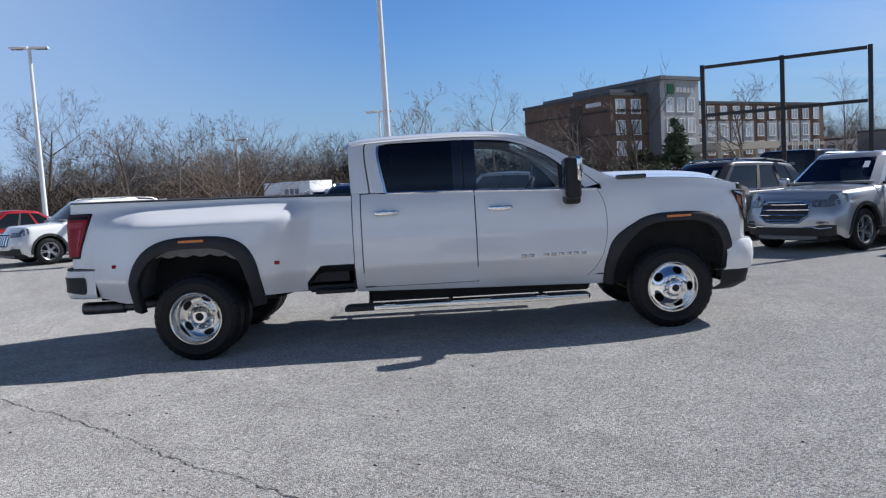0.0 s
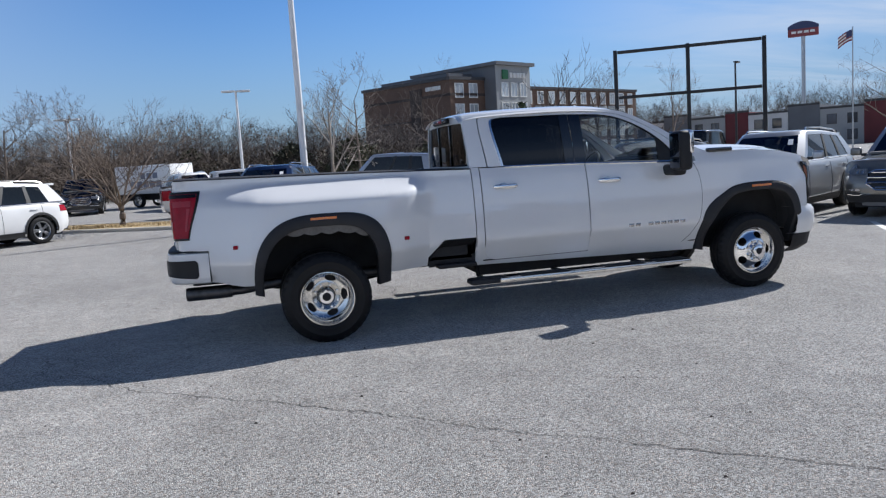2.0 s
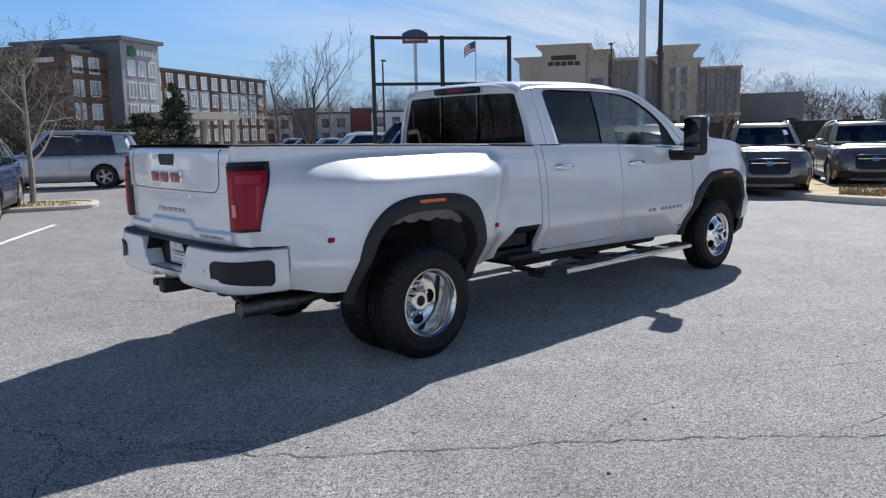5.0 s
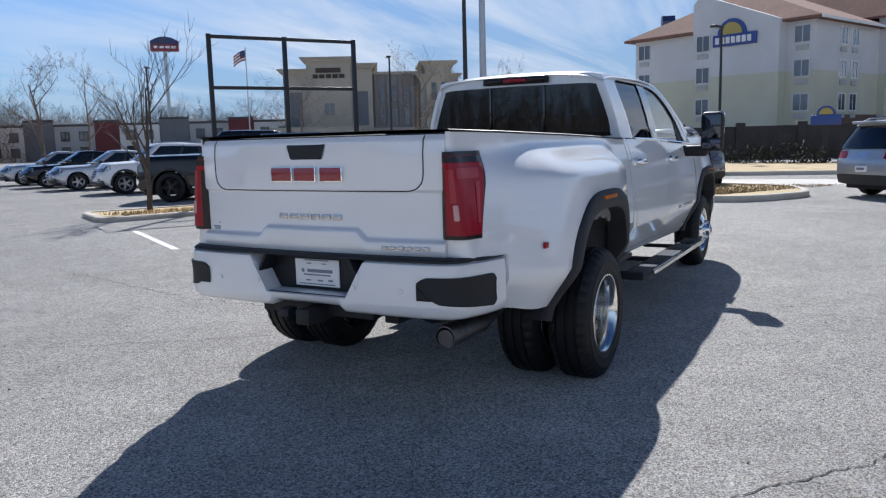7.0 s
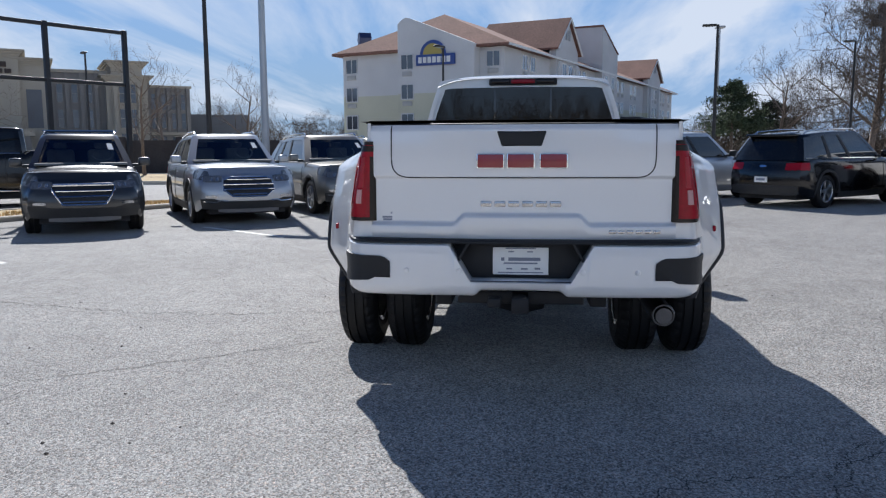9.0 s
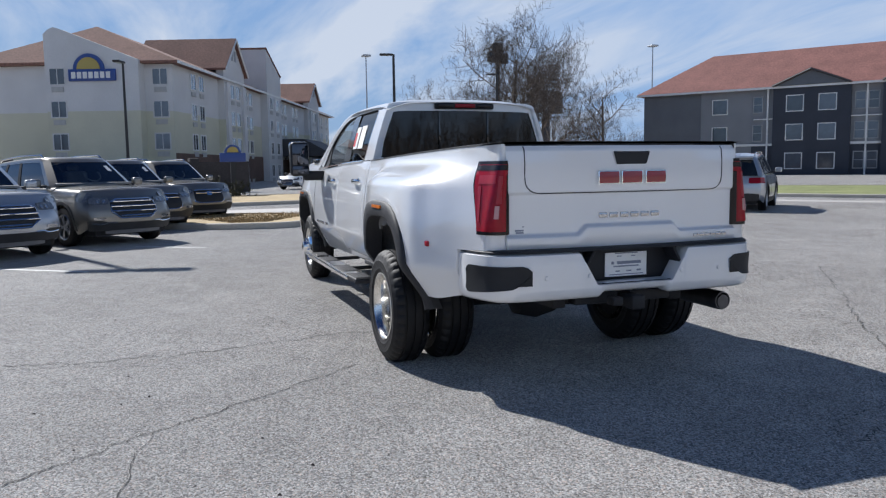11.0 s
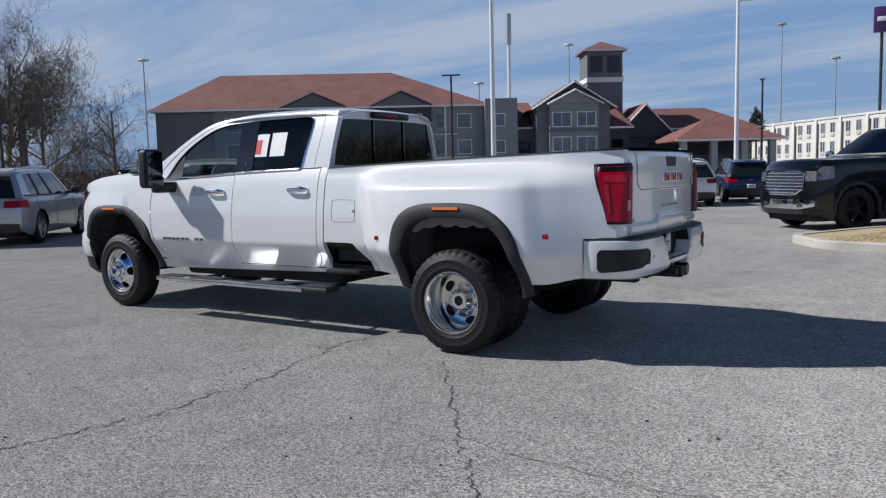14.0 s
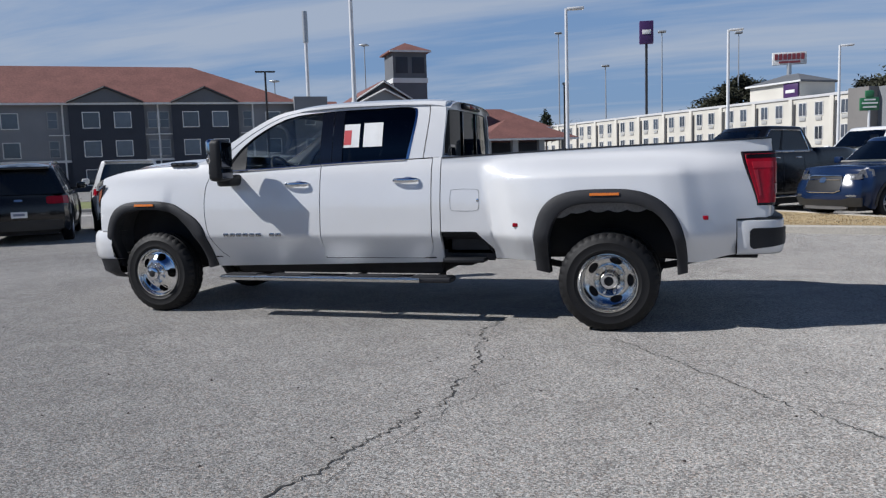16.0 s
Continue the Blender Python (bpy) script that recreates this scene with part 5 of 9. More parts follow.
    xs = set(round(v, 3) for v in steps(-hl, hl, 36))
    for c in (fx, rx):
        xs |= {round(c + s * ar * q, 3) for s in (-1, 1) for q in (0.25, 0.5, 0.7, 0.85, 0.94, 0.985, 1.0, 1.03)}
    xs |= {hl - 0.03, hl - 0.1, -hl + 0.03, -hl + 0.1, round(ws, 3), round(bl, 3), round(bl + 0.02, 3)}
    xs = sorted(x for x in xs if -hl <= x <= hl)
    bm = bmesh.new()
    rows = []
    for x in xs:
        zl, zh = zlo(x), zhi(x)
        sidep = [(Y(x, zl + (zh - zl) * f), zl + (zh - zl) * f) for f in (0, 0.1, 0.25, 0.42, 0.58, 0.72, 0.84, 0.92, 0.97, 1.0)]
        topp = [(sidep[-1][0] * q, zh + 0.045 * (1 - q * q) * (1 if style != "pickup" or x > bl else 0.1)) for q in (0.9, 0.7, 0.4, 0.0)]
        half = sidep + topp
        rows.append([(x, -y, z) for y, z in half] + [(x, y, z) for y, z in reversed(half[:-1])])
    vr = grid(bm, rows)
    for row in (rows[0], rows[-1]):
        n_ = len(row)
        grid(bm, [[tuple(Vector(row[i]).lerp(Vector(row[n_ - 1 - i]), q)) for q in steps(0, 1, 10)] for i in range(n_ // 2)] + [[row[n_ // 2]] * 11])
    bmesh.ops.remove_doubles(bm, verts=bm.verts[:], dist=0.0005)
    bent(bm)
    bmesh.ops.recalc_face_normals(bm, faces=bm.faces[:])
    part("body", bm, paint_, e, smooth=50)
    part("underbody", boxed((-hl + 0.25, -W * 0.36, 0.2), (hl - 0.25, W * 0.36, 0.55)), M_DARK, e)
    # greenhouse
    wbel, wroof = W / 2 * 0.90, W / 2 * 0.67
    us = [0, 0.05, 0.2, 0.40, 0.44, 0.55, 0.66, 0.70, 0.79, 0.86 if style == "suv" and tail == "wide" else 0.93, 1.0]
    arch_ = 0.10 if style == "suv" and tail == "wide" else (0.06 if style == "sedan" else 0.02)
    drop = lambda x: arch_ * min(1.0, max(0.0, (rf - 0.2 - x) / (rf - 0.2 - rr))) ** 2

    def gpt(i, v, out=0.0):
        p = gpt0(i, v, out)
        p.z -= drop(p.x) * v
        return p

    def gpt0(i, v, out=0.0):
        hw = wbel + (wroof - wbel) * v ** 1.15
        xf = ws + (rf - ws) * v ** 1.05
        xr = bl + (rr - bl) * v ** 1.1
        z = beltz - 0.05 + (H - 0.05 - beltz + 0.05) * v
        n, m = 7, len(us)
        if i < n:
            y = -1 + 2 * i / (n - 1)
            return Vector((xf + 0.10 * (1 - y * y) + out, hw * 0.86 * y, z + 0.0))
        i -= n
        if i < m:
            return Vector((xf - 0.10 + (xr + 0.08 - xf + 0.10) * us[i], hw + out, z))
        i -= m
        if i < n:
            y = 1 - 2 * i / (n - 1)
            return Vector((xr - 0.05 * (1 - y * y) - out, hw * 0.88 * y, z))
        i -= n
        return Vector((xf - 0.10 + (xr + 0.08 - xf + 0.10) * us[m - 1 - i], -hw - out, z))
    N = 14 + 2 * len(us)
    bm = bmesh.new()
    grid(bm, [[gpt(i, v) for i in [*range(6, N), 0]] for v in steps(0, 1, 6)])
    part("glazing", bm, M_CARGLASS, e, smooth=50)
    bm = bmesh.new()
    grid(bm, [[gpt(i, v) for i in range(7)] for v in steps(0, 1, 6)])
    screen = part("windscreen", bm, M_CARSCREEN, e, smooth=50)
    if sticker:
        bm = bmesh.new()
        grid(bm, [[gpt(i, v, 0.006) for i in (5.15, 5.6)] for v in (0.60, 0.78)])
        part("sticker", bm, M_PAPER, screen)
    deck_z = beltz + 0.035
    dash = part("dashboard", boxed((ws - 0.75, -W * 0.40, deck_z), (ws - 0.05, W * 0.40, deck_z + 0.05), 0.02), M_CABIN, e)
    part("cabin_floor", boxed((bl + 0.3, -W * 0.41, deck_z - 0.01), (ws - 0.76, W * 0.41, deck_z + 0.012)), M_CABIN, dash)
    bm = bmesh.new()
    tube(bm, [(ws - 0.82 + 0.09 * math.cos(a), W * 0.19 + 0.17 * math.sin(a), deck_z + 0.07 + 0.12 * (1 - math.cos(a))) for a in steps(-2.2, 2.2, 12)], 0.016, 5)
    part("steering_wheel", bm, M_CABIN, dash)
    for y in (-W * 0.19, W * 0.19):
        st_ = part("front_seat", boxed((ws - 1.62, y - 0.24, deck_z), (ws - 1.42, y + 0.24, deck_z + 0.28), 0.06, 2), M_CABIN, e)
        part("head_rest", boxed((ws - 1.66, y - 0.12, deck_z + 0.29), (ws - 1.54, y + 0.12, min(H - 0.16, deck_z + 0.44)), 0.035, 2), M_CABIN, st_)
    bm = bmesh.new()
    vr = grid(bm, [[gpt(i, v, 0.008) for i in range(N)] for v in (0.90, 0.95, 1.0)] +
              [[Vector((p.x * k + (1 - k) * (rf + rr) / 2, p.y * k, p.z + dz)) for p in [gpt(i, 1.0, 0.008) for i in range(N)]] for k, dz in ((0.97, 0.022), (0.88, 0.038), (0.6, 0.05), (0.2, 0.055))], close=True)
    bm.faces.new(vr[-1])
    roof = part("roof", bm, paint_, e, smooth=50)
    m_ = len(us)
    for nm, k, mt in (("pillar", 0, paint_), ("pillar", 3, M_CLAD), ("pillar", 6, M_CLAD if style == "suv" else paint_), ("pillar", 9, paint_)):
        if style == "pickup" and k == 6:
            continue
        for side in (0, 1):
            idx = [7 + k, 7 + k + 1] if not side else [14 + m_ + (m_ - 1 - k - 1), 14 + m_ + (m_ - 1 - k)]
            if k == 0:
                idx = [6, 7, 8] if not side else [N - 2, N - 1, 0]
            if k == 9:
                idx = [7 + 9, 7 + 10, 7 + 11] if not side else [14 + m_ - 1, 14 + m_, 14 + m_ + 1]
            bm = bmesh.new()
            grid(bm, [[gpt(i, v, 0.009) for i in idx] for v in steps(0, 0.93, 6)])
            part(nm, bm, mt, e)
    if rails:
        for s in (1, -1):
            bm = bmesh.new()
            tube(bm, [(rf - 0.15, s * (wroof - 0.04), H - 0.02 - drop(rf - 0.15)), (rf - 0.25, s * (wroof - 0.05), H + 0.035), ((rf + rr) / 2, s * (wroof - 0.05), H + 0.045 - drop((rf + rr) / 2)), (rr + 0.3, s * (wroof - 0.05), H + 0.035 - drop(rr + 0.3)), (rr + 0.18, s * (wroof - 0.04), H - 0.02 - drop(rr + 0.18))], 0.018, 6)
            part("roof_rail", bm, M_ALU, roof)
    # lamps, doors, mirrors, trims
    gw = W * (0.24 if style != "pickup" else 0.29)
    for s in (1, -1):
        zt = zhi(hl - 0.35)
        bm = bmesh.new()
        low = 0.21 if style != "pickup" else 0.40
        panel(bm, [hl - q for q in (0.46, 0.38, 0.26, 0.16, 0.08, 0.03)], lambda x: zt - low + 0.10 * (hl - 0.1 - x), lambda x: zt - 0.035 - 0.10 * smoothstep(hl - 0.12, hl, x) if style != "pickup" else min(zt - 0.12, zhi(x) - 0.03), lambda x, z: Y(x, z) + 0.007, s, 3, 0.02)
        hlp = part("head_lamp", bent(bm), M_LAMP, e)
        g0 = gw + 0.035
        bm = face_panel(1, s * g0, s * wid(hl) * 0.985, lambda y: zt - 0.24 - 0.03 * (wid(hl) - abs(y)), lambda y: zt - 0.125, 0.006, 6, 3, 0.012) if style != "pickup" else \
            face_panel(1, s * g0, s * wid(hl) * 0.985, lambda y: zt - 0.42, lambda y: zt - 0.215, 0.008, 6, 3, 0.01)
        part("front_lens", bm, M_LAMP, hlp)
        zl0 = zt - 0.215 if style != "pickup" else zt - 0.36
        for q in (0.05, 0.15):
            part("projector", face_panel(1, s * (g0 + q), s * (g0 + q + 0.055), lambda y: zl0, lambda y: zl0 + 0.055, 0.012, 6, 2, 0.02), M_CLEARLENS, hlp)
        zb = zhi(-hl + 0.3)
        bm = bmesh.new()
        tall = 0.17 if style != "pickup" else 0.36
        panel(bm, [-hl + q for q in (0.0, 0.06, 0.14, 0.24, 0.34 if tail == "wide" else 0.15)], lambda x: zb - 0.09 - tall, lambda x: zb - 0.095, lambda x, z: Y(x, z) + 0.007, s, 3, 0.02)
        tl_ = part("tail_lamp", bent(bm), M_RED, e)
        bm = face_panel(-1, s * W * (0.27 if tail == "wide" else 0.40), s * wid(-hl) * 0.97, lambda y: zb - 0.09 - tall, lambda y: zb - 0.10, 0.008, 6, 3, 0.012)
        part("inner_lamp", bm, M_RED, tl_)
        mx = ws - 0.32
        bm = boxed((mx - 0.06, s * (W / 2 + 0.10) - 0.10, beltz + 0.02), (mx + 0.07, s * (W / 2 + 0.10) + 0.10, beltz + 0.17), 0.04, 3)
        mi = part("mirror", bm, M_CHROME if bright else paint_ if clad else M_CLAD, e)
        part("mirror_foot", boxed((mx - 0.03, s * W / 2 * 0.95 - 0.06, beltz), (mx + 0.04, s * W / 2 * 0.95 + 0.06, beltz + 0.06), 0.015), M_CLAD, mi)
        # shut lines and handles
        side_x = [ws - 0.15, ws - 0.15 - (ws - bl) * 0.39, ws - 0.15 - (ws - bl) * 0.72]
        for k, x in enumerate(side_x):
            bm = bmesh.new()
            tube(bm, [(x, s * (Y(x, z) + 0.0012), z) for z in steps(max(zlo(x), 0.32) + 0.03, zhi(x) - 0.02, 10)], 0.004, 4)
            part("shut_line", bm, M_SEAM, e)
        for x in (side_x[1] + 0.13, side_x[2] + 0.13):
            zz = beltz - 0.16
            part("door_handle", boxed((x - 0.0, s * Y(x, zz) - 0.005, zz - 0.014), (x + 0.2, s * Y(x, zz) + 0.028, zz + 0.014), 0.012), M_CHROME if bright else paint_, e)
        if bright:
            side = [14 + m_ + (m_ - 1 - k) if s < 0 else 7 + k for k in (1, 2, 3, 5, 7, 9)]
            loop = [gpt(i, 0.05, 0.014) for i in side] + [gpt(side[-1], v, 0.014) for v in (0.3, 0.6)] + [gpt(i, 0.90, 0.014) for i in reversed(side)] + [gpt(side[0], v, 0.014) for v in (0.6, 0.3, 0.05)]
            bm = bmesh.new()
            tube(bm, loop, 0.013, 5)
            part("window_trim", bm, M_CHROME, e)
        if style == "pickup":
            bo = part("running_board", boxed((rx + ar + 0.12, s * (W / 2 - 0.02) - 0.09, 0.37), (fx - ar - 0.12, s * (W / 2 - 0.02) + 0.09, 0.43), 0.02), M_CLAD, e)
            part("board_edge", boxed((rx + ar + 0.14, s * (W / 2 + 0.074) - 0.006, 0.385), (fx - ar - 0.14, s * (W / 2 + 0.074) + 0.006, 0.42), 0.004), M_CHROME, bo)
        bm = bmesh.new()
        tube(bm, [(x, s * (wbel + 0.012), beltz + 0.004) for x in steps(ws - 0.25, bl + 0.15, 8)], 0.012, 5)
        part("belt_trim", bm, M_CHROME if clad else M_CLAD, e)
        if clad:
            for c in (fx, rx):
                bm = bmesh.new()
                rows = []
                for k in range(19):
                    a = math.pi * (k / 18) * 1.08 - 0.04 * math.pi
                    ca, sn = math.cos(a), math.sin(a)
                    pi_, po = (c + ar * ca, r + ar * sn), (c + (ar + 0.06) * ca, r + (ar + 0.06) * sn)
                    yy = lambda p: Y(min(hl, max(-hl, p[0])), max(p[1], 0.3))
                    rows.append([(pi_[0], s * (yy(pi_) - 0.06), pi_[1]), (pi_[0], s * (yy(pi_) + 0.012), pi_[1]), (po[0], s * (yy(po) + 0.012), po[1]), (po[0], s * (yy(po) - 0.005), po[1])])
                grid(bm, rows)
                part("arch_trim", bm, M_CLAD, e)
            bm = bmesh.new()
            panel(bm, steps(rx + ar + 0.05, fx - ar - 0.05, 10), lambda x: 0.22, lambda x: 0.36, lambda x, z: Y(x, max(z, 0.26)) + 0.012, s, 3, 0.03)
            part("sill_trim", bm, M_CLAD, e)
        for c in (fx, rx):
            w_ = new("wheel")
            w_.parent = e
            w_.matrix_basis = pose(c, s * (W / 2 - 0.135), r, 0, 0, 0 if s > 0 else 180)
            put("tyre", shared(("tyre", r), car_tyre(r), M_RUBBER), w_, Matrix())
            put("rim", shared(("rim", r, (rims or M_RIM).name), car_rim(r), rims or M_RIM), w_, Matrix())
            put("brake_disc", shared("disc", car_hub, M_DARK), w_, Matrix())
    # nose
    zf = zhi(hl - 0.1)
    gb, gt = (zf - 0.40, zf - 0.05) if style != "pickup" else (zf - 0.56, zf - 0.07)
    if grille == "hex":
        lo_g = lambda y: gb + (gt - gb) * 0.82 * max(0.0, (abs(y) - gw * 0.66) / (gw * 0.40))
        hi_g = lambda y: gt - 0.02
        gw *= 1.06
    elif grille == "slats":
        lo_g = lambda y: gb + 0.11 * smoothstep(gw * 0.62, gw, abs(y))
        hi_g = lambda y: gt - 0.05 * smoothstep(gw * 0.75, gw, abs(y))
    else:
        lo_g = lambda y: gb + 0.04 * smoothstep(gw * 0.7, gw, abs(y))
        hi_g = lambda y: gt - 0.02 * smoothstep(gw * 0.7, gw, abs(y))
    g = part("grille", face_panel(1, -gw, gw, lo_g, hi_g, 0.006, 18, 4), M_BLACKPL, e)
    ys = steps(-gw, gw, 18)
    part("grille_surround", face_line(1, [(y, lo_g(y)) for y in ys] + [(y, hi_g(y)) for y in reversed(ys)] + [(ys[0], lo_g(ys[0]))], 0.014 if style != "pickup" else 0.02, 0.012), M_CHROME if grille != "badge" else M_CLAD, g)
    if grille in ("slats", "hex"):
        nb_ = 4 if style != "pickup" else 7
        for k in range(nb_):
            z = gb + 0.045 + (gt - gb - 0.085) * k / (nb_ - 1)
            yy = [y for y in ys if lo_g(y) + 0.01 < z < hi_g(y) - 0.01]
            part("grille_bar", face_line(1, [(y, z) for y in yy], 0.013 if style != "pickup" else 0.02, 0.014), M_CHROME, g)
    elif grille == "slots":
        for k in range(7):
            y = -gw + 0.06 + (2 * gw - 0.12) * k / 6
            part("grille_bar", face_panel(1, y - 0.03, y + 0.03, lambda y: gb + 0.05, lambda y: gt - 0.04, 0.016, 3, 2), M_CHROME, g)
    else:
        if grille == "bar":
            part("grille_bar", face_line(1, [(y, gt - 0.085) for y in ys[1:-1]], 0.013, 0.012), M_CHROME, g)
        part("emblem", face_panel(1, -0.08, 0.08, lambda y: gt - 0.15, lambda y: gt - 0.04, 0.022, 4, 2, 0.02), M_CHROME, g)
    if style == "pickup":
        part("front_bumper", face_panel(1, -W * 0.44, W * 0.44, lambda y: 0.46 + 0.05 * smoothstep(0.5, 0.9, abs(y)), lambda y: 0.66, 0.03, 16, 4, 0.02), M_CHROME, e, "chrome front bumper")
        part("lower_intake", face_panel(1, -W * 0.30, W * 0.30, lambda y: 0.36, lambda y: 0.45, 0.02, 8, 2, 0.02), M_CLAD, e)
        for y in (-W * 0.27, W * 0.27):
            part("tow_hook", face_panel(1, y - 0.075, y + 0.075, lambda y: 0.50, lambda y: 0.60, 0.034, 6, 2, 0.02), M_CLAD, e)
    else:
        part("lower_intake", face_panel(1, -W * 0.445, W * 0.445, lambda y: 0.29, lambda y: 0.44 + 0.05 * smoothstep(W * 0.24, W * 0.34, abs(y)), 0.004, 16, 3, 0.01), M_CLAD, e)
        part("skid_plate", face_panel(1, -W * 0.30, W * 0.30, lambda y: 0.235, lambda y: 0.30, 0.014, 10, 2, 0.01), M_SKID, e)
        if grille == "slats":
            for s in (1, -1):
                part("intake_trim", face_line(1, [(s * W * q, z) for q, z in ((0.20, 0.445), (0.27, 0.452), (0.31, 0.425), (0.36, 0.425), (0.42, 0.44))], 0.011, 0.01), M_CHROME, e)
    for s in (1, -1):
        part("fog_lamp", face_panel(1, s * W * 0.30, s * W * 0.40, lambda y: 0.50, lambda y: 0.545, 0.006, 4, 2, 0.008), M_CLEARLENS, e)
    # tail
    part("rear_bumper", face_panel(-1, -W * 0.42, W * 0.42, lambda y: 0.30, lambda y: 0.52, 0.015, 14, 3, 0.02), M_CLAD if style != "pickup" else M_CHROME, e)
    pl = part("plate", boxed((-hl - 0.026, -0.155, 0.58), (-hl + 0.02, 0.155, 0.71), 0.008), M_PAPER, e)
    part("print_bar", boxed((-hl - 0.029, -0.11, 0.62), (-hl - 0.02, 0.11, 0.67)), M_PRINT, pl)
    if style == "pickup":
        part("bed_cover", boxed((-hl + 0.06, -W * 0.40, beltz + 0.03), (bl - 0.06, W * 0.40, beltz + 0.075), 0.01), M_CLAD, e)
        part("gate_seam", boxed((-hl - 0.004, -W * 0.40, beltz - 0.50), (-hl + 0.01, W * 0.40, beltz - 0.492)), M_SEAM, e)
    else:
        part("rear_emblem", face_panel(-1, -0.08, 0.08, lambda y: beltz - 0.2, lambda y: beltz - 0.15, 0.01, 3, 2, 0.01), M_CHROME, e)
        if style == "suv":
            part("spoiler", boxed((rr - 0.16, -wroof * 0.92, H - 0.055 - arch_), (rr + 0.1, wroof * 0.92, H - 0.02 - arch_ * 0.8), 0.012), paint_, roof)
    return e


SUV = dict(L=4.75, W=1.90, H=1.68, wb=2.86, ws=1.02, rf=0.30, bl=-2.28, rr=-1.95, hood=1.03, beltz=1.08)
MID = dict(L=4.48, W=1.85, H=1.66, wb=2.67, ws=0.95, rf=0.25, bl=-2.14, rr=-1.85, hood=1.0, beltz=1.06)
BIG = dict(L=5.1, W=1.97, H=1.76, wb=3.0, ws=1.05, rf=0.30, bl=-2.45, rr=-2.15, hood=1.06, beltz=1.12, r=0.38)
SEDAN = dict(L=4.75, W=1.84, H=1.46, wb=2.8, r=0.33, ws=0.90, rf=0.05, bl=-1.75, rr=-1.0, hood=0.86, beltz=0.93, style="sedan", rails=False, clad=False)
PICK = dict(L=5.85, W=2.04, H=1.92, wb=3.75, r=0.41, ws=1.10, rf=0.55, bl=-1.05, rr=-0.98, hood=1.26, beltz=1.28, style="pickup", rails=False, front_off=0.05, nb=0.16, nl=0.05, tl_lean=0.0)

# row facing the pickup's nose side
parked_car("parked_suv", "dark grey compact suv with a slatted chrome grille", P_DGREY, (8.1, 8.05), -149, grille="hex", sticker=True, **MID)
parked_car("parked_suv", "silver suv with roof rails and a chrome grille", P_SILVER, (10.15, 6.15), -148, sticker=True, **SUV)
parked_car("parked_suv", "bronze-grey suv with roof rails and a chrome grille", P_TAN, (12.2, 4.45), -147, sticker=True, **SUV)
parked_car("parked_suv", "dark bronze crossover beside the kerb island", P_TAN, (15.4, 3.75), -150, grille="bar", sticker=True, **MID)
hy = bpy.data.objects["parked_suv"]
for bx in (-0.05, -0.95):
    bm = bmesh.new()
    tube(bm, [(bx, y, 1.70 - 0.04 * (bx < -0.5)) for y in (-0.62, -0.55, 0.0, 0.55, 0.62)], 0.025, 6)
    part("cross_bar", bm, M_ALU, hy)
# row with their tails to the lot
parked_car("parked_suv", "silver three-row suv seen from its tail", P_SILVER, (16.1, -4.25), -48, grille="bar", **dict(BIG, clad=False))
parked_car("parked_suv", "black three-row suv parked nose out", P_BLACK, (14.45, -7.33), -50, **BIG)
wr = parked_car("off_road_car", "white boxy off-road car with a spare wheel on its tail", P_WHITE, (14.25, -10.48), -48, L=4.3, W=1.88, H=1.84, wb=2.95, r=0.42, ws=0.62, rf=0.42, bl=-2.10, rr=-2.06, hood=1.16, beltz=1.20, rails=False, grille="slots", rims=M_RIMDARK, nb=0.06, nl=0.02, tl_lean=0.0, tail="small")
sp = new("spare_wheel")
sp.parent = wr
sp.matrix_basis = pose(-2.27, 0.05, 1.08, 0, 0, 90)
put("tyre", shared(("tyre", 0.42), car_tyre(0.42), M_RUBBER), sp, Matrix())
put("rim", shared(("rim", 0.42, M_RIM.name), car_rim(0.42), M_RIM), sp, Matrix())
parked_car("parked_suv", "silver crossover in the tail-out row", P_SILVER, (13.93, -13.98), -48, **MID)
# angled row beyond the tall white lamp
parked_car("parked_suv", "dark blue off-road suv with a chrome-edged rear bumper", P_NAVY, (7.5, -16.7), -56, **dict(BIG, L=4.82, H=1.82, rails=True))
parked_car("parked_suv", "white crossover with black sill trim", P_WHITE, (6.6, -20.0), -58, **MID)
parked_car("parked_suv", "white suv with wide red tail lamps", P_WHITE, (5.4, -23.3), -62, **SUV)
parked_car("parked_suv", "dark blue crossover behind the white suvs", P_NAVY, (3.9, -26.5), -66, **MID)
# beyond the grass island
parked_car("pickup_truck", "black crew-cab pickup with a large chrome grille", P_BLACK, (-2.27, -13.95), 46, rims=M_RIMDARK, category="pickup truck", bright=True, **dict(PICK, H=2.15, hood=1.47, beltz=1.51, r=0.45, L=6.05, W=2.08, wb=3.9, ws=1.22, rf=0.40, bl=-1.14, rr=-0.96))
parked_car("parked_suv", "dark blue crossover with a winged chrome grille", P_NAVY, (-5.15, -12.05), 38, grille="bar", **dict(MID, rails=False, H=1.76, hood=1.10, beltz=1.16, L=4.6, W=1.92))
parked_car("parked_suv", "large white suv behind the dark blue crossover", P_WHITE, (-6.1, -19.1), 46, **dict(BIG, H=2.2, hood=1.42, beltz=1.5, r=0.43, rails=False))
# by the lot's far edge, left of the pickup's tail
parked_car("parked_suv", "white suv with a slotted chrome grille on the lot edge", P_WHITE, (-7.75, 13.95), -135, grille="slots", **SUV)
parked_car("parked_car", "red hatchback beside the white suv", P_RED, (-12.1, 17.2), -135, **dict(SEDAN, L=4.3, H=1.5))
parked_car("parked_suv", "dark blue suv with a chrome badge on its nose", P_NAVY, (-0.05, 13.7), -112, grille="badge", sticker=True, **SUV)
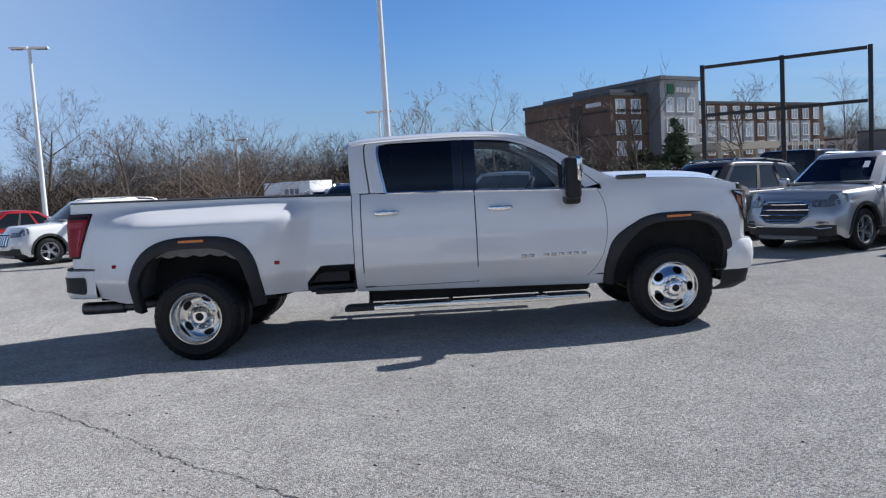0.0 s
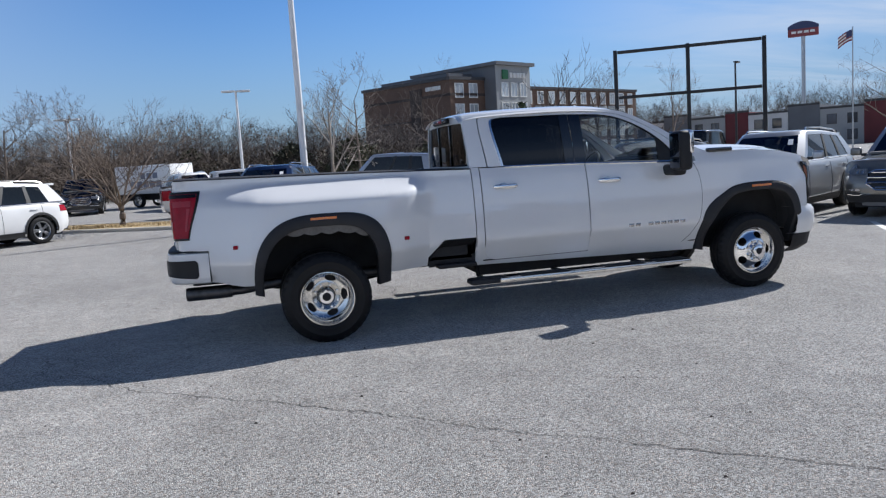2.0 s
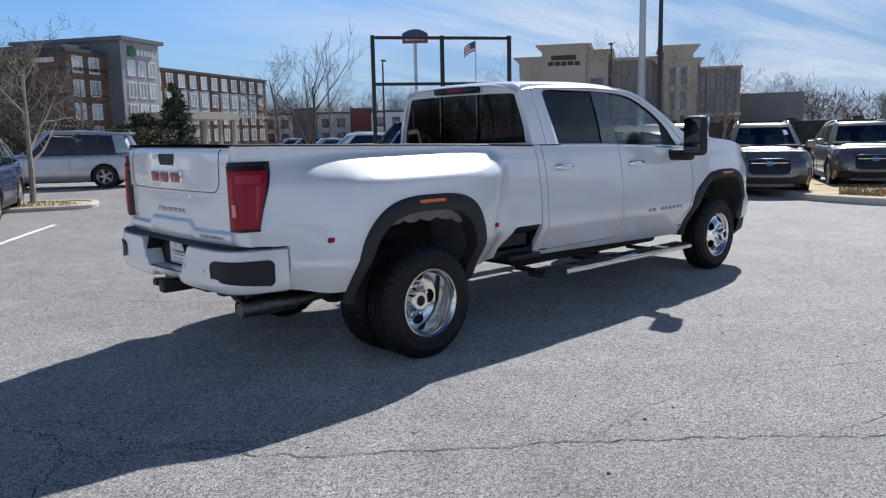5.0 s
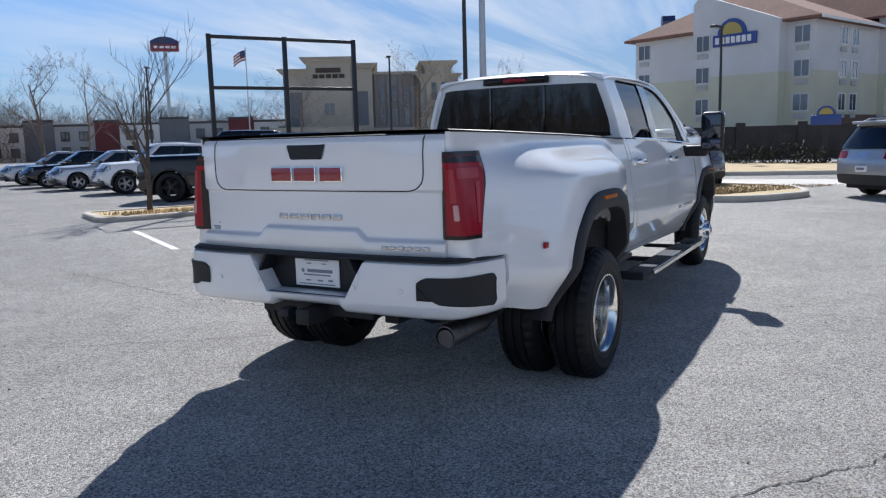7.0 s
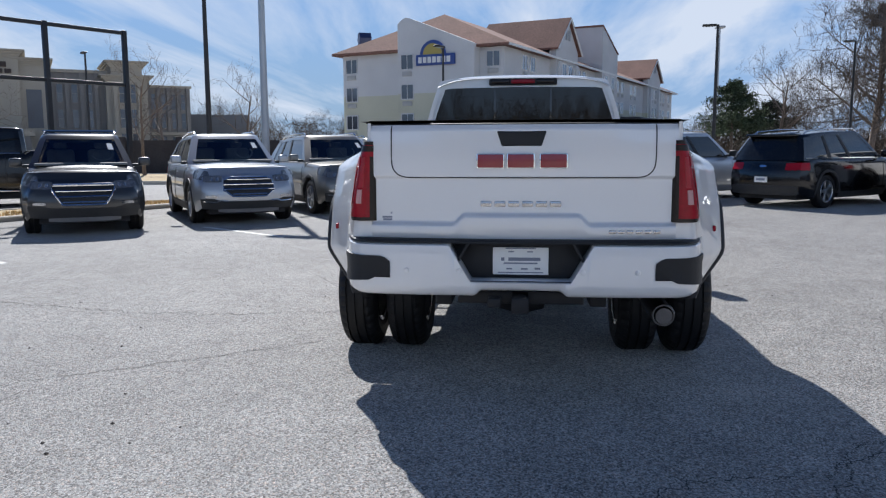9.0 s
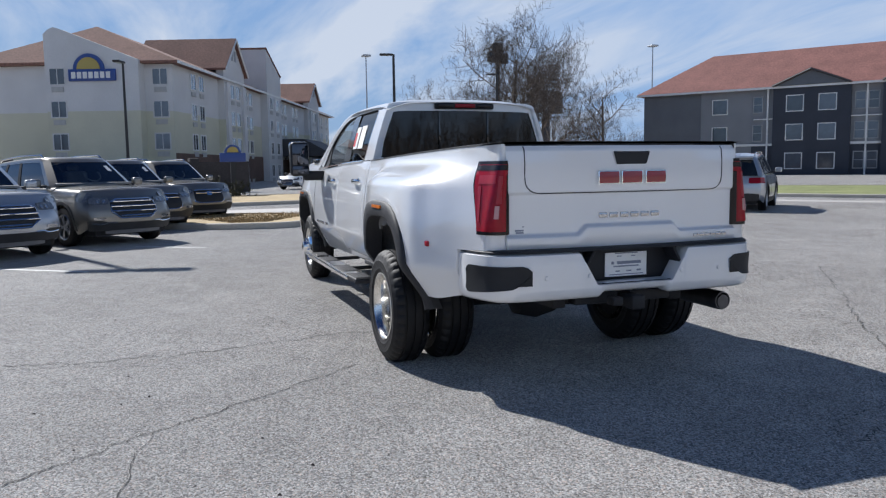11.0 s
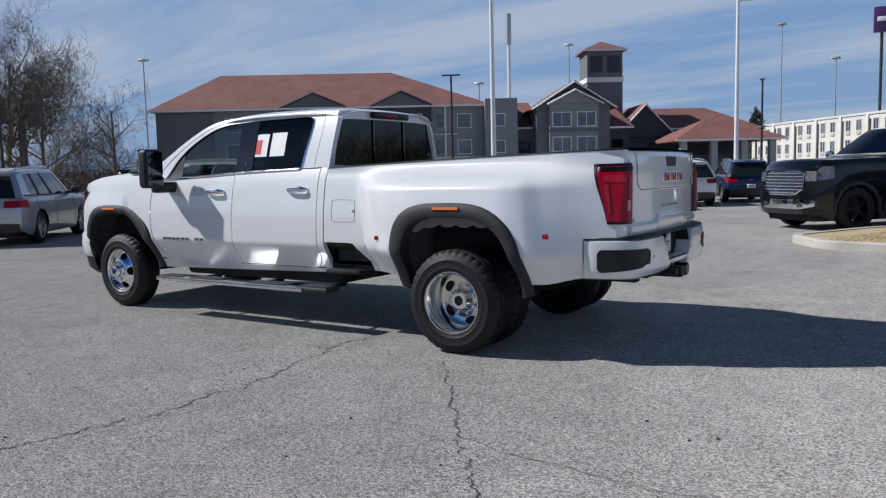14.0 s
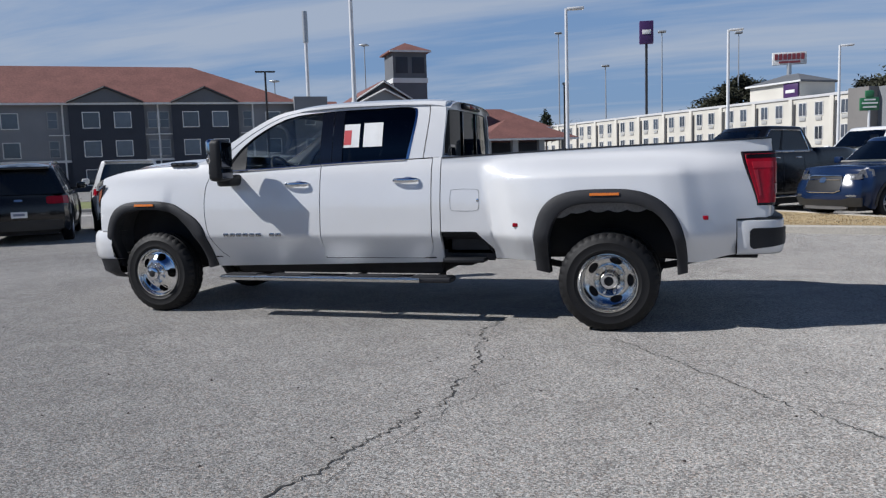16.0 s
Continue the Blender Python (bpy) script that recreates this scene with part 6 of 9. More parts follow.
parked_car("pickup_truck", "silver-white crew-cab pickup beyond the grass strip", P_PEARL, (-1.05, 21.9), 8, category="pickup truck", **dict(PICK, H=1.66, hood=1.10, beltz=1.12, r=0.37, L=5.7))
parked_car("parked_suv", "black crossover facing the grass strip in the next lot", P_BLACK, (-8.6, 32.4), -82, **MID)
parked_car("parked_car", "silver saloon in the next lot", P_SILVER, (-11.6, 33.4), -82, **SEDAN)
parked_car("parked_suv", "white crossover in the next lot", P_WHITE, (-3.3, 29.6), -70, **MID)
parked_car("parked_van", "grey van with a tall tail", P_GREY, (4.6, 22.6), 150, **dict(BIG, H=1.9, rails=False, clad=False))
# behind the sign frame
parked_car("pickup_truck", "black crew-cab pickup behind the steel sign frame", P_BLACK, (12.16, 13.15), 125, rims=M_RIMDARK, category="pickup truck", **PICK)
parked_car("parked_car", "silver saloon in the far row", P_SILVER, (15.5, 23.2), 152, **SEDAN)
parked_car("parked_suv", "white crossover in the far row", P_WHITE, (14.2, 19.0), 150, **MID)
parked_car("parked_car", "black saloon at the end of the far row", P_BLACK, (16.6, 26.6), 152, **SEDAN)
parked_car("parked_car", "silver saloon at the end of the far row", P_GREY, (17.9, 30.2), 152, **SEDAN)
# roadside far cars
parked_car("parked_car", "white saloon across the service road", P_WHITE, (47.5, -6.3), 142, **SEDAN)
parked_car("parked_suv", "dark crossover across the kerb island", P_TAN, (18.5, 2.6), -150, grille="bar", **MID)
parked_car("parked_suv", "dark suv by the hotel entrance", P_DGREY, (20.0, -44.0), -150, **SUV)
parked_car("parked_car", "white saloon by the hotel entrance", P_WHITE, (13.0, -44.0), -150, **SEDAN)

# box lorry in the next lot
lorry = thing("box_lorry", "white box lorry with dark lettering in the next lot", "lorry", "cars in the car park", (-4.75, 35.2, 0), -35)
part("cargo_box", boxed((-2.9, -0.9, 0.72), (0.75, 0.9, 2.2), 0.04), P_WHITE, lorry)
part("cab", boxed((0.8, -0.82, 0.42), (2.2, 0.82, 1.5), 0.15, 3), P_WHITE, lorry)
part("windscreen", boxed((1.95, -0.74, 0.98), (2.23, 0.74, 1.4), 0.06), M_CARGLASS, lorry)
part("chassis", boxed((-2.6, -0.45, 0.38), (2.2, 0.45, 0.75)), M_DARK, lorry)
for k in range(3):
    part("lettering_bar", boxed((-1.2 + 0.4 * k, -0.908, 1.5), (-0.9 + 0.4 * k, -0.898, 1.8)), M_PRINT, lorry)
for k in range(5):
    part("lettering_bar", boxed((-1.9 + 0.42 * k, -0.908, 1.05), (-1.56 + 0.42 * k, -0.898, 1.38)), M_PRINT, lorry)
for x in (-1.6, 1.5):
    for s in (1, -1):
        w_ = new("wheel")
        w_.parent = lorry
        w_.matrix_basis = pose(x, s * 0.72, 0.36, 0, 0, 0 if s > 0 else 180)
        put("tyre", shared(("tyre", 0.36), car_tyre(0.36), M_RUBBER), w_, Matrix())
        put("rim", shared(("rim", 0.36, M_RIM.name), car_rim(0.36), M_RIM), w_, Matrix())

# ---- buildings ----
M_BRICK = mat("brown_brick", (0.135, 0.085, 0.062), 0.85, var=0.15, vscale=0.6, fine=0.25, fscale=9, bump=0.3, bscale=20)
M_BRICKD = mat("dark_brick", (0.055, 0.042, 0.038), 0.85, var=0.15, vscale=0.6, fine=0.2, fscale=9)
M_STUCCOG = mat("grey_stucco", (0.335, 0.35, 0.36), 0.85, var=0.07, vscale=0.5, fine=0.05, fscale=15)
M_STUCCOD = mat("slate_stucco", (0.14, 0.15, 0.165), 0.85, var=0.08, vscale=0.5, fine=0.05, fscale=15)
M_NAVYW = mat("navy_siding", (0.045, 0.052, 0.068), 0.8, var=0.08, vscale=0.5, fine=0.06, fscale=15)
M_STUCCOM = mat("mid_grey_siding", (0.235, 0.245, 0.26), 0.85, var=0.07, vscale=0.5, fine=0.05, fscale=15)
M_BEIGE = mat("beige_stucco", (0.38, 0.345, 0.285), 0.85, var=0.07, vscale=0.4, fine=0.05, fscale=15)
M_TAUPE = mat("taupe_stucco", (0.21, 0.20, 0.19), 0.85, var=0.07, vscale=0.4, fine=0.05, fscale=15)
M_YELLOW = mat("pale_yellow_stucco", (0.55, 0.54, 0.42), 0.85, var=0.06, vscale=0.4, fine=0.04, fscale=15)
M_OFFW = mat("white_stucco", (0.60, 0.60, 0.60), 0.85, var=0.06, vscale=0.4, fine=0.04, fscale=15)
M_CREAM = mat("cream_stucco", (0.64, 0.61, 0.54), 0.85, var=0.06, vscale=0.4, fine=0.04, fscale=15)
M_TILE = mat("terracotta_tile", (0.215, 0.095, 0.08), 0.9, var=0.14, vscale=0.5, fine=0.2, fscale=6, bump=0.4, bscale=8)
M_TILEBR = mat("brown_shingle", (0.20, 0.105, 0.08), 0.95, var=0.12, vscale=0.5, fine=0.2, fscale=6)
M_TRIMW = mat("white_trim", (0.75, 0.75, 0.73), 0.6, var=0.05, vscale=2)
M_TRIMD = mat("dark_trim", (0.05, 0.05, 0.055), 0.6, var=0.1, vscale=2)
M_PANE = mat("window_pane", (0.05, 0.06, 0.075), 0.05, var=0.3, vscale=0.8, coat=1.0, island=0.35)
M_PANEL = mat("light_pane", (0.34, 0.37, 0.39), 0.12, var=0.25, vscale=0.8, coat=1.0, island=0.3)
M_UNIT = mat("air_unit", (0.42, 0.42, 0.41), 0.7, var=0.1, vscale=3)


def window_at(parent, x, y, z, w, h, turn=0.0, frame_mat=None, pane=None, bars=1, unit=False, rail=0):
    """A window on a wall that faces -y (turned about z), centred on x, with its sill at z."""
    fm, pm = frame_mat or M_TRIMW, pane or M_PANE
    fw = 0.09

    def mk_frame():
        bm = bmesh.new()
        for lo, hi in (((-w / 2 - fw, -0.06, 0 - fw), (-w / 2, 0.02, h + fw)), ((w / 2, -0.06, -fw), (w / 2 + fw, 0.02, h + fw)), ((-w / 2, -0.06, h), (w / 2, 0.02, h + fw)), ((-w / 2, -0.07, -fw), (w / 2, 0.02, 0))):
            box(bm, lo, hi)
        for k in range(bars):
            xx = -w / 2 + w * (k + 1) / (bars + 1)
            box(bm, (xx - 0.03, -0.045, 0), (xx + 0.03, 0.01, h))
        for k in range(rail):
            zz = h * (k + 1) / (rail + 1)
            box(bm, (-w / 2, -0.045, zz - 0.03), (w / 2, 0.01, zz + 0.03))
        return bm
    m = pose(x, y, z, 0, 0, turn)
    win = put("window", shared(("wf", w, h, bars, rail, fm.name), mk_frame, fm), parent, m)
    put("pane", shared(("wp", w, h, pm.name), lambda: boxed((-w / 2, -0.02, 0), (w / 2, -0.012, h)), pm), win, Matrix())
    if unit:
        put("air_unit", shared(("wu", w), lambda: boxed((-w * 0.42, -0.10, -0.62), (w * 0.42, 0.0, -0.22), 0.02), M_UNIT), win, Matrix())
    return win


def block(parent, name, x0, x1, y0, y1, z0, z1, m, turn=None):
    return part(name, boxed((x0, y0, z0), (x1, y1, z1)), m, parent)


def hip_roof(parent, x0, x1, y0, y1, z0, z1, m, over=0.6, hip0=None, hip1=None, name="roof"):
    """A hipped roof with a thick eave; hip: how far the ridge's ends stand in."""
    x0, x1, y0, y1 = x0 - over, x1 + over, y0 - over, y1 + over
    h = (y1 - y0) / 2
    a, b = h if hip0 is None else hip0, h if hip1 is None else hip1
    yc = (y0 + y1) / 2
    bm = bmesh.new()
    lowv = [bm.verts.new(p) for p in ((x0, y0, z0 - 0.2), (x1, y0, z0 - 0.2), (x1, y1, z0 - 0.2), (x0, y1, z0 - 0.2))]
    v = [bm.verts.new(p) for p in ((x0, y0, z0), (x1, y0, z0), (x1, y1, z0), (x0, y1, z0))]
    r = [bm.verts.new((x0 + a, yc, z1)), bm.verts.new((x1 - b, yc, z1))]
    bm.faces.new((v[0], v[1], r[1], r[0]))
    bm.faces.new((v[2], v[3], r[0], r[1]))
    bm.faces.new((v[1], v[2], r[1]))
    bm.faces.new((v[3], v[0], r[0]))
    for i in range(4):
        j = (i + 1) % 4
        bm.faces.new((lowv[i], lowv[j], v[j], v[i]))
    bm.faces.new(lowv)
    ro = part(name, bm, m, parent, smooth=5)
    part("eave_trim", (lambda b_: (box(b_, (x0 - 0.03, y0 - 0.06, z0 - 0.24), (x1 + 0.03, y0 - 0.005, z0 - 0.02)), b_)[1])(bmesh.new()), M_TRIMW, ro)
    return ro


def gable(parent, x0, x1, y0, y1, z0, zp, wall, roofm, over=0.35, name="gable", trim=None):
    """A gable wall with its own little saddle roof running back along y."""
    xc = (x0 + x1) / 2
    bm = bmesh.new()
    f = [bm.verts.new(p) for p in ((x0, y0, z0), (x1, y0, z0), (xc, y0, zp))]
    g = [bm.verts.new(p) for p in ((x0, y1, z0), (x1, y1, z0), (xc, y1, zp))]
    bm.faces.new(f), bm.faces.new(g)
    for i in range(3):
        bm.faces.new((f[i], f[(i + 1) % 3], g[(i + 1) % 3], g[i]))
    gw = part(name, bm, wall, parent, smooth=5)
    sl = (zp - z0) / (xc - x0)
    for s in (1, -1):
        bm = bmesh.new()
        xe = xc + s * (xc - x0 + over)
        rows = []
        for t in (0.05, 0.25):
            rows.append([(xc, y0 - over, zp + t), (xc, y1, zp + t), (xe, y1, z0 - sl * over + t), (xe, y0 - over, z0 - sl * over + t)])
        a = [bm.verts.new(p) for p in rows[0]]
        b = [bm.verts.new(p) for p in rows[1]]
        bm.faces.new(a), bm.faces.new(b)
        for i in range(4):
            bm.faces.new((a[i], a[(i + 1) % 4], b[(i + 1) % 4], b[i]))
        part("gable_roof", bm, roofm, gw, smooth=5)
        bm = bmesh.new()
        tube(bm, [(xc, y0 - over - 0.02, zp + 0.10), (xe, y0 - over - 0.02, z0 - sl * over + 0.10)], 0.10, 4)
        part("barge_board", bm, trim or M_TRIMW, gw)
    return gw


# brick hotel behind the car park (its side walls shaded, its front towards the sun)
ha = thing("brick_hotel", "brown brick hotel with a tall grey entrance tower", "building", at=(22.0, 78.0, 0), turn=31.4)
block(ha, "wall", 0, 9.0, 0, 15.3, 0, 10.4, M_BRICK)
block(ha, "wall_band", -0.06, 9.0, -0.06, 15.4, 8.6, 8.9, M_BRICKD)
block(ha, "wall_band", -0.05, 9.0, -0.05, 15.4, 6.0, 6.2, M_BRICKD)
block(ha, "parapet", -0.15, 9.1, -0.15, 15.5, 10.4, 10.75, M_TRIMD)
block(ha, "dark_bay", -0.10, 0.1, 4.6, 6.6, 0, 9.8, M_BRICKD)
block(ha, "penthouse", 2.0, 8.0, 2.0, 14.0, 10.7, 11.4, M_STUCCOD)
tw_ = block(ha, "tower", 6.0, 12.4, -1.8, 12.0, 0, 12.0, M_STUCCOG)
# thin slab that makes the tower's -x side darker than its front
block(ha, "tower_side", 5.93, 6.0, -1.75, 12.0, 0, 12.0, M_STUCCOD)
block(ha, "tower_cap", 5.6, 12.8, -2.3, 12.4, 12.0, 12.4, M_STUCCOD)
block(ha, "wall", 12.4, 40.0, 0, 14, 0, 9.6, M_BRICK)
block(ha, "wall_band", 12.4, 40.05, -0.08, 14, 4.2, 4.6, M_BEIGE)
block(ha, "parapet", 12.4, 40.15, -0.15, 14.1, 9.6, 9.9, M_TRIMD)
block(ha, "canopy", 7.0, 17.0, -9.0, -1.5, 3.6, 4.4, M_BEIGE)
for k in range(4):
    part("canopy_post", boxed((7.3 + 3.0 * k, -8.7, 0), (7.7 + 3.0 * k, -8.3, 3.6)), M_BEIGE, ha)
for f in range(4):
    for k in range(2):
        window_at(ha, 1.5 + 2.4 * k, 0, 1.4 + 2.35 * f, 1.3, 1.5, pane=M_PANEL)
    for k in range(3):
        window_at(ha, 7.5 + 1.75 * k, -1.8, 1.4 + 2.35 * f, 1.1, 1.5, pane=M_PANEL)
    for k in range(11):
        window_at(ha, 14.2 + 2.4 * k, -0.05, 1.2 + 2.2 * f, 1.1, 1.45, pane=M_PANEL)
for k in range(10):
    if k % 5 != 4:
        block(ha, "grey_panel", 15.55 + 2.4 * k, 17.65 + 2.4 * k, -0.05, 0, 4.6, 7.5, M_STUCCOG)
M_SIGNG = mat("green_sign", (0.03, 0.16, 0.07), 0.5)
sg = part("sign", boxed((7.0, -2.0, 10.4), (8.1, -1.85, 11.5), 0.1), M_SIGNG, ha)
for k in range(5):
    part("sign_bar", boxed((8.4 + 0.62 * k, -1.95, 10.6), (8.9 + 0.62 * k, -1.84, 11.2), 0.03), M_TRIMW, sg)
for k in range(5):
    part("sign_bar", boxed((-0.16, 3.4 - 0.5 * k, 9.4), (-0.05, 3.8 - 0.5 * k, 9.85)), M_TRIMW, sg)

# beige hotel with two corniced towers
hb = thing("beige_hotel", "beige stucco hotel with corniced towers", "building", at=(75.3, 65.5, 0), turn=-56.2)
def cornice(parent, x0, x1, y0, y1, z):
    """A flared cornice in four steps."""
    for k, (o, h0, h1) in enumerate(((0.12, 0.0, 0.2), (0.28, 0.2, 0.42), (0.5, 0.42, 0.66), (0.75, 0.66, 0.85))):
        block(parent, "cornice", x0 - o, x1 + o, y0 - o, y1 + o, z + h0, z + h1, M_BEIGE)


block(hb, "wall", 0, 23, 0, 16, 0, 10.4, M_TAUPE)
block(hb, "parapet", 11.6, 18.2, -0.25, 16.2, 10.4, 10.75, M_BEIGE)
block(hb, "wall", 22.4, 28, 1.0, 16, 0, 9.0, M_TAUPE)
block(hb, "parapet", 22.4, 28.2, 0.8, 16.2, 9.0, 9.3, M_BEIGE)
for x0, x1, y0, zt in ((3.2, 8.8, -1.8, 11.7), (18.5, 22.0, -1.6, 11.0), (0.2, 3.2, -1.2, 10.3), (8.8, 11.6, -1.2, 10.9)):
    block(hb, "tower", x0, x1, y0, 8, 0, zt, M_BEIGE)
    cornice(hb, x0, x1, y0, 8, zt)
block(hb, "tower_shoulder", 17.9, 22.6, -1.2, 7, 0, 9.4, M_BEIGE)
cornice(hb, 17.9, 22.6, -1.2, 7, 9.4)
block(hb, "ledge", 11.6, 18.4, -0.4, 0, 3.1, 3.45, M_BEIGE)
block(hb, "ledge", 22.4, 28.1, 0.6, 1.0, 3.1, 3.45, M_BEIGE)
block(hb, "porch", -1.0, 10.0, -7.0, -1.8, 2.8, 3.6, M_BEIGE)
for x in (-0.6, 4.0, 9.0):
    block(hb, "porch_post", x, x + 0.6, -6.8, -6.2, 0, 2.8, M_TAUPE)
for x in (12.1, 13.7, 15.3, 16.9):
    block(hb, "pilaster", x - 0.22, x + 0.22, -0.28, 0, 3.45, 10.4, M_TAUPE)
for x in (22.9, 24.1, 25.3, 26.5, 27.7):
    block(hb, "pilaster", x - 0.2, x + 0.2, 0.76, 1.0, 3.45, 9.0, M_TAUPE)
for x in (18.9, 20.25, 21.6):
    block(hb, "pilaster", x - 0.25, x + 0.25, -1.9, -1.6, 3.2, 9.4, M_BEIGE)
for z in (1.0, 3.9, 6.9):
    for x in (12.9, 14.5, 16.1):
        window_at(hb, x, 0, z, 0.6, 2.1, frame_mat=M_TAUPE, bars=0, rail=1)
    for x in (23.5, 24.7, 25.9, 27.1):
        window_at(hb, x, 1.0, z if z < 6 else 6.3, 0.5, 1.9, frame_mat=M_TAUPE, bars=0, rail=1)
    for x in (19.6, 20.9):
        window_at(hb, x, -1.6, z, 0.55, 2.2, frame_mat=M_BEIGE, bars=0, rail=1)
window_at(hb, 6.0, -1.8, 5.2, 1.3, 1.5, frame_mat=M_BEIGE)
# dark slabs proud of the wall, their colour standing in for deep recesses
for x in (1.7, 10.2):
    block(hb, "tall_recess", x - 0.8, x + 0.8, -1.26, -1.2, 3.8, 8.2, M_STUCCOD)
sg = part("sign", boxed((4.4, -1.95, 10.6), (7.6, -1.8, 11.2), 0.05), M_BRICKD, hb)
for k in range(5):
    part("sign_bar", boxed((4.0 + 0.85 * k, -2.0, 9.9), (4.65 + 0.85 * k, -1.8, 10.4), 0.05), M_BRICKD, sg)

def half_disc(bm, r, x0, x1, yc, z0):
    """An upright half disc that faces -x."""
    pts = [(yc + r * math.cos(a), z0 + r * math.sin(a)) for a in steps(0, math.pi, 20)]
    a_, b_ = [bm.verts.new((x0, y, z)) for y, z in pts], [bm.verts.new((x1, y, z)) for y, z in pts]
    bm.faces.new(a_), bm.faces.new(b_)
    for i in range(len(pts)):
        j = (i + 1) % len(pts)
        bm.faces.new((a_[i], a_[j], b_[j], b_[i]))


# pale yellow and white hotel ahead of the pickup
di = thing("yellow_hotel", "white and pale yellow hotel with a hipped brown roof", "building", at=(60.6, 1.1, 0), turn=-21.7)
block(di, "wall", 0, 69, 0.6, 16.9, 0, 6.1, M_YELLOW)
block(di, "upper_wall", 0.0, 69, 0.6, 16.9, 6.1, 9.85, M_OFFW)
block(di, "front_bay", -1.1, 0, 2.85, 10.3, 0, 6.1, M_YELLOW)
block(di, "front_bay", -1.1, 0.2, 2.85, 10.3, 6.1, 9.9, M_OFFW)
hip_roof(di, 0, 69, 0.6, 16.9, 10.0, 13.7, M_TILEBR, 0.75, 5.6, 6.0)


def prism(parent, name, pts, axis, a, b, m):
    """An outline pushed out along x (axis 0) or y (axis 1) from a to b."""
    bm = bmesh.new()
    at_ = (lambda q, p: (q, p[0], p[1])) if axis == 0 else (lambda q, p: (p[0], q, p[1]))
    u = [bm.verts.new(at_(a, p)) for p in pts]
    w = [bm.verts.new(at_(b, p)) for p in pts]
    bm.faces.new(u), bm.faces.new(w)
    for k in range(len(pts)):
        n = (k + 1) % len(pts)
        bm.faces.new((u[k], u[n], w[n], w[k]))
    return part(name, bm, m, parent, smooth=5)


# the bay's lopsided parapet towards the lot, and the shed-roofed stair block
prism(di, "bay_parapet", [(2.85, 9.9), (10.3, 9.9), (10.3, 12.1), (9.9, 12.45), (9.5, 12.62), (9.0, 12.5), (2.85, 10.05)], 0, -1.1, -0.25, M_OFFW)
prism(di, "stair_block", [(26.2, 0), (32.6, 0), (32.6, 12.3), (31.5, 12.7), (26.2, 14.8)], 1, -0.2, 8.0, M_OFFW)
prism(di, "stair_coping", [(32.7, 12.3), (32.7, 12.45), (31.5, 12.87), (26.1, 14.97), (26.1, 14.8)], 1, -0.3, 8.1, M_TILEBR)
for g0, g1, zp in ((11.2, 17.9, 13.85), (49.5, 57.4, 13.6)):
    block(di, "bay", g0, g1, 0.0, 0.6, 0, 6.1, M_YELLOW)
    block(di, "bay", g0, g1, 0.0, 0.7, 6.1, 10.9, M_OFFW)
    gable(di, g0, g1, 0.0, 8.6, 10.9, zp, M_OFFW, M_TILEBR)
    gc = (g0 + g1) / 2
    for dx in (-0.45, 0.45):
        part("gable_vent", boxed((gc + dx - 0.28, -0.05, 11.9), (gc + dx + 0.28, 0.02, 12.9), 0.02), M_STUCCOG, di)
    for dx in (-2.6, 2.6):
        block(di, "pier", gc + dx - 0.5, gc + dx + 0.5, -0.25, 0.0, 0, 9.6, M_OFFW)
for f in range(4):
    z = 0.55 + 2.56 * f
    for x in (4.6, 6.6, 13.6, 15.5, 20.2, 22.0, 27.8, 30.6, 36.0, 38.0, 42.6, 44.6, 52.4, 54.4, 60.5, 62.6, 66.6):
        yo = 0.0 if 11.2 < x < 17.9 or 49.5 < x < 57.4 else (-0.2 if 26 < x < 33 else 0.6)
        window_at(di, x, yo, z, 1.15, 1.25, unit=True, frame_mat=M_TRIMW, bars=1)
    for y, xo in ((1.6, 0.0), (9.35, -1.1), (15.95, 0.0)):
        window_at(di, xo, y, z, 1.15, 1.2, -90, unit=True, frame_mat=M_OFFW)
block(di, "brick_floor", 0.0, 69, 0.52, 0.6, 0, 2.75, M_BRICK)
M_BLUES = mat("blue_sign", (0.03, 0.07, 0.26), 0.45)
M_SUNY = mat("yellow_sign", (0.42, 0.33, 0.09), 0.5)
sg = part("sign", boxed((-1.35, 4.6, 8.42), (-1.12, 8.35, 9.34), 0.05), M_BLUES, di, "blue sign with a yellow half disc")
bm = bmesh.new()
half_disc(bm, 1.25, -1.22, -1.10, 6.75, 9.3)
part("sign_disc", bm, M_BLUES, sg)
bm = bmesh.new()
half_disc(bm, 0.92, -1.30, -1.2, 6.75, 9.34)
part("sign_sun", bm, M_SUNY, sg)
for k in range(7):
    part("sign_bar", boxed((-1.40, 7.75 - 0.46 * k, 8.62), (-1.33, 8.08 - 0.46 * k, 9.12)), M_TRIMW, sg)
prism(di, "porch_roof", [(-6.0, 2.9), (-6.0, 3.15), (-2.7, 5.0), (0.6, 5.0), (0.6, 2.9)], 0, 33.5, 44.5, M_TRIMD)
prism(di, "porch_gable", [(-5.6, 2.7), (-2.7, 4.7), (0.6, 4.7), (0.6, 2.7)], 0, 44.5, 44.8, M_OFFW)
block(di, "porch_fascia", 33.4, 44.6, -6.1, -6.0, 2.5, 3.1, M_OFFW)
for x in (34.0, 43.6):
    block(di, "porch_post", x, x + 0.6, -5.9, -5.3, 0, 2.9, M_BRICK)

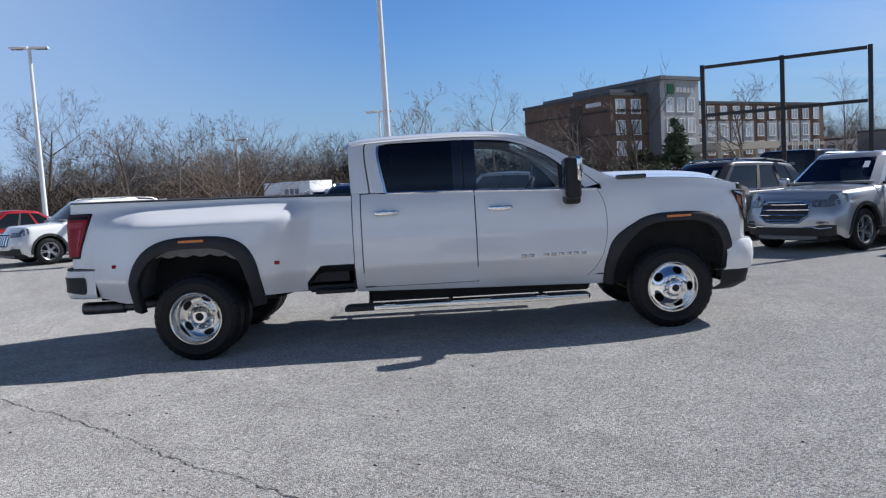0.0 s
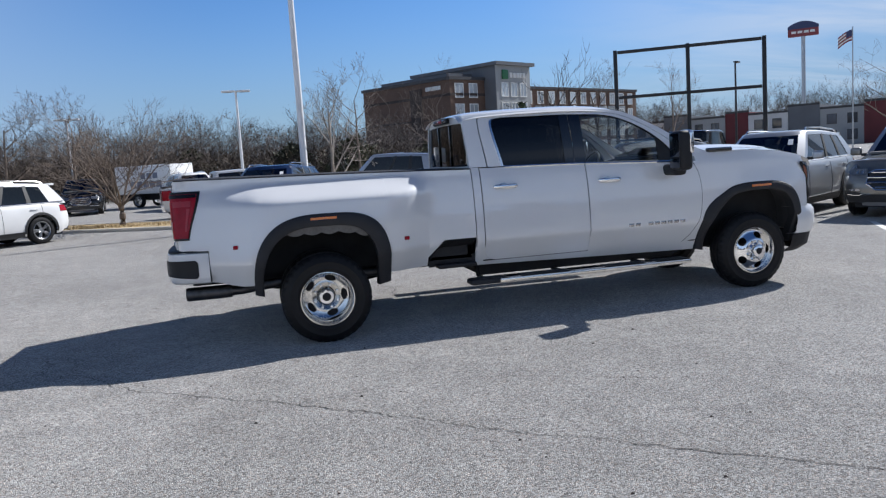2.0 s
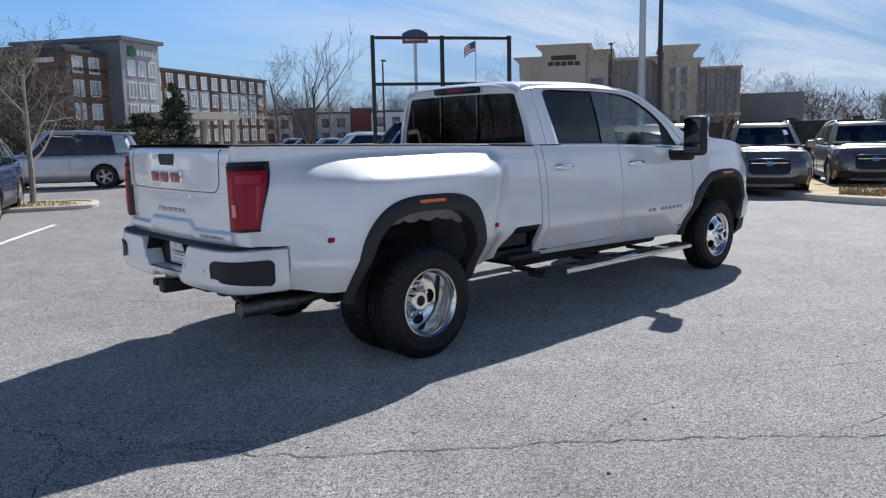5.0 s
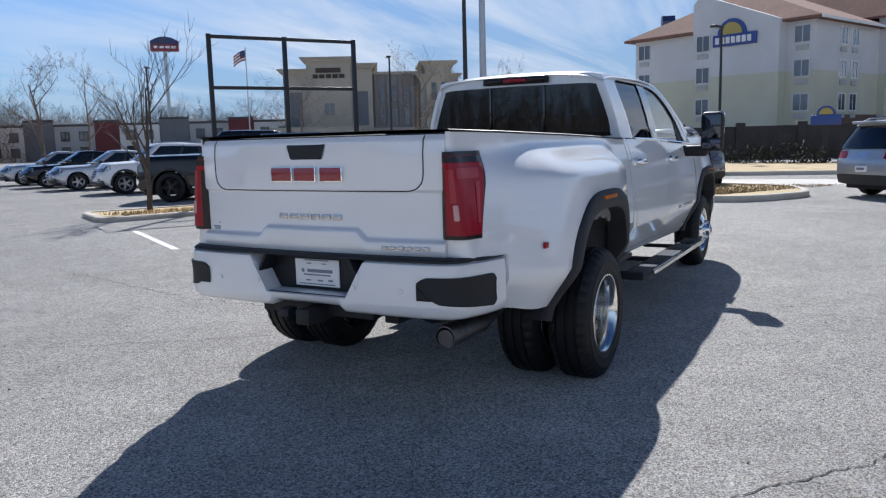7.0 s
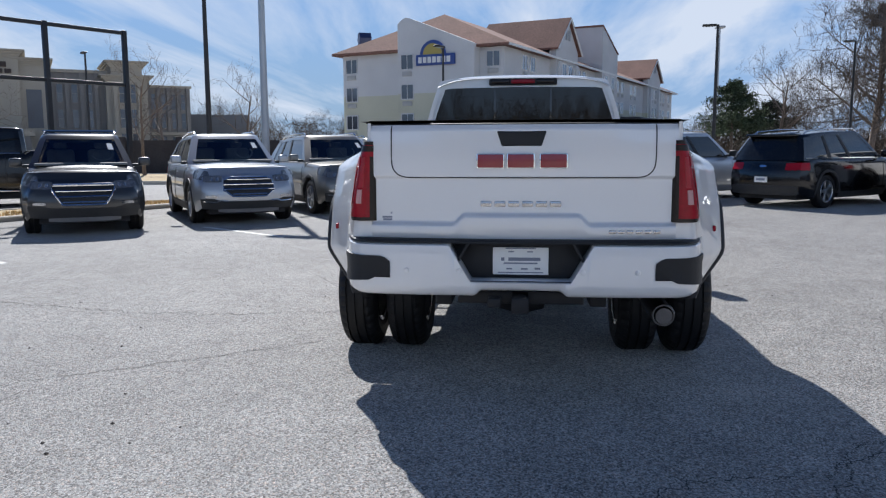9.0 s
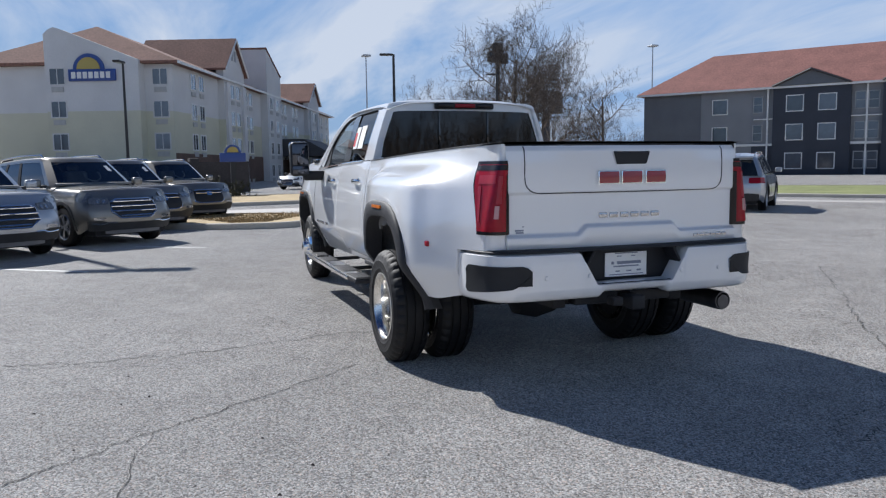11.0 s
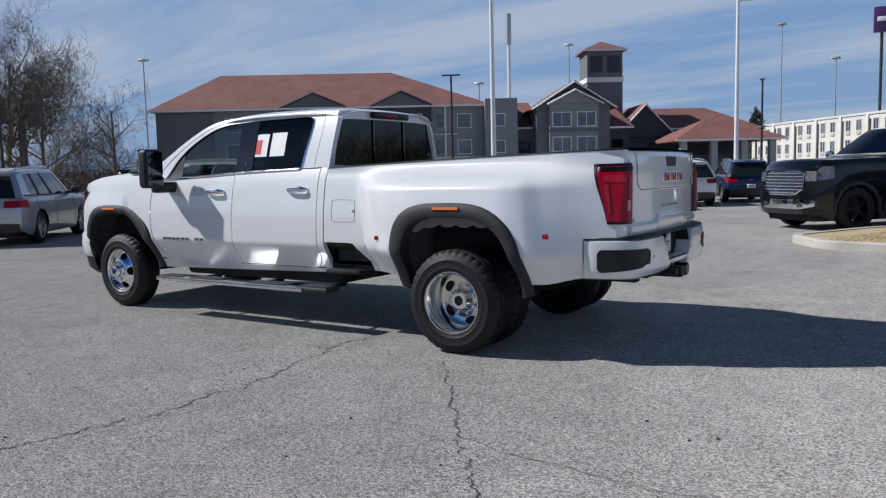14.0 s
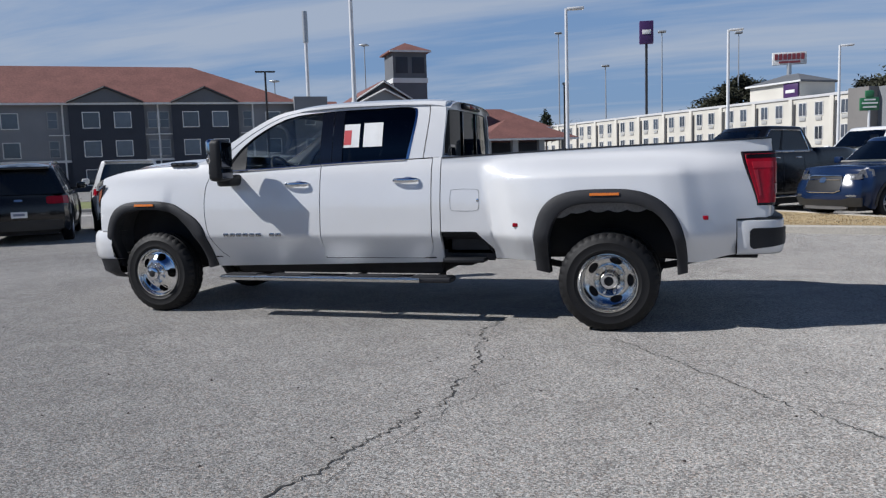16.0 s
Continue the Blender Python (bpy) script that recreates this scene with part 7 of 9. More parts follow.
# long red-roofed hotel
lq = thing("red_roofed_hotel", "grey and navy hotel under red tile roofs with a square tower", "building", at=(72.7, -50.7, 0), turn=-144.6)
block(lq, "wall", 0, 37.5, 0, 14, 0, 9.2, M_STUCCOM)
hip_roof(lq, 0, 37.5, 0, 14, 9.3, 14.0, M_TILE, 0.7, 6.5, 11.5)
block(lq, "end_wall", -0.06, 6.5, -0.08, 0.0, 0, 9.0, M_STUCCOD)
for x0, x1 in ((14.2, 21.6), (24.4, 31.4)):
    block(lq, "navy_bay", x0, x1, -0.5, 0, 0, 9.2, M_NAVYW)
    gable(lq, x0 + 0.3, x1 - 0.3, -0.9, 5.0, 9.3, 10.75, M_STUCCOD, M_TILE, 0.3, trim=M_TRIMD)
block(lq, "navy_wall", 12.0, 34.0, -0.06, 0, 0, 3.2, M_NAVYW)
block(lq, "band", 0, 37.5, -0.16, -0.05, 3.1, 3.35, M_TRIMW)
for f in range(3):
    z = 0.7 + 3.0 * f
    for xc in (17.9, 27.9):
        for dx in (-1.55, 1.55):
            window_at(lq, xc + dx, -0.5, z, 1.55, 1.55, bars=0)
    for xc in (12.6, 22.4, 23.6, 32.4):
        window_at(lq, xc, -0.06, z, 0.85, 1.6, bars=0, rail=1, frame_mat=M_STUCCOG)
    for xc in (8.6, 35.2):
        window_at(lq, xc, -0.06, z, 1.5, 1.5, bars=0)
for xc in (13.6, 23.0, 33.0):
    part("downpipe", boxed((xc - 0.08, -0.2, 0), (xc + 0.08, -0.06, 9.1)), M_TRIMW, lq)
    part("balcony_rail", boxed((xc - 1.4, -0.28, 5.9), (xc + 1.4, -0.10, 6.0)), M_TRIMW, lq)
block(lq, "wall", 37.5, 41.2, -1.5, 12, 0, 9.8, M_STUCCOM)
for f in range(3):
    window_at(lq, 39.2, -1.5, 0.7 + 3.0 * f, 1.0, 1.3, bars=0)
block(lq, "wall", 41.2, 43.4, 0.5, 12, 0, 6.6, M_STUCCOD)
hip_roof(lq, 41.2, 44.0, 0.5, 14, 6.6, 10.0, M_TILE, 0.3, 0.5, 0.5)
block(lq, "front_bay", 43.2, 51.6, -2.5, 12, 0, 8.6, M_STUCCOD)
block(lq, "front_bay_inset", 44.6, 50.2, -3.1, -2.5, 3.2, 9.0, M_STUCCOM)
block(lq, "ground_floor", 44.2, 50.6, -3.3, -2.5, 0, 3.0, M_NAVYW)
block(lq, "white_band", 43.9, 50.9, -3.45, -2.5, 3.0, 3.3, M_TRIMW)
block(lq, "storey_band", 44.5, 50.3, -3.2, -3.1, 5.75, 6.1, M_STUCCOD)
gable(lq, 43.2, 51.6, -2.9, 10, 8.6, 11.2, M_STUCCOD, M_TILE, 0.6)
gable(lq, 44.6, 50.2, -3.4, 2, 8.9, 10.3, M_STUCCOM, M_TILE, 0.4)
for f in range(3):
    for dx in (-1.4, 1.4):
        if f:
            window_at(lq, 47.4 + dx, -3.1, 0.9 + 2.75 * f, 2.0, 1.5, bars=1)
    window_at(lq, 42.3, 0.5, 0.7 + 2.7 * min(f, 1), 1.1, 1.4, bars=0)
    window_at(lq, 53.0, -0.5, 0.7 + 2.7 * min(f, 1), 1.1, 1.4, bars=0)
block(lq, "wall", 51.6, 54.4, -0.5, 12, 0, 6.4, M_NAVYW)
hip_roof(lq, 51.0, 54.4, -0.5, 9, 6.4, 9.6, M_TILE, 0.4, 0.5, 1.6)
tw2 = block(lq, "tower", 51.0, 55.4, 6.0, 10.4, 0, 16.0, M_STUCCOD)
block(lq, "tower_band", 50.9, 55.5, 5.9, 10.5, 12.2, 12.8, M_TRIMW)
hip_roof(lq, 51.0, 55.4, 6.0, 10.4, 16.2, 17.5, M_TILE, 0.5, name="tower_roof")
for dx in (1.1, 3.3):
    part("tower_panel", boxed((51.0 + dx - 0.8, 5.9, 13.4), (51.0 + dx + 0.8, 6.02, 15.4), 0.03), M_NAVYW, tw2)
block(lq, "wall", 54.4, 70.0, 3.0, 15, 0, 5.2, M_NAVYW)
gable(lq, 53.5, 61.0, 2.8, 15, 5.2, 9.0, M_NAVYW, M_TILE, 0.4)
hip_roof(lq, 56.0, 72.0, 6.0, 16, 6.4, 9.2, M_TILE, 0.6, 5, 5)
hip_roof(lq, 58.5, 69.5, -6.0, 3.0, 4.5, 7.0, M_TILE, 0.7)
for x in (59.0, 62.4, 65.8, 69.0):
    block(lq, "porch_post", x - 0.35, x + 0.35, -5.8, -5.1, 0, 4.3, M_STUCCOG)
for k in range(5):
    window_at(lq, 56.5 + 2.6 * k, 3.0, 0.5, 1.9, 2.4, bars=1, frame_mat=M_TRIMD)

# long cream motel
mo = thing("cream_motel", "long cream three-storey motel with a rooftop sign tower", "building", at=(26.2, -140.0, 0), turn=131.3)
block(mo, "wall", 0, 68, 0, 14, 0, 8.2, M_CREAM)
block(mo, "coping", -0.1, 68.1, -0.15, 14.1, 8.2, 8.5, M_OFFW)
for k in range(12):
    x = 1.0 + 5.8 * k
    part("pier", boxed((x - 0.28, -0.18, 0), (x + 0.28, 0, 8.2), 0.03), M_CREAM, mo)
    part("downpipe", boxed((x + 0.42, -0.16, 0), (x + 0.66, 0, 7.6), 0.02), M_TRIMD, mo)
    for f in range(3):
        for dx in (1.7, 4.0):
            window_at(mo, x + dx, 0, 0.55 + 2.8 * f, 1.0, 1.45, frame_mat=M_OFFW, unit=True)
block(mo, "end_wall", 68, 70.5, -1.5, 14, 0, 8.6, M_TAUPE)
block(mo, "end_wall", 70.5, 86, 0, 14, 0, 8.6, M_STUCCOM)
block(mo, "sign_tower", 50.5, 58.5, 2, 8, 8, 10.6, M_CREAM)
hip_roof(mo, 50.5, 58.5, 2, 8, 10.7, 11.9, M_STUCCOD, 0.4)
M_PURPLE = mat("purple_sign", (0.06, 0.022, 0.105), 0.45)
sg = part("sign", boxed((56.2, 1.7, 8.6), (58.4, 1.98, 10.4), 0.05), M_PURPLE, mo)
part("sign_bar", boxed((56.6, 1.6, 9.2), (58.0, 1.72, 9.6), 0.05), M_TRIMW, sg)

# low shops far behind the sign frame
sh = thing("shop_row", "row of two-storey white and dark red modules", "building", at=(62.0, 105.0, 0), turn=-58)
M_REDW = mat("dark_red_panel", (0.13, 0.025, 0.03), 0.7, var=0.1, vscale=0.5)
x_ = -26.0
modules = []
for k in range(20):
    w_, h_, m_ = ((3.6, 5.4, M_REDW), (5.6, 4.9, M_OFFW), (4.2, 5.6, M_STUCCOD), (5.6, 4.9, M_STUCCOG))[k % 4]
    modules.append((x_, x_ + w_, h_, m_))
    x_ += w_
for k, (a, b, h, m_) in enumerate(modules):
    block(sh, "wall", a, b, 0.15 * (k % 3), 14, 0, h, m_)
    block(sh, "parapet", a, b, -0.1 + 0.15 * (k % 3), 0.4, h, h + 0.3, M_TRIMD)
    if k % 2:
        for q in (a + 1.5, b - 1.5):
            for z in (0.7, 2.9):
                window_at(sh, q, 0.15 * (k % 3), z, 1.1, 1.2, frame_mat=M_TRIMD, bars=0)
# low dark building seen past the beige hotel
lo = thing("low_office", "low dark office building", "building", at=(96.6, 46.0, 0), turn=-67)
block(lo, "wall", 0, 8.5, 0, 14, 0, 6.0, M_STUCCOD)
for k in range(2):
    window_at(lo, 2 + 3.3 * k, 0, 1.0, 2.2, 1.2, frame_mat=M_TRIMD)

# brick fence in front of the yellow hotel
M_FENCE = mat("dark_brick_wall", (0.045, 0.038, 0.036), 0.85, var=0.2, vscale=1.5, fine=0.15, fscale=12)
fe = thing("brick_fence", "dark brown brick garden wall", "wall", at=(38.0, 17.0, 0), turn=-74)
part("wall", boxed((-6, -0.15, 0), (20, 0.15, 1.85)), M_FENCE, fe)
for k in range(8):
    part("pier", boxed((-6 + 3.2 * k, -0.28, 0), (-5.5 + 3.2 * k, 0.28, 2.05), 0.03), M_FENCE, fe)

# ---- kerbs, islands, lamps, signs ----
M_KERB = mat("concrete_kerb", (0.46, 0.43, 0.38), 0.9, var=0.12, vscale=1.2, fine=0.12, fscale=40, bump=0.3, bscale=60)
M_DRYGRASS = mat("dry_grass", (0.43, 0.335, 0.195), 0.95, var=0.22, vscale=1.2, fine=0.2, fscale=25, bump=0.6, bscale=60)
M_BLADE = mat("grass_blades", (0.42, 0.31, 0.16), 0.9, var=0.25, vscale=1.5, island=0.25)
M_LAWN = mat("winter_lawn", (0.20, 0.22, 0.085), 0.95, var=0.25, vscale=0.5, fine=0.25, fscale=20, bump=0.5, bscale=40)
M_PAVE = mat("pale_concrete", (0.50, 0.48, 0.45), 0.9, var=0.08, vscale=0.6, fine=0.1, fscale=30)
M_LINE = mat("line_paint", (0.70, 0.70, 0.67), 0.8, var=0.2, vscale=3, fine=0.25, fscale=40)
M_POLEW = mat("white_pole", (0.72, 0.73, 0.74), 0.45, var=0.05, vscale=2)
M_POLES = mat("galvanised_pole", (0.42, 0.44, 0.46), 0.4, 0.5, var=0.08, vscale=2)
M_POLEB = mat("black_pole", (0.018, 0.018, 0.02), 0.5, var=0.1, vscale=3)


def island(name, label, outline, top_mat, category="verge", h=0.14, kerb_w=0.16):
    """A raised bed inside a concrete kerb."""
    n = len(outline)
    P = [Vector((*p, 0)) for p in outline]
    way = 1 if sum(P[i - 1].x * P[i].y - P[i].x * P[i - 1].y for i in range(n)) > 0 else -1
    c = sum(P, Vector()) / n
    inner_ = []
    for i in range(n):
        d1, d2 = (P[i] - P[i - 1]).normalized(), (P[(i + 1) % n] - P[i]).normalized()
        nrm = Vector((-(d1 + d2).y, (d1 + d2).x, 0))
        nrm = nrm.normalized() * way if nrm.length > 1e-6 else (c - P[i]).normalized()
        inner_.append(P[i] + nrm * kerb_w)
    e = thing(name, label, category, at=(c.x, c.y, 0), kind="structure")
    bm = bmesh.new()
    rows = []
    for q, z, k in ((P, 0.0, 0), (P, h - 0.02, 0), (P, h, 0.15), (inner_, h, 0), (inner_, h - 0.05, 0)):
        rows.append([(a.lerp(b, k) - c) + Vector((0, 0, z)) for a, b in zip(q, inner_)])
    grid(bm, rows, close=True)
    part("kerb", bm, M_KERB, e, smooth=30)
    bm = bmesh.new()
    bm.faces.new([bm.verts.new((p - c) + Vector((0, 0, h - 0.02))) for p in inner_])
    bmesh.ops.triangulate(bm, faces=bm.faces)
    part("bed", bm, top_mat, e)
    return e


def rounded(pts, r=1.0, k=6):
    """A polygon with its corners rounded."""
    out = []
    n = len(pts)
    for i in range(n):
        a, b, c = Vector(pts[i - 1]), Vector(pts[i]), Vector(pts[(i + 1) % n])
        p, q = b + (a - b).normalized() * r, b + (c - b).normalized() * r
        for s in steps(0, 1, k):
            out.append(tuple((1 - s) ** 2 * p + 2 * s * (1 - s) * b + s * s * q))
    return out


def blades(name, inside, count, z, hgt, seed, label, material=None, lean=0.6):
    """Many short blades as one mesh. inside(rnd) gives a place."""
    rnd = random.Random(seed)
    v, f = [], []
    for _ in range(count):
        x, y = inside(rnd)
        a, hh, l = rnd.uniform(0, 6.28), hgt * rnd.uniform(0.4, 1.2), rnd.uniform(-lean, lean)
        w = 0.012
        i = len(v)
        dx, dy = math.cos(a) * w, math.sin(a) * w
        v += [(x - dx, y - dy, z), (x + dx, y + dy, z), (x - dy / w * l * hh, y + dx / w * l * hh, z + hh)]
        f.append((i, i + 1, i + 2))
    me = bpy.data.meshes.new(name)
    me.from_pydata(v, [], f)
    me.materials.append(material or M_BLADE)
    return tagged(new(name, me), label, "grass", kind="stuff")


def in_rect(x0, x1, y0, y1):
    return lambda r: (r.uniform(x0, x1), r.uniform(y0, y1))


# island with brown grass behind the grey suv
isl = rounded([(17.0, 5.6), (13.1, 1.7), (12.8, -0.2), (14.7, -1.45), (17.0, -0.9), (17.9, 1.4), (18.6, 8.5)], 0.8)
island("kerb_island", "concrete kerb island with brown winter grass", isl, M_DRYGRASS)
blades("dry_grass", (lambda r: (lambda u, w: (13.6 + 3.8 * u, 0.6 - 1.2 * u + w * (0.6 + 2.6 * u)))(r.random(), r.uniform(-0.45, 1.0))), 5000, 0.12, 0.04, 3, "short brown winter grass on the island")
# island right of the pickup's tail at the end of the walk
isl = rounded([(-0.75, -9.0), (-1.45, -7.75), (-3.8, -7.2), (-8.6, -6.5), (-9.0, -7.5), (-5.9, -8.0), (-4.1, -10.2), (-3.05, -11.6), (-2.6, -12.2), (-1.7, -10.9)], 0.35)
island("kerb_island", "long kerb island with straw-coloured grass", isl, M_DRYGRASS)
blades("dry_grass", lambda r: (lambda u, w: (-1.2 - 3.6 * u - 1.5 * w, -7.9 + 0.35 * u - 3.4 * w * (1 - 0.45 * u)))(r.random(), r.random()), 4500, 0.12, 0.016, 4, "short straw-coloured grass on the island")
# bed under the sign frame and its tree
isl = rounded([(5.6, 11.0), (9.6, 9.3), (13.4, 7.6), (14.0, 8.7), (10.2, 11.2), (6.6, 13.0)], 0.4)
island("planting_bed", "planting bed with brown mulch and dry grass", isl, M_DRYGRASS, h=0.10)
blades("dry_grass", lambda r: (lambda u, w: (6.4 + 6.6 * u, 11.6 - 3.2 * u + w))(r.random(), r.uniform(-0.5, 0.5)), 2500, 0.08, 0.07, 5, "dry grass in the planting bed")
# verge along the lot's far edge
isl = rounded([(-9.5, 19.8), (-1.2, 14.6), (2.6, 13.4), (3.2, 15.0), (-0.6, 17.6), (-9.0, 22.4)], 0.6)
island("grass_verge", "grass verge with patchy straw", isl, M_DRYGRASS, h=0.10)
blades("dry_grass", lambda r: (lambda u, w: (-8.6 + 11.0 * u, 20.6 - 6.3 * u + w))(r.random(), r.uniform(-0.9, 0.9)), 4000, 0.08, 0.07, 6, "patchy straw grass on the verge")
# service-road verges ahead
isl = rounded([(22.5, 24.0), (24.0, 2.0), (27.0, -9.0), (34.0, -8.0), (33.0, 3.0), (31.0, 26.0)], 2.0)
island("grass_verge", "brown winter verge before the brick wall", isl, M_DRYGRASS)
isl = rounded([(26.0, -9.8), (28.0, -11.5), (34.0, -11.0), (33.0, -8.8)], 0.8)
island("kerb_island", "small kerb island on the service road", isl, M_DRYGRASS)
# lawn before the red-roofed hotel
island("lawn", "pale kerbed lawn before the red-roofed hotel", rounded([(15.5, -22.5), (34.0, -12.0), (38.0, -19.0), (22.0, -35.0), (12.0, -31.0)], 1.5), M_LAWN)
bm = bmesh.new()
grid(bm, [[(11.3, -21.2, 0.006), (14.6, -20.2, 0.006)], [(31.5, -8.0, 0.006), (33.0, -9.6, 0.006)]])
tagged(obj("walkway", bm, M_PAVE), "pale concrete walkway strip", "pavement", kind="structure")
# pale road slab ahead of the island
bm = bmesh.new()
grid(bm, [[(18.9, -2.5, 0.005), (22.0, -3.0, 0.005)], [(18.3, 9.0, 0.005), (21.6, 12.0, 0.005)]])
tagged(obj("service_road", bm, M_PAVE), "pale concrete service road", "road", kind="structure")

# parking lines and cracks
for p, q in (((4.85, 9.05), (3.30, 6.25)), ((-0.75, 8.0), (0.85, 10.5)), ((7.7, 5.6), (6.3, 3.7)), ((9.8, 3.2), (9.0, 2.0))):
    a, b = Vector((*p, 0.004)), Vector((*q, 0.004))
    n = Vector((-(b - a).y, (b - a).x, 0)).normalized() * 0.05
    bm = bmesh.new()
    grid(bm, [[a + n, a - n], [b + n, b - n]])
    part("parking_line", bm, M_LINE, ground)
for i, (pts, w) in enumerate((([(0.96, 0.74), (0.94, 1.5), (0.84, 1.95), (0.74, 2.5), (0.74, 3.0), (0.80, 3.55), (0.92, 4.05), (1.04, 4.69), (1.3, 5.8)], 0.013),
                              ([(-0.08, 1.42), (-0.52, 2.04), (-0.82, 2.45), (-1.05, 2.78), (-1.28, 3.05), (-1.52, 3.38), (-1.84, 3.78), (-2.4, 4.4)], 0.009),
                              ([(0.95, 1.41), (2.2, 1.9), (3.8, 3.0), (5.2, 4.8)], 0.005),
                              ([(-1.05, 2.78), (-2.2, 2.9), (-3.4, 2.5), (-4.4, 1.9)], 0.006),
                              ([(-2.52, -0.55), (-2.41, -0.85), (-2.40, -1.12), (-2.22, -1.33), (-1.95, -1.5), (-1.60, -1.98), (-1.05, -2.42), (-0.48, -2.86), (0.05, -3.32), (0.42, -3.65), (0.88, -4.08), (1.6, -4.66), (2.6, -5.5)], 0.009),
                              ([(-2.41, -1.12), (-2.62, -1.45), (-3.1, -2.1)], 0.009),
                              ([(-2.42, -0.52), (-2.23, -0.75), (-2.15, -1.05), (-2.15, -1.25), (-2.03, -1.38), (-1.80, -1.54), (-1.70, -1.72)], 0.008),
                              ([(-0.48, -2.86), (1.0, -2.9), (2.4, -3.5), (4.6, -3.4), (8.0, -4.0)], 0.004),
                              ([(0.42, -3.65), (1.8, -4.0), (3.2, -4.9)], 0.004),
                              ([(0.45, 2.8), (0.66, 3.4), (0.9, 4.5)], 0.004),
                              ([(4.2, -2.0), (6.0, -3.3), (9.0, -3.0)], 0.005))):
    crack(pts, w, 20 + i, 0.03 if w > 0.01 else 0.018)
# bits of grit and leaves on the asphalt
rnd = random.Random(8)
v, f = [], []
for _ in range(420):
    x, y = rnd.uniform(-6, 8), rnd.choice((rnd.uniform(-7, -1.5), rnd.uniform(1.5, 7)))
    s_ = rnd.uniform(0.004, 0.014)
    i = len(v)
    v += [(x - s_, y - s_ * 0.6, 0.001), (x + s_, y - s_ * 0.5, 0.001), (x, y + s_, 0.001), (x, y, s_ * 0.8)]
    f += [(i, i + 1, i + 3), (i + 1, i + 2, i + 3), (i + 2, i, i + 3)]
me = bpy.data.meshes.new("grit")
me.from_pydata(v, [], f)
me.materials.append(M_BRICKD)
tagged(new("grit", me), "scattered grit and leaf bits on the asphalt", "grit", kind="stuff")


def lamp_post(label, x, y, h, heads, material, r=0.09, base=False, group="car park lamps", arm=0.0, az=0.0):
    """A tapered lamp column; heads: turns of its flat lamp heads in degrees."""
    e = thing("street_lamp", label, "street lamp", group, (x, y, 0), az)
    bm = bmesh.new()
    tube(bm, [(0, 0, z) for z in steps(0, h, 6)], r, 12, r * 0.62)
    part("pole", bm, material, e)
    if base:
        bm = bmesh.new()
        lathe(bm, [(0.0, 0.75), (0.27, 0.75), (0.30, 0.70), (0.31, 0.0)], 24, Matrix.Rotation(radians(90), 4, 'X'))
        part("concrete_base", bm, M_KERB, e)
    part("base_plate", boxed((-r * 1.8, -r * 1.8, 0.75 if base else 0), (r * 1.8, r * 1.8, 0.80 if base else 0.06), 0.02), material, e)
    for a in heads:
        m = Matrix.Rotation(radians(a), 4, 'Z')
        hd = part("lamp_head", boxed((0.05 + arm, -0.17, h - 0.08), (0.85 + arm, 0.17, h + 0.03), 0.035, 2, m), material, e)
        part("lens", boxed((0.25 + arm, -0.13, h - 0.095), (0.78 + arm, 0.13, h - 0.075), 0.01, 1, m), M_CLEARLENS, hd)
        part("arm", boxed((0.0, -0.03, h - 0.07), (0.15 + arm, 0.03, h - 0.02), 0.01, 1, m), material, hd)
    return e


lamp_post("tall white steel lamp post", 0.91, 14.6, 8.4, (0, 180), M_POLEW, 0.11)
lamp_post("white double-headed lamp post", -16.3, 28.4, 9.0, (10, 190), M_POLEW, 0.12)
lamp_post("white double-headed lamp post", -1.1, 40.8, 6.4, (0, 180), M_POLEW, 0.10)
lamp_post("white double-headed lamp post", -13.0, 52.0, 6.0, (0, 180), M_POLEW, 0.09)
lamp_post("tall galvanised lamp post among the cars", 14.76, 6.82, 8.1, (75, 255), M_POLES, 0.11)
lamp_post("tall black lamp post", 24.7, 12.5, 8.1, (170,), M_POLEB, 0.12)
lamp_post("tall white lamp post on a concrete base", 11.25, -19.57, 9.2, (0, 180), M_POLEW, 0.105, True)
lamp_post("black lamp post on the service road", 41.3, -11.0, 8.3, (80,), M_POLEB, 0.12)
lamp_post("black lamp post by the red-roofed hotel", 34.5, -53.4, 10.2, (30, 210), M_POLEB, 0.13)
lamp_post("white single-headed lamp post", 4.89, -30.55, 8.75, (185,), M_POLEW, 0.11, az=0)
lamp_post("white single-headed lamp post", -3.0, -42.6, 9.0, (180,), M_POLEW, 0.12)
lamp_post("white single-headed lamp post", -10.3, -50.2, 8.6, (180,), M_POLEW, 0.12)
lamp_post("black lamp post by the red-roofed hotel", 9.4, -60.0, 8.2, (100,), M_POLEB, 0.11)
lamp_post("black lamp post by the shops", 36.0, 45.0, 7.5, (40,), M_POLEB, 0.10)
lamp_post("black lamp post by the shops", 46.0, 30.0, 8.0, (40,), M_POLEB, 0.10)
lamp_post("thin black lamp post before the yellow hotel", 36.5, 4.3, 6.7, (160,), M_POLEB, 0.085)
lamp_post("black lamp post by the trees", 55.0, -24.0, 9.0, (90,), M_POLEB, 0.12)
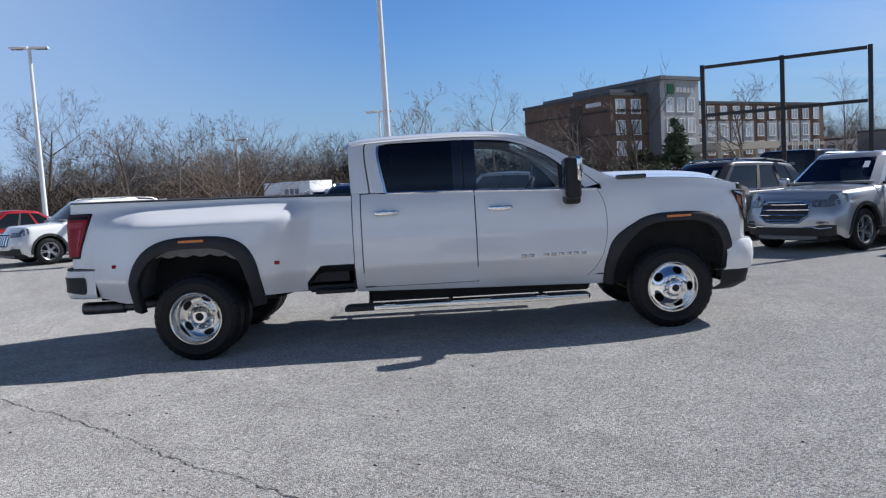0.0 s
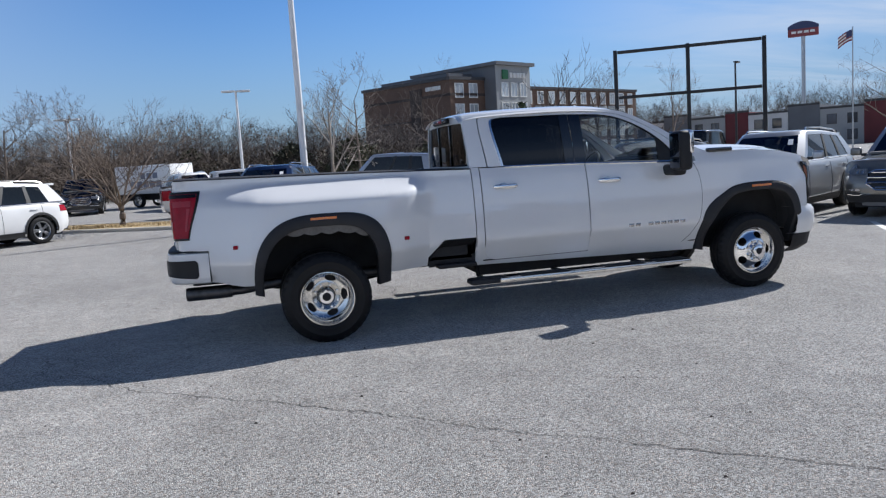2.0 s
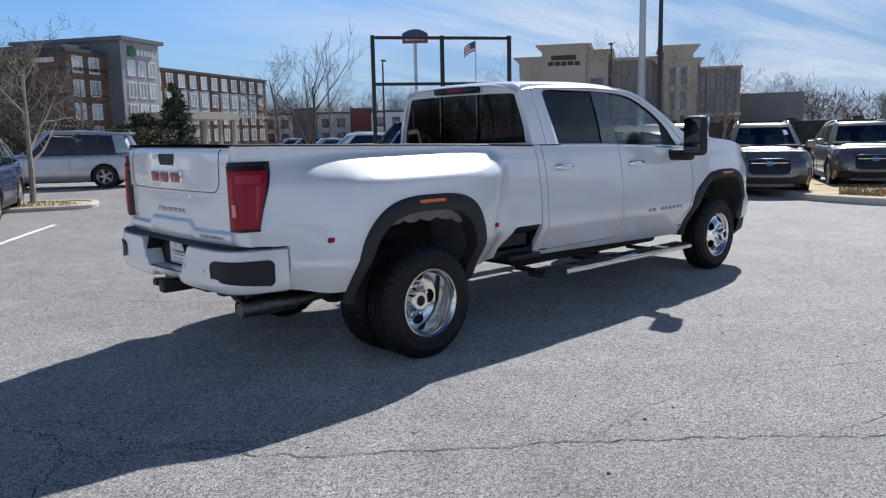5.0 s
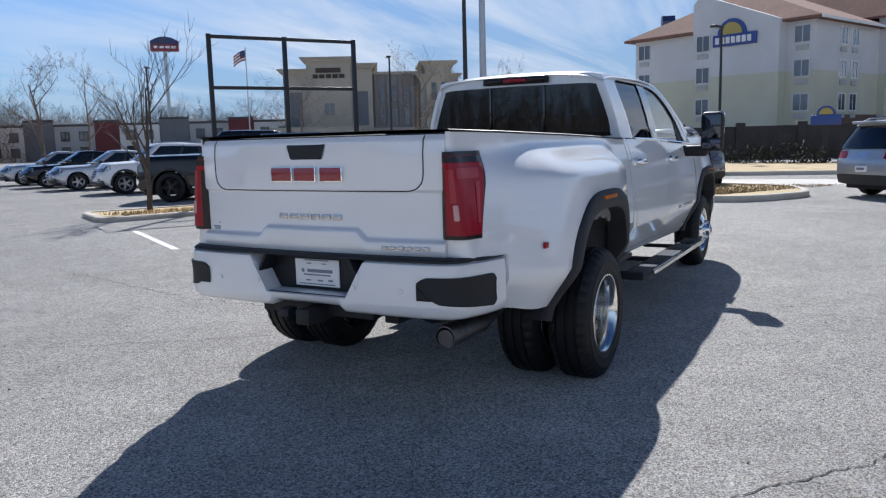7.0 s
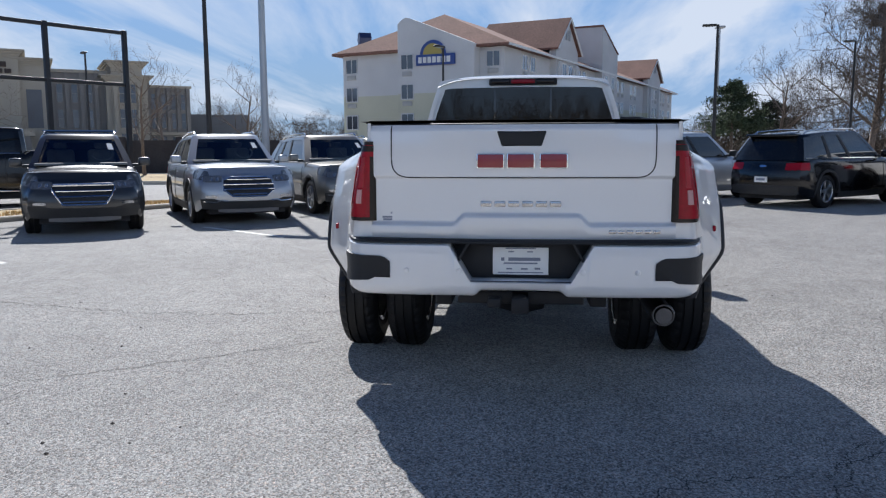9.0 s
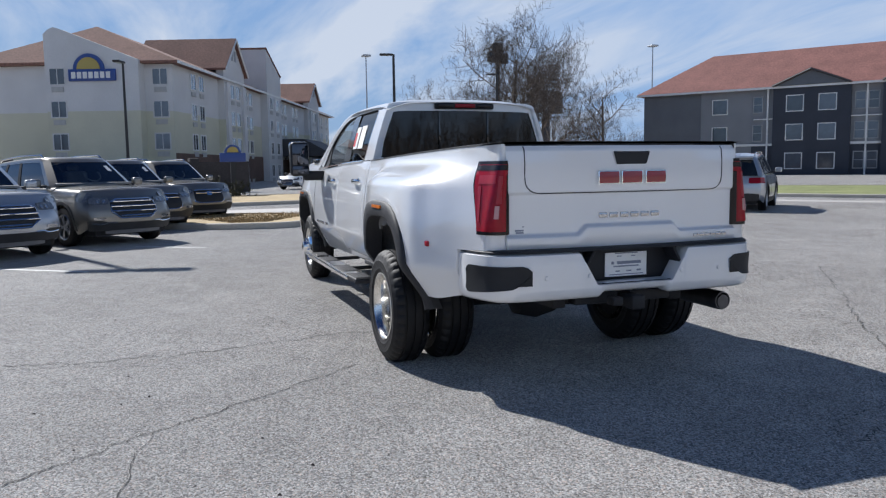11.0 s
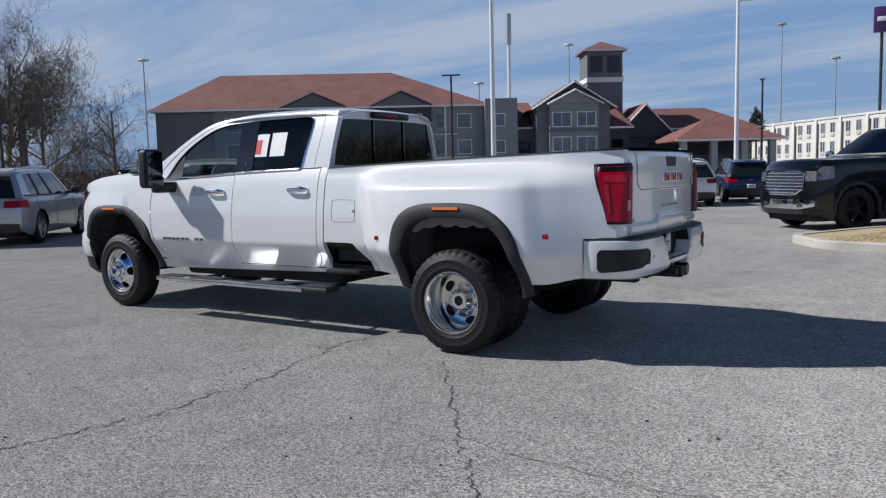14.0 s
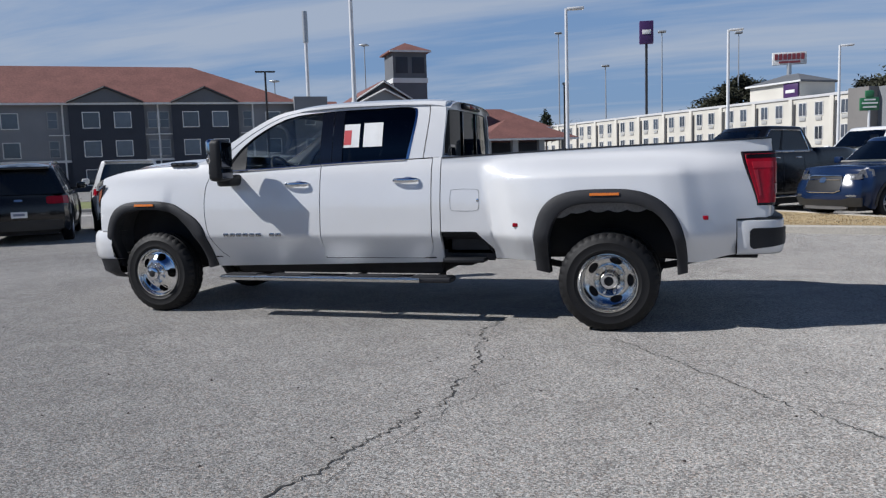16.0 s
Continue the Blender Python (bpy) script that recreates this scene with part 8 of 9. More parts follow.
for x, y, h in ((150.0, -37.0, 24.0), (30.0, -190.0, 34.0), (4.6, -175.0, 30.0), (-12.0, -185.0, 30.0), (70.0, -160.0, 30.0), (88.0, -150.0, 22.0), (135.0, -95.0, 26.0), (160.0, 8.0, 16.0), (17.5, -180.0, 24.0)):
    e = thing("mast_lamp", "tall thin motorway mast lamp", "street lamp", "motorway mast lamps", (x, y, 0))
    bm = bmesh.new()
    tube(bm, [(0, 0, 0), (0, 0, h)], 0.22, 8, 0.12)
    part("mast", bm, M_POLES, e)
    part("crown", boxed((-0.9, -0.9, h - 0.3), (0.9, 0.9, h + 0.1), 0.2), M_POLES, e)

# steel sign frame
sf = thing("sign_frame", "empty black steel sign frame on three posts", "sign frame", at=(10.6, 10.2, 0), turn=-31.3)
for x in (-1.83, 0.0, 1.83):
    part("post", boxed((x - 0.05, -0.05, 0), (x + 0.05, 0.05, 4.10), 0.008), M_POLEB, sf)
for z in (4.04, 2.86):
    part("rail", boxed((-1.77, -0.04, z - 0.04), (1.77, 0.04, z + 0.04), 0.008), M_POLEB, sf)

# far signs
M_SIGNRED = mat("red_sign", (0.22, 0.04, 0.05), 0.5, var=0.05)
M_SIGNNAVY = mat("dark_blue_sign", (0.03, 0.045, 0.12), 0.5)
s1 = thing("pole_sign", "tall pole sign, dark blue over red", "sign", at=(81.5, 94.0, 0), turn=-42)
bm = bmesh.new()
tube(bm, [(0, 0, 0), (0, 0, 17.0)], 0.28, 12)
part("pole", bm, M_POLES, s1)
sgp = part("board", boxed((-2.1, -0.35, 16.3), (2.1, 0.35, 17.5), 0.1), M_SIGNRED, s1)
bm = bmesh.new()
grid(bm, [[(x, y, 17.45 + 1.0 * (1 - (x / 2.1) ** 2) * 0.7 + 0.35) if t_ else (x, y, 17.4) for x in steps(-2.1, 2.1, 12)] for y, t_ in ((-0.41, 0), (-0.41, 1), (0.41, 1), (0.41, 0))])
part("board_top", bm, M_SIGNNAVY, sgp)
for k in range(4):
    part("sign_bar", boxed((-1.6 + 0.85 * k, -0.40, 16.75), (-0.95 + 0.85 * k, -0.33, 17.1)), M_TRIMW, sgp)
s2 = thing("pole_sign", "purple pole sign on a black post", "sign", at=(5.9, -131.0, 0), turn=190)
bm = bmesh.new()
tube(bm, [(0, 0, 0), (0, 0, 22)], 0.22, 10)
part("pole", bm, M_POLEB, s2)
sgp = part("board", boxed((-1.15, -0.4, 21.2), (1.15, 0.4, 25.0), 0.1), M_PURPLE, s2)
part("sign_bar", boxed((-0.7, -0.5, 22.8), (0.7, -0.38, 23.5), 0.1), M_TRIMW, sgp)
part("sign_bar", boxed((-0.7, 0.38, 22.8), (0.7, 0.5, 23.5), 0.1), M_TRIMW, sgp)
s3 = thing("roof_sign", "white billboard with red bars above the motel", "sign", at=(-13.4, -104.0, 0), turn=187)
bm = bmesh.new()
tube(bm, [(0, 0, 0), (0, 0, 13.5)], 0.3, 10)
part("pole", bm, M_POLES, s3)
sgp = part("board", boxed((-2.1, -0.2, 13.3), (2.1, 0.2, 14.9), 0.06), M_TRIMW, s3)
for k in range(7):
    for yy in (-0.23, 0.23):
        part("sign_bar", boxed((-1.85 + 0.54 * k, yy - 0.04, 13.95), (-1.45 + 0.54 * k, yy + 0.04, 14.7)), M_SIGNRED, sgp)
for yy in (-0.23, 0.23):
    part("sign_bar", boxed((-1.3, yy - 0.04, 13.5), (1.3, yy + 0.04, 13.75)), M_SIGNRED, sgp)
s4 = thing("pole_sign", "small green pole sign beside the motel", "sign", at=(-14.2, -60.6, 0), turn=190)
bm = bmesh.new()
tube(bm, [(0, 0, 0), (0, 0, 4.8)], 0.10, 8)
part("pole", bm, M_POLEW, s4)
sgp = part("board", boxed((-0.72, -0.12, 4.75), (0.72, 0.12, 5.75), 0.08), M_SIGNG, s4)
part("crest", boxed((-0.34, -0.11, 5.75), (0.34, 0.11, 6.3), 0.10), M_SIGNG, s4)
for z, w_ in ((5.02, 0.5), (5.32, 0.58), (5.58, 0.42)):
    for yy in (-0.125, 0.125):
        part("sign_bar", boxed((-w_, yy - 0.01, z - 0.06), (w_, yy + 0.01, z + 0.06)), M_TRIMW, sgp)
s5 = thing("phone_mast", "white mobile-phone mast with a shrouded top", "mast", at=(70.0, -131.0, 0))
bm = bmesh.new()
tube(bm, [(0, 0, 0), (0, 0, 26.4)], 0.34, 10)
part("pole", bm, M_POLEW, s5)
bm = bmesh.new()
tube(bm, [(0, 0, 26.4), (0, 0, 32.3)], 0.52, 12)
part("shroud", bm, M_POLES, s5)
s6 = thing("pole_sign", "six-sided pole sign seen over the hotel roof", "sign", at=(95.0, 20.5, 0), turn=20)
bm = bmesh.new()
tube(bm, [(0, 0, 0), (0, 0, 14.8)], 0.25, 8)
part("pole", bm, M_POLES, s6)
bm = bmesh.new()
lathe(bm, [(0, -0.75), (1.15, -0.75), (1.15, 0.75), (0, 0.75)], 6, Matrix.Translation((0, 0, 15.3)) @ Matrix.Diagonal((1, 1, 0.7, 1)))
part("board", bm, M_SIGNNAVY, s6, smooth=5)
s7 = thing("pole_sign", "dark pole sign among the bare trees", "sign", at=(187.0, -82.6, 0), turn=-66)
bm = bmesh.new()
tube(bm, [(0, 0, 0), (0, 0, 30.0)], 0.55, 10)
part("pole", bm, M_POLEB, s7)
bm = boxed((-3.6, -0.8, 28.6), (3.6, 0.8, 31.4), 0.3, 2)
box(bm, (-1.9, -0.8, 31.0), (1.9, 0.8, 34.0), 0.9, 3)
part("board", bm, M_TRIMD, s7)
s8 = thing("billboard", "wide dark billboard on one post", "billboard", at=(172.9, -89.8, 0), turn=-63)
bm = bmesh.new()
tube(bm, [(0, 0, 0), (0, 0, 16.0)], 0.9, 10)
part("pole", bm, M_TRIMD, s8)
part("board", boxed((-6.3, -0.7, 14.6), (6.3, 0.7, 20.2), 0.1), M_TRIMD, s8)
part("poster", boxed((-6.0, -0.78, 15.0), (0.8, -0.68, 19.9), 0.02), M_STUCCOM, s8)
s9 = thing("pole_sign", "low blue sign with a yellow half disc by the brick wall", "sign", at=(34.5, -0.6, 0), turn=-88)
part("post", boxed((-0.12, -0.12, 0), (0.12, 0.12, 2.2)), M_POLEB, s9)
part("board", boxed((-0.62, -0.15, 1.75), (0.62, 0.15, 2.2), 0.03), M_BLUES, s9)
bm = bmesh.new()
half_disc(bm, 0.40, -0.10, 0.10, 0.0, 2.2)
bmesh.ops.rotate(bm, verts=bm.verts, cent=(0, 0, 0), matrix=Matrix.Rotation(radians(90), 3, 'Z'))
part("disc", bm, M_BLUES, s9)
bm = bmesh.new()
half_disc(bm, 0.28, -0.13, 0.13, 0.0, 2.22)
bmesh.ops.rotate(bm, verts=bm.verts, cent=(0, 0, 0), matrix=Matrix.Rotation(radians(90), 3, 'Z'))
part("sun", bm, M_SUNY, s9)
fl = thing("flagpole", "thin flagpole with a striped flag", "flagpole", at=(46.9, 45.3, 0), turn=-40)
bm = bmesh.new()
tube(bm, [(0, 0, 0), (0, 0, 9.9)], 0.06, 8, 0.04)
part("pole", bm, M_POLES, fl)
for k in range(7):
    bm = bmesh.new()
    grid(bm, [[(-u * 1.05, 0.2 * math.sin(3.6 * u), 9.7 - 0.5 * u * u - 0.125 * (k + q) - 0.1 * u) for q in (0, 1)] for u in steps(0, 1, 8)])
    part("stripe", bm, M_SIGNRED if k % 2 == 0 else M_TRIMW, fl)
bm = bmesh.new()
grid(bm, [[(-u * 0.46, 0.2 * math.sin(3.6 * u * 0.44) - 0.012, 9.7 - 0.1 * u * u - 0.5 * q - 0.044 * u) for q in (0, 1)] for u in steps(0, 1, 6)])
part("canton", bm, M_SIGNNAVY, fl)

# ---- trees and brush ----
M_BARK = mat("bark", (0.16, 0.125, 0.10), 0.95, var=0.25, vscale=6, bump=0.5, bscale=30)
M_TWIG = mat("twigs", (0.125, 0.10, 0.082), 0.95, var=0.25, vscale=1.0, island=0.2)
M_PALEBARK = mat("pale_bark", (0.30, 0.26, 0.22), 0.95, var=0.2, vscale=6)
M_DARKBARK = mat("dark_bark", (0.085, 0.07, 0.062), 0.95, var=0.25, vscale=6)
M_WOOD = mat("far_wood", (0.075, 0.063, 0.056), 0.95, var=0.25, vscale=0.3, island=0.3)
M_BRUSH = mat("brown_brush", (0.11, 0.085, 0.066), 0.95, var=0.3, vscale=0.25, island=0.35)
M_SAPLING = mat("grey_saplings", (0.125, 0.105, 0.095), 0.95, var=0.3, vscale=0.2, island=0.35)
M_NEEDLE = mat("pine_needles", (0.05, 0.068, 0.036), 0.85, var=0.3, vscale=0.8, island=0.35)
M_EVER = mat("evergreen_leaves", (0.055, 0.058, 0.032), 0.85, var=0.3, vscale=0.6, island=0.35)


def bare_tree(seed, h, spread=0.45, levels=4, trunk=None, kids=(5, 5, 4, 4), forks=0.25, up=0.35, least=0.006):
    """Vertices and faces of a leafless tree: (thick limbs, twigs)."""
    rnd = random.Random(seed)
    big, fine = ([], []), ([], [])

    def seg(store, a, b, r0, r1, n):
        v, f = store
        d = (b - a).normalized()
        u = d.cross(Vector((0.3, 0.5, 0.81)))
        u.normalize()
        w = d.cross(u)
        i = len(v)
        for p, r in ((a, r0), (b, r1)):
            for k in range(n):
                t_ = 2 * math.pi * k / n
                v.append(tuple(p + r * (math.cos(t_) * u + math.sin(t_) * w)))
        for k in range(n):
            j = (k + 1) % n
            f.append((i + k, i + j, i + n + j, i + n + k))

    def grow(p, d, length, r, lev):
        n = 5 if lev == 0 else 3
        store = big if lev <= 1 else fine
        pts = [p]
        q = p.copy()
        dd = d.copy()
        for s_ in range(n):
            dd = (dd + Vector((rnd.uniform(-1, 1), rnd.uniform(-1, 1), rnd.uniform(-0.3, 0.8))) * (0.10 + 0.05 * lev) + Vector((0, 0, 0.03 * lev))).normalized()
            q = q + dd * length / n
            pts.append(q.copy())
        for s_ in range(n):
            seg(store, pts[s_], pts[s_ + 1], r * (1 - 0.75 * s_ / n), r * (1 - 0.75 * (s_ + 1) / n), 7 if lev == 0 else (5 if lev == 1 else 3))
        if lev >= levels - 1:
            return
        for k in range(kids[lev]):
            f_ = forks + (1 - forks) * (k + rnd.random()) / kids[lev]
            i = min(int(f_ * n), n - 1)
            b0 = pts[i].lerp(pts[i + 1], f_ * n - i)
            a = rnd.uniform(0, 2 * math.pi) + 2.4 * k
            base_ = (pts[i + 1] - pts[i]).normalized()
            side = base_.cross(Vector((math.cos(a), math.sin(a), 0.3))).normalized()
            nd = (base_ * (1 - spread) + side * (spread + 0.35) + Vector((0, 0, up * 0.4))).normalized()
            grow(b0, nd, length * rnd.uniform(0.42, 0.66) * (1.15 - 0.35 * f_), max(least, r * (1 - 0.7 * f_) * 0.62), lev + 1)
    grow(Vector((0, 0, 0)), Vector((0, 0, 1)), h * 0.72, trunk or h * 0.018, 0)
    return big, fine


def mesh_from(name, v, f, material):
    me = bpy.data.meshes.new(name)
    me.from_pydata(v, [], f)
    me.materials.append(material)
    return me


def plant_tree(seed, x, y, h, label, trunk=None, bark=None, spread=0.45, levels=5, kids=(7, 5, 4, 3), forks=0.3, name="bare_tree", least=0.006):
    big, fine = bare_tree(seed, h, spread, levels, trunk, kids, forks, 0.35, least)
    e = thing(name, label, "tree", "bare trees", (x, y, 0), seed * 37 % 360)
    for nm, (v, f), m in (("trunk", big, bark or M_BARK), ("crown", fine, bark or M_TWIG)):
        ob = new(nm, mesh_from(nm, v, f, m))
        ob.parent = e
    return e


plant_tree(3, 7.45, 11.7, 3.9, "young leafless tree in the planting bed", 0.07, M_DARKBARK, 0.24, 4, (9, 5, 4, 2), 0.22, least=0.006)


def vase_tree(seed, x, y, h, fork, limbs, label, bark):
    """A low-forking ornamental tree: a short trunk and a fan of spreading limbs."""
    rnd = random.Random(seed)
    e = thing("bare_tree", label, "tree", "bare trees", (x, y, 0))
    bm = bmesh.new()
    tube(bm, [(0.03 * math.sin(3 * q), 0.02 * q, fork * q) for q in steps(0, 1, 5)], 0.115, 9, 0.085)
    part("trunk", bm, bark, e)
    v, f = [], []
    for k in range(limbs):
        a = 2 * math.pi * (k + 0.6 * rnd.random()) / limbs
        tilt = rnd.uniform(18, 62)
        length = (h - fork) * rnd.uniform(0.60, 0.72) / max(0.70, math.cos(radians(tilt)))
        big, fine = bare_tree(seed * 50 + k, length / 0.72, 0.34, 4, 0.034, (8, 6, 5), 0.22, 0.25, 0.0055)
        m = Matrix.Translation((0.04 * math.cos(a), 0.04 * math.sin(a), fork - 0.05)) @ Matrix.Rotation(a, 4, 'Z') @ Matrix.Rotation(radians(tilt), 4, 'Y')
        for vv, ff in (big, fine):
            o = len(v)
            v += [tuple(m @ Vector(p)) for p in vv]
            f += [tuple(i + o for i in q) for q in ff]
    ob = new("crown", mesh_from("crown", v, f, bark))
    ob.parent = e
    return e


vase_tree(5, -4.8, 18.8, 3.75, 0.75, 9, "broad low-forking leafless ornamental tree", M_BARK)
plant_tree(8, 1.75, 15.3, 4.4, "leafless ornamental tree on the grass verge", 0.08, M_PALEBARK, 0.5)
plant_tree(11, 6.0, 40.0, 7.6, "slender leafless tree before the woods", 0.10)
plant_tree(12, 11.5, 42.0, 7.0, "slender leafless tree before the woods", 0.10)
plant_tree(15, 18.0, 31.0, 6.3, "leafless tree near the brick hotel", 0.11, None, 0.55)
plant_tree(16, 30.0, 44.0, 7.5, "leafless tree near the brick hotel", 0.11)
plant_tree(17, 40.0, 34.0, 7.0, "leafless tree before the beige hotel", 0.12, None, 0.6)
plant_tree(21, 33.0, 14.0, 5.6, "leafless street tree with dark twigs", 0.10, None, 0.55)
plant_tree(22, 46.0, 24.5, 6.8, "leafless street tree with dark twigs", 0.12, None, 0.55)
plant_tree(23, 30.0, 18.0, 6.0, "leafless tree with upright twigs", 0.10, None, 0.5)
plant_tree(31, 67.0, -30.5, 17.0, "large spreading leafless tree", 0.30, None, 0.55, 5, (14, 12, 9, 4), 0.14, least=0.015)
plant_tree(32, 75.0, -38.5, 14.5, "large leafless tree past the service road", 0.24, None, 0.55, 5, (13, 11, 8, 4), 0.14, least=0.015)
plant_tree(33, 72.0, -44.5, 12.5, "leafless tree beside the red-roofed hotel", 0.24, None, 0.55, 5, (9, 7, 5, 4), 0.2, least=0.013)
plant_tree(34, 84.0, -28.0, 12.0, "leafless tree by the service road", 0.22, None, 0.5, 5, (9, 7, 5, 4), 0.2, least=0.013)
plant_tree(41, -15.2, 44.1, 6.9, "leafless tree with dark twigs at the woods' edge", 0.13, None, 0.55, 5, (9, 6, 5, 4), 0.25, least=0.010)
plant_tree(42, -20.3, 42.2, 6.1, "leafless tree with dark twigs at the woods' edge", 0.12, None, 0.55, 5, (9, 6, 5, 4), 0.25, least=0.010)
plant_tree(43, -11.5, 45.1, 6.6, "leafless tree with dark twigs at the woods' edge", 0.13, None, 0.6, 5, (9, 6, 5, 4), 0.25, least=0.010)
plant_tree(35, -18.1, 43.1, 7.5, "tall leafless tree at the woods' edge", 0.15, None, 0.5, 5, (9, 6, 5, 4), 0.25, least=0.010)
plant_tree(36, -27.0, 50.0, 10.0, "tall leafless tree at the woods' edge", 0.17, None, 0.5, 5, (9, 6, 5, 4), 0.25, least=0.010)
plant_tree(37, 80.0, -61.0, 11.0, "leafless tree by the hotel's end wall", 0.2, None, 0.5, 5, (9, 7, 5, 4), 0.2, least=0.013)


def needle_tree(seed, x, y, h, r, label, base=0.22, n=2600, size=0.34, material=None, name="pine_tree", round_top=False):
    rnd = random.Random(seed)
    e = thing(name, label, "tree", "evergreen trees", (x, y, 0), 0)
    bm = bmesh.new()
    tube(bm, [(0.03 * math.sin(k), 0.03 * math.cos(2 * k), h * 0.95 * k / 6) for k in range(7)], h * 0.022, 8, h * 0.005)
    part("trunk", bm, M_BARK, e)
    lumps = [(rnd.uniform(0, 6.28), rnd.uniform(base, 0.97)) for _ in range(60)]
    v, f = [], []
    for _ in range(n):
        a, t_ = rnd.choice(lumps)
        prof = (1 - ((t_ - base) / (1 - base)) ** (2.6 if round_top else 1.15)) * 0.95 + 0.10
        rr = r * prof * rnd.uniform(0.35, 1.0)
        c = Vector((rr * math.cos(a) + rnd.gauss(0, 0.16) * r * prof, rr * math.sin(a) + rnd.gauss(0, 0.16) * r * prof, h * t_ + rnd.gauss(0, 0.028) * h))
        d1 = Vector((rnd.gauss(0, 1), rnd.gauss(0, 1), rnd.gauss(0, 0.7))).normalized() * size * rnd.uniform(0.4, 1.0)
        d2 = d1.cross(Vector((rnd.gauss(0, 1), rnd.gauss(0, 1), rnd.gauss(0, 1)))).normalized() * size * 0.22
        i = len(v)
        v += [tuple(c - d2), tuple(c + d2), tuple(c + d1)]
        f.append((i, i + 1, i + 2))
    ob = new("crown", mesh_from("crown", v, f, material or M_NEEDLE))
    ob.parent = e
    return e


needle_tree(1, 20.0, 48.5, 5.4, 1.6, "small dark evergreen before the brick hotel", 0.04, 3500, 0.45)
needle_tree(2, 83.5, -22.9, 8.4, 3.3, "broad dark pine by the service road", 0.34, 15000, 0.34, round_top=True)
needle_tree(3, 100.0, -32.0, 7.0, 4.0, "broad dark pine by the service road", 0.2, 4000, 0.8, round_top=True)
needle_tree(4, 12.0, 46.0, 2.9, 2.0, "low evergreen shrub at the wood's edge", 0.02, 2200, 0.4, M_EVER, "evergreen_shrub", True)
needle_tree(5, 2.5, 52.0, 3.3, 2.2, "evergreen shrub in the woods", 0.02, 2200, 0.45, M_EVER, "evergreen_shrub", True)
needle_tree(6, -5.0, 55.0, 3.4, 2.0, "evergreen shrub in the woods", 0.02, 2200, 0.45, M_EVER, "evergreen_shrub", True)
needle_tree(7, 7.0, 50.0, 3.6, 2.4, "evergreen shrub in the woods", 0.02, 2200, 0.45, M_EVER, "evergreen_shrub", True)
needle_tree(12, 17.0, 47.0, 3.2, 2.6, "evergreen shrub in the woods", 0.02, 2200, 0.45, M_EVER, "evergreen_shrub", True)
needle_tree(8, -13.0, -190.0, 20.0, 14.0, "rounded evergreen tree behind the motel", 0.1, 26000, 1.1, M_EVER, "evergreen_tree", True)
needle_tree(9, -52.0, -170.0, 27.0, 17.0, "rounded evergreen tree behind the motel", 0.1, 24000, 1.1, M_EVER, "evergreen_tree", True)
needle_tree(10, -40.0, -185.0, 18.0, 13.0, "rounded evergreen tree behind the motel", 0.1, 16000, 1.1, M_EVER, "evergreen_tree", True)
needle_tree(11, 20.0, -112.0, 9.5, 1.6, "tall thin pine behind the red-roofed hotel", 0.55, 1200, 0.6)


def far_wood(name, label, spots, seed, hmin, hmax, variants=7):
    """Many leafless trees far off, joined."""
    rnd = random.Random(seed)
    kinds = []
    for k in range(variants):
        big, fine = bare_tree(100 + seed * 10 + k, 1.0, 0.5, 4, 0.011, (12, 8, 6, 3), 0.16, 0.5, 0.0012)
        v = np.array(big[0] + fine[0])
        f = big[1] + [tuple(i + len(big[0]) for i in q) for q in fine[1]]
        kinds.append((v, f))
    V, F = [], []
    off = 0
    for x, y in spots:
        v, f = kinds[rnd.randrange(variants)]
        a, h = rnd.uniform(0, 6.28), rnd.uniform(hmin, hmax)
        wx = h * rnd.uniform(0.9, 1.4)
        c, s_ = math.cos(a), math.sin(a)
        w = np.stack([(v[:, 0] * c - v[:, 1] * s_) * wx + x, (v[:, 0] * s_ + v[:, 1] * c) * wx + y, v[:, 2] * h], 1)
        V.append(w)
        F += [tuple(i + off for i in q) for q in f]
        off += len(v)
    return tagged(new(name, mesh_from(name, np.concatenate(V).tolist(), F, M_WOOD)), label, "woods", kind="stuff")


def brush(name, label, spots, seed, hgt, per, width, size, material=None, thin=0.12):
    """Tangled undergrowth: many thin slips of twig, joined."""
    rnd = random.Random(seed)
    v, f = [], []
    for x, y in spots:
        hh = hgt * rnd.uniform(0.6, 1.25)
        for _ in range(per):
            t_ = rnd.random() ** 1.3
            c = Vector((x + rnd.gauss(0, width), y + rnd.gauss(0, width), hh * t_))
            d1 = Vector((rnd.gauss(0, 0.6), rnd.gauss(0, 0.6), rnd.uniform(0.2, 1.0))).normalized() * size * rnd.uniform(0.4, 1.3)
            d2 = d1.cross(Vector((rnd.gauss(0, 1), rnd.gauss(0, 1), rnd.gauss(0, 1)))).normalized() * size * (0.028 if material is None else thin)
            i = len(v)
            v += [tuple(c - d2), tuple(c + d2), tuple(c + d1)]
            f.append((i, i + 1, i + 2))
    return tagged(new(name, mesh_from(name, v, f, material or M_BRUSH)), label, "brush", kind="stuff")


rnd = random.Random(77)


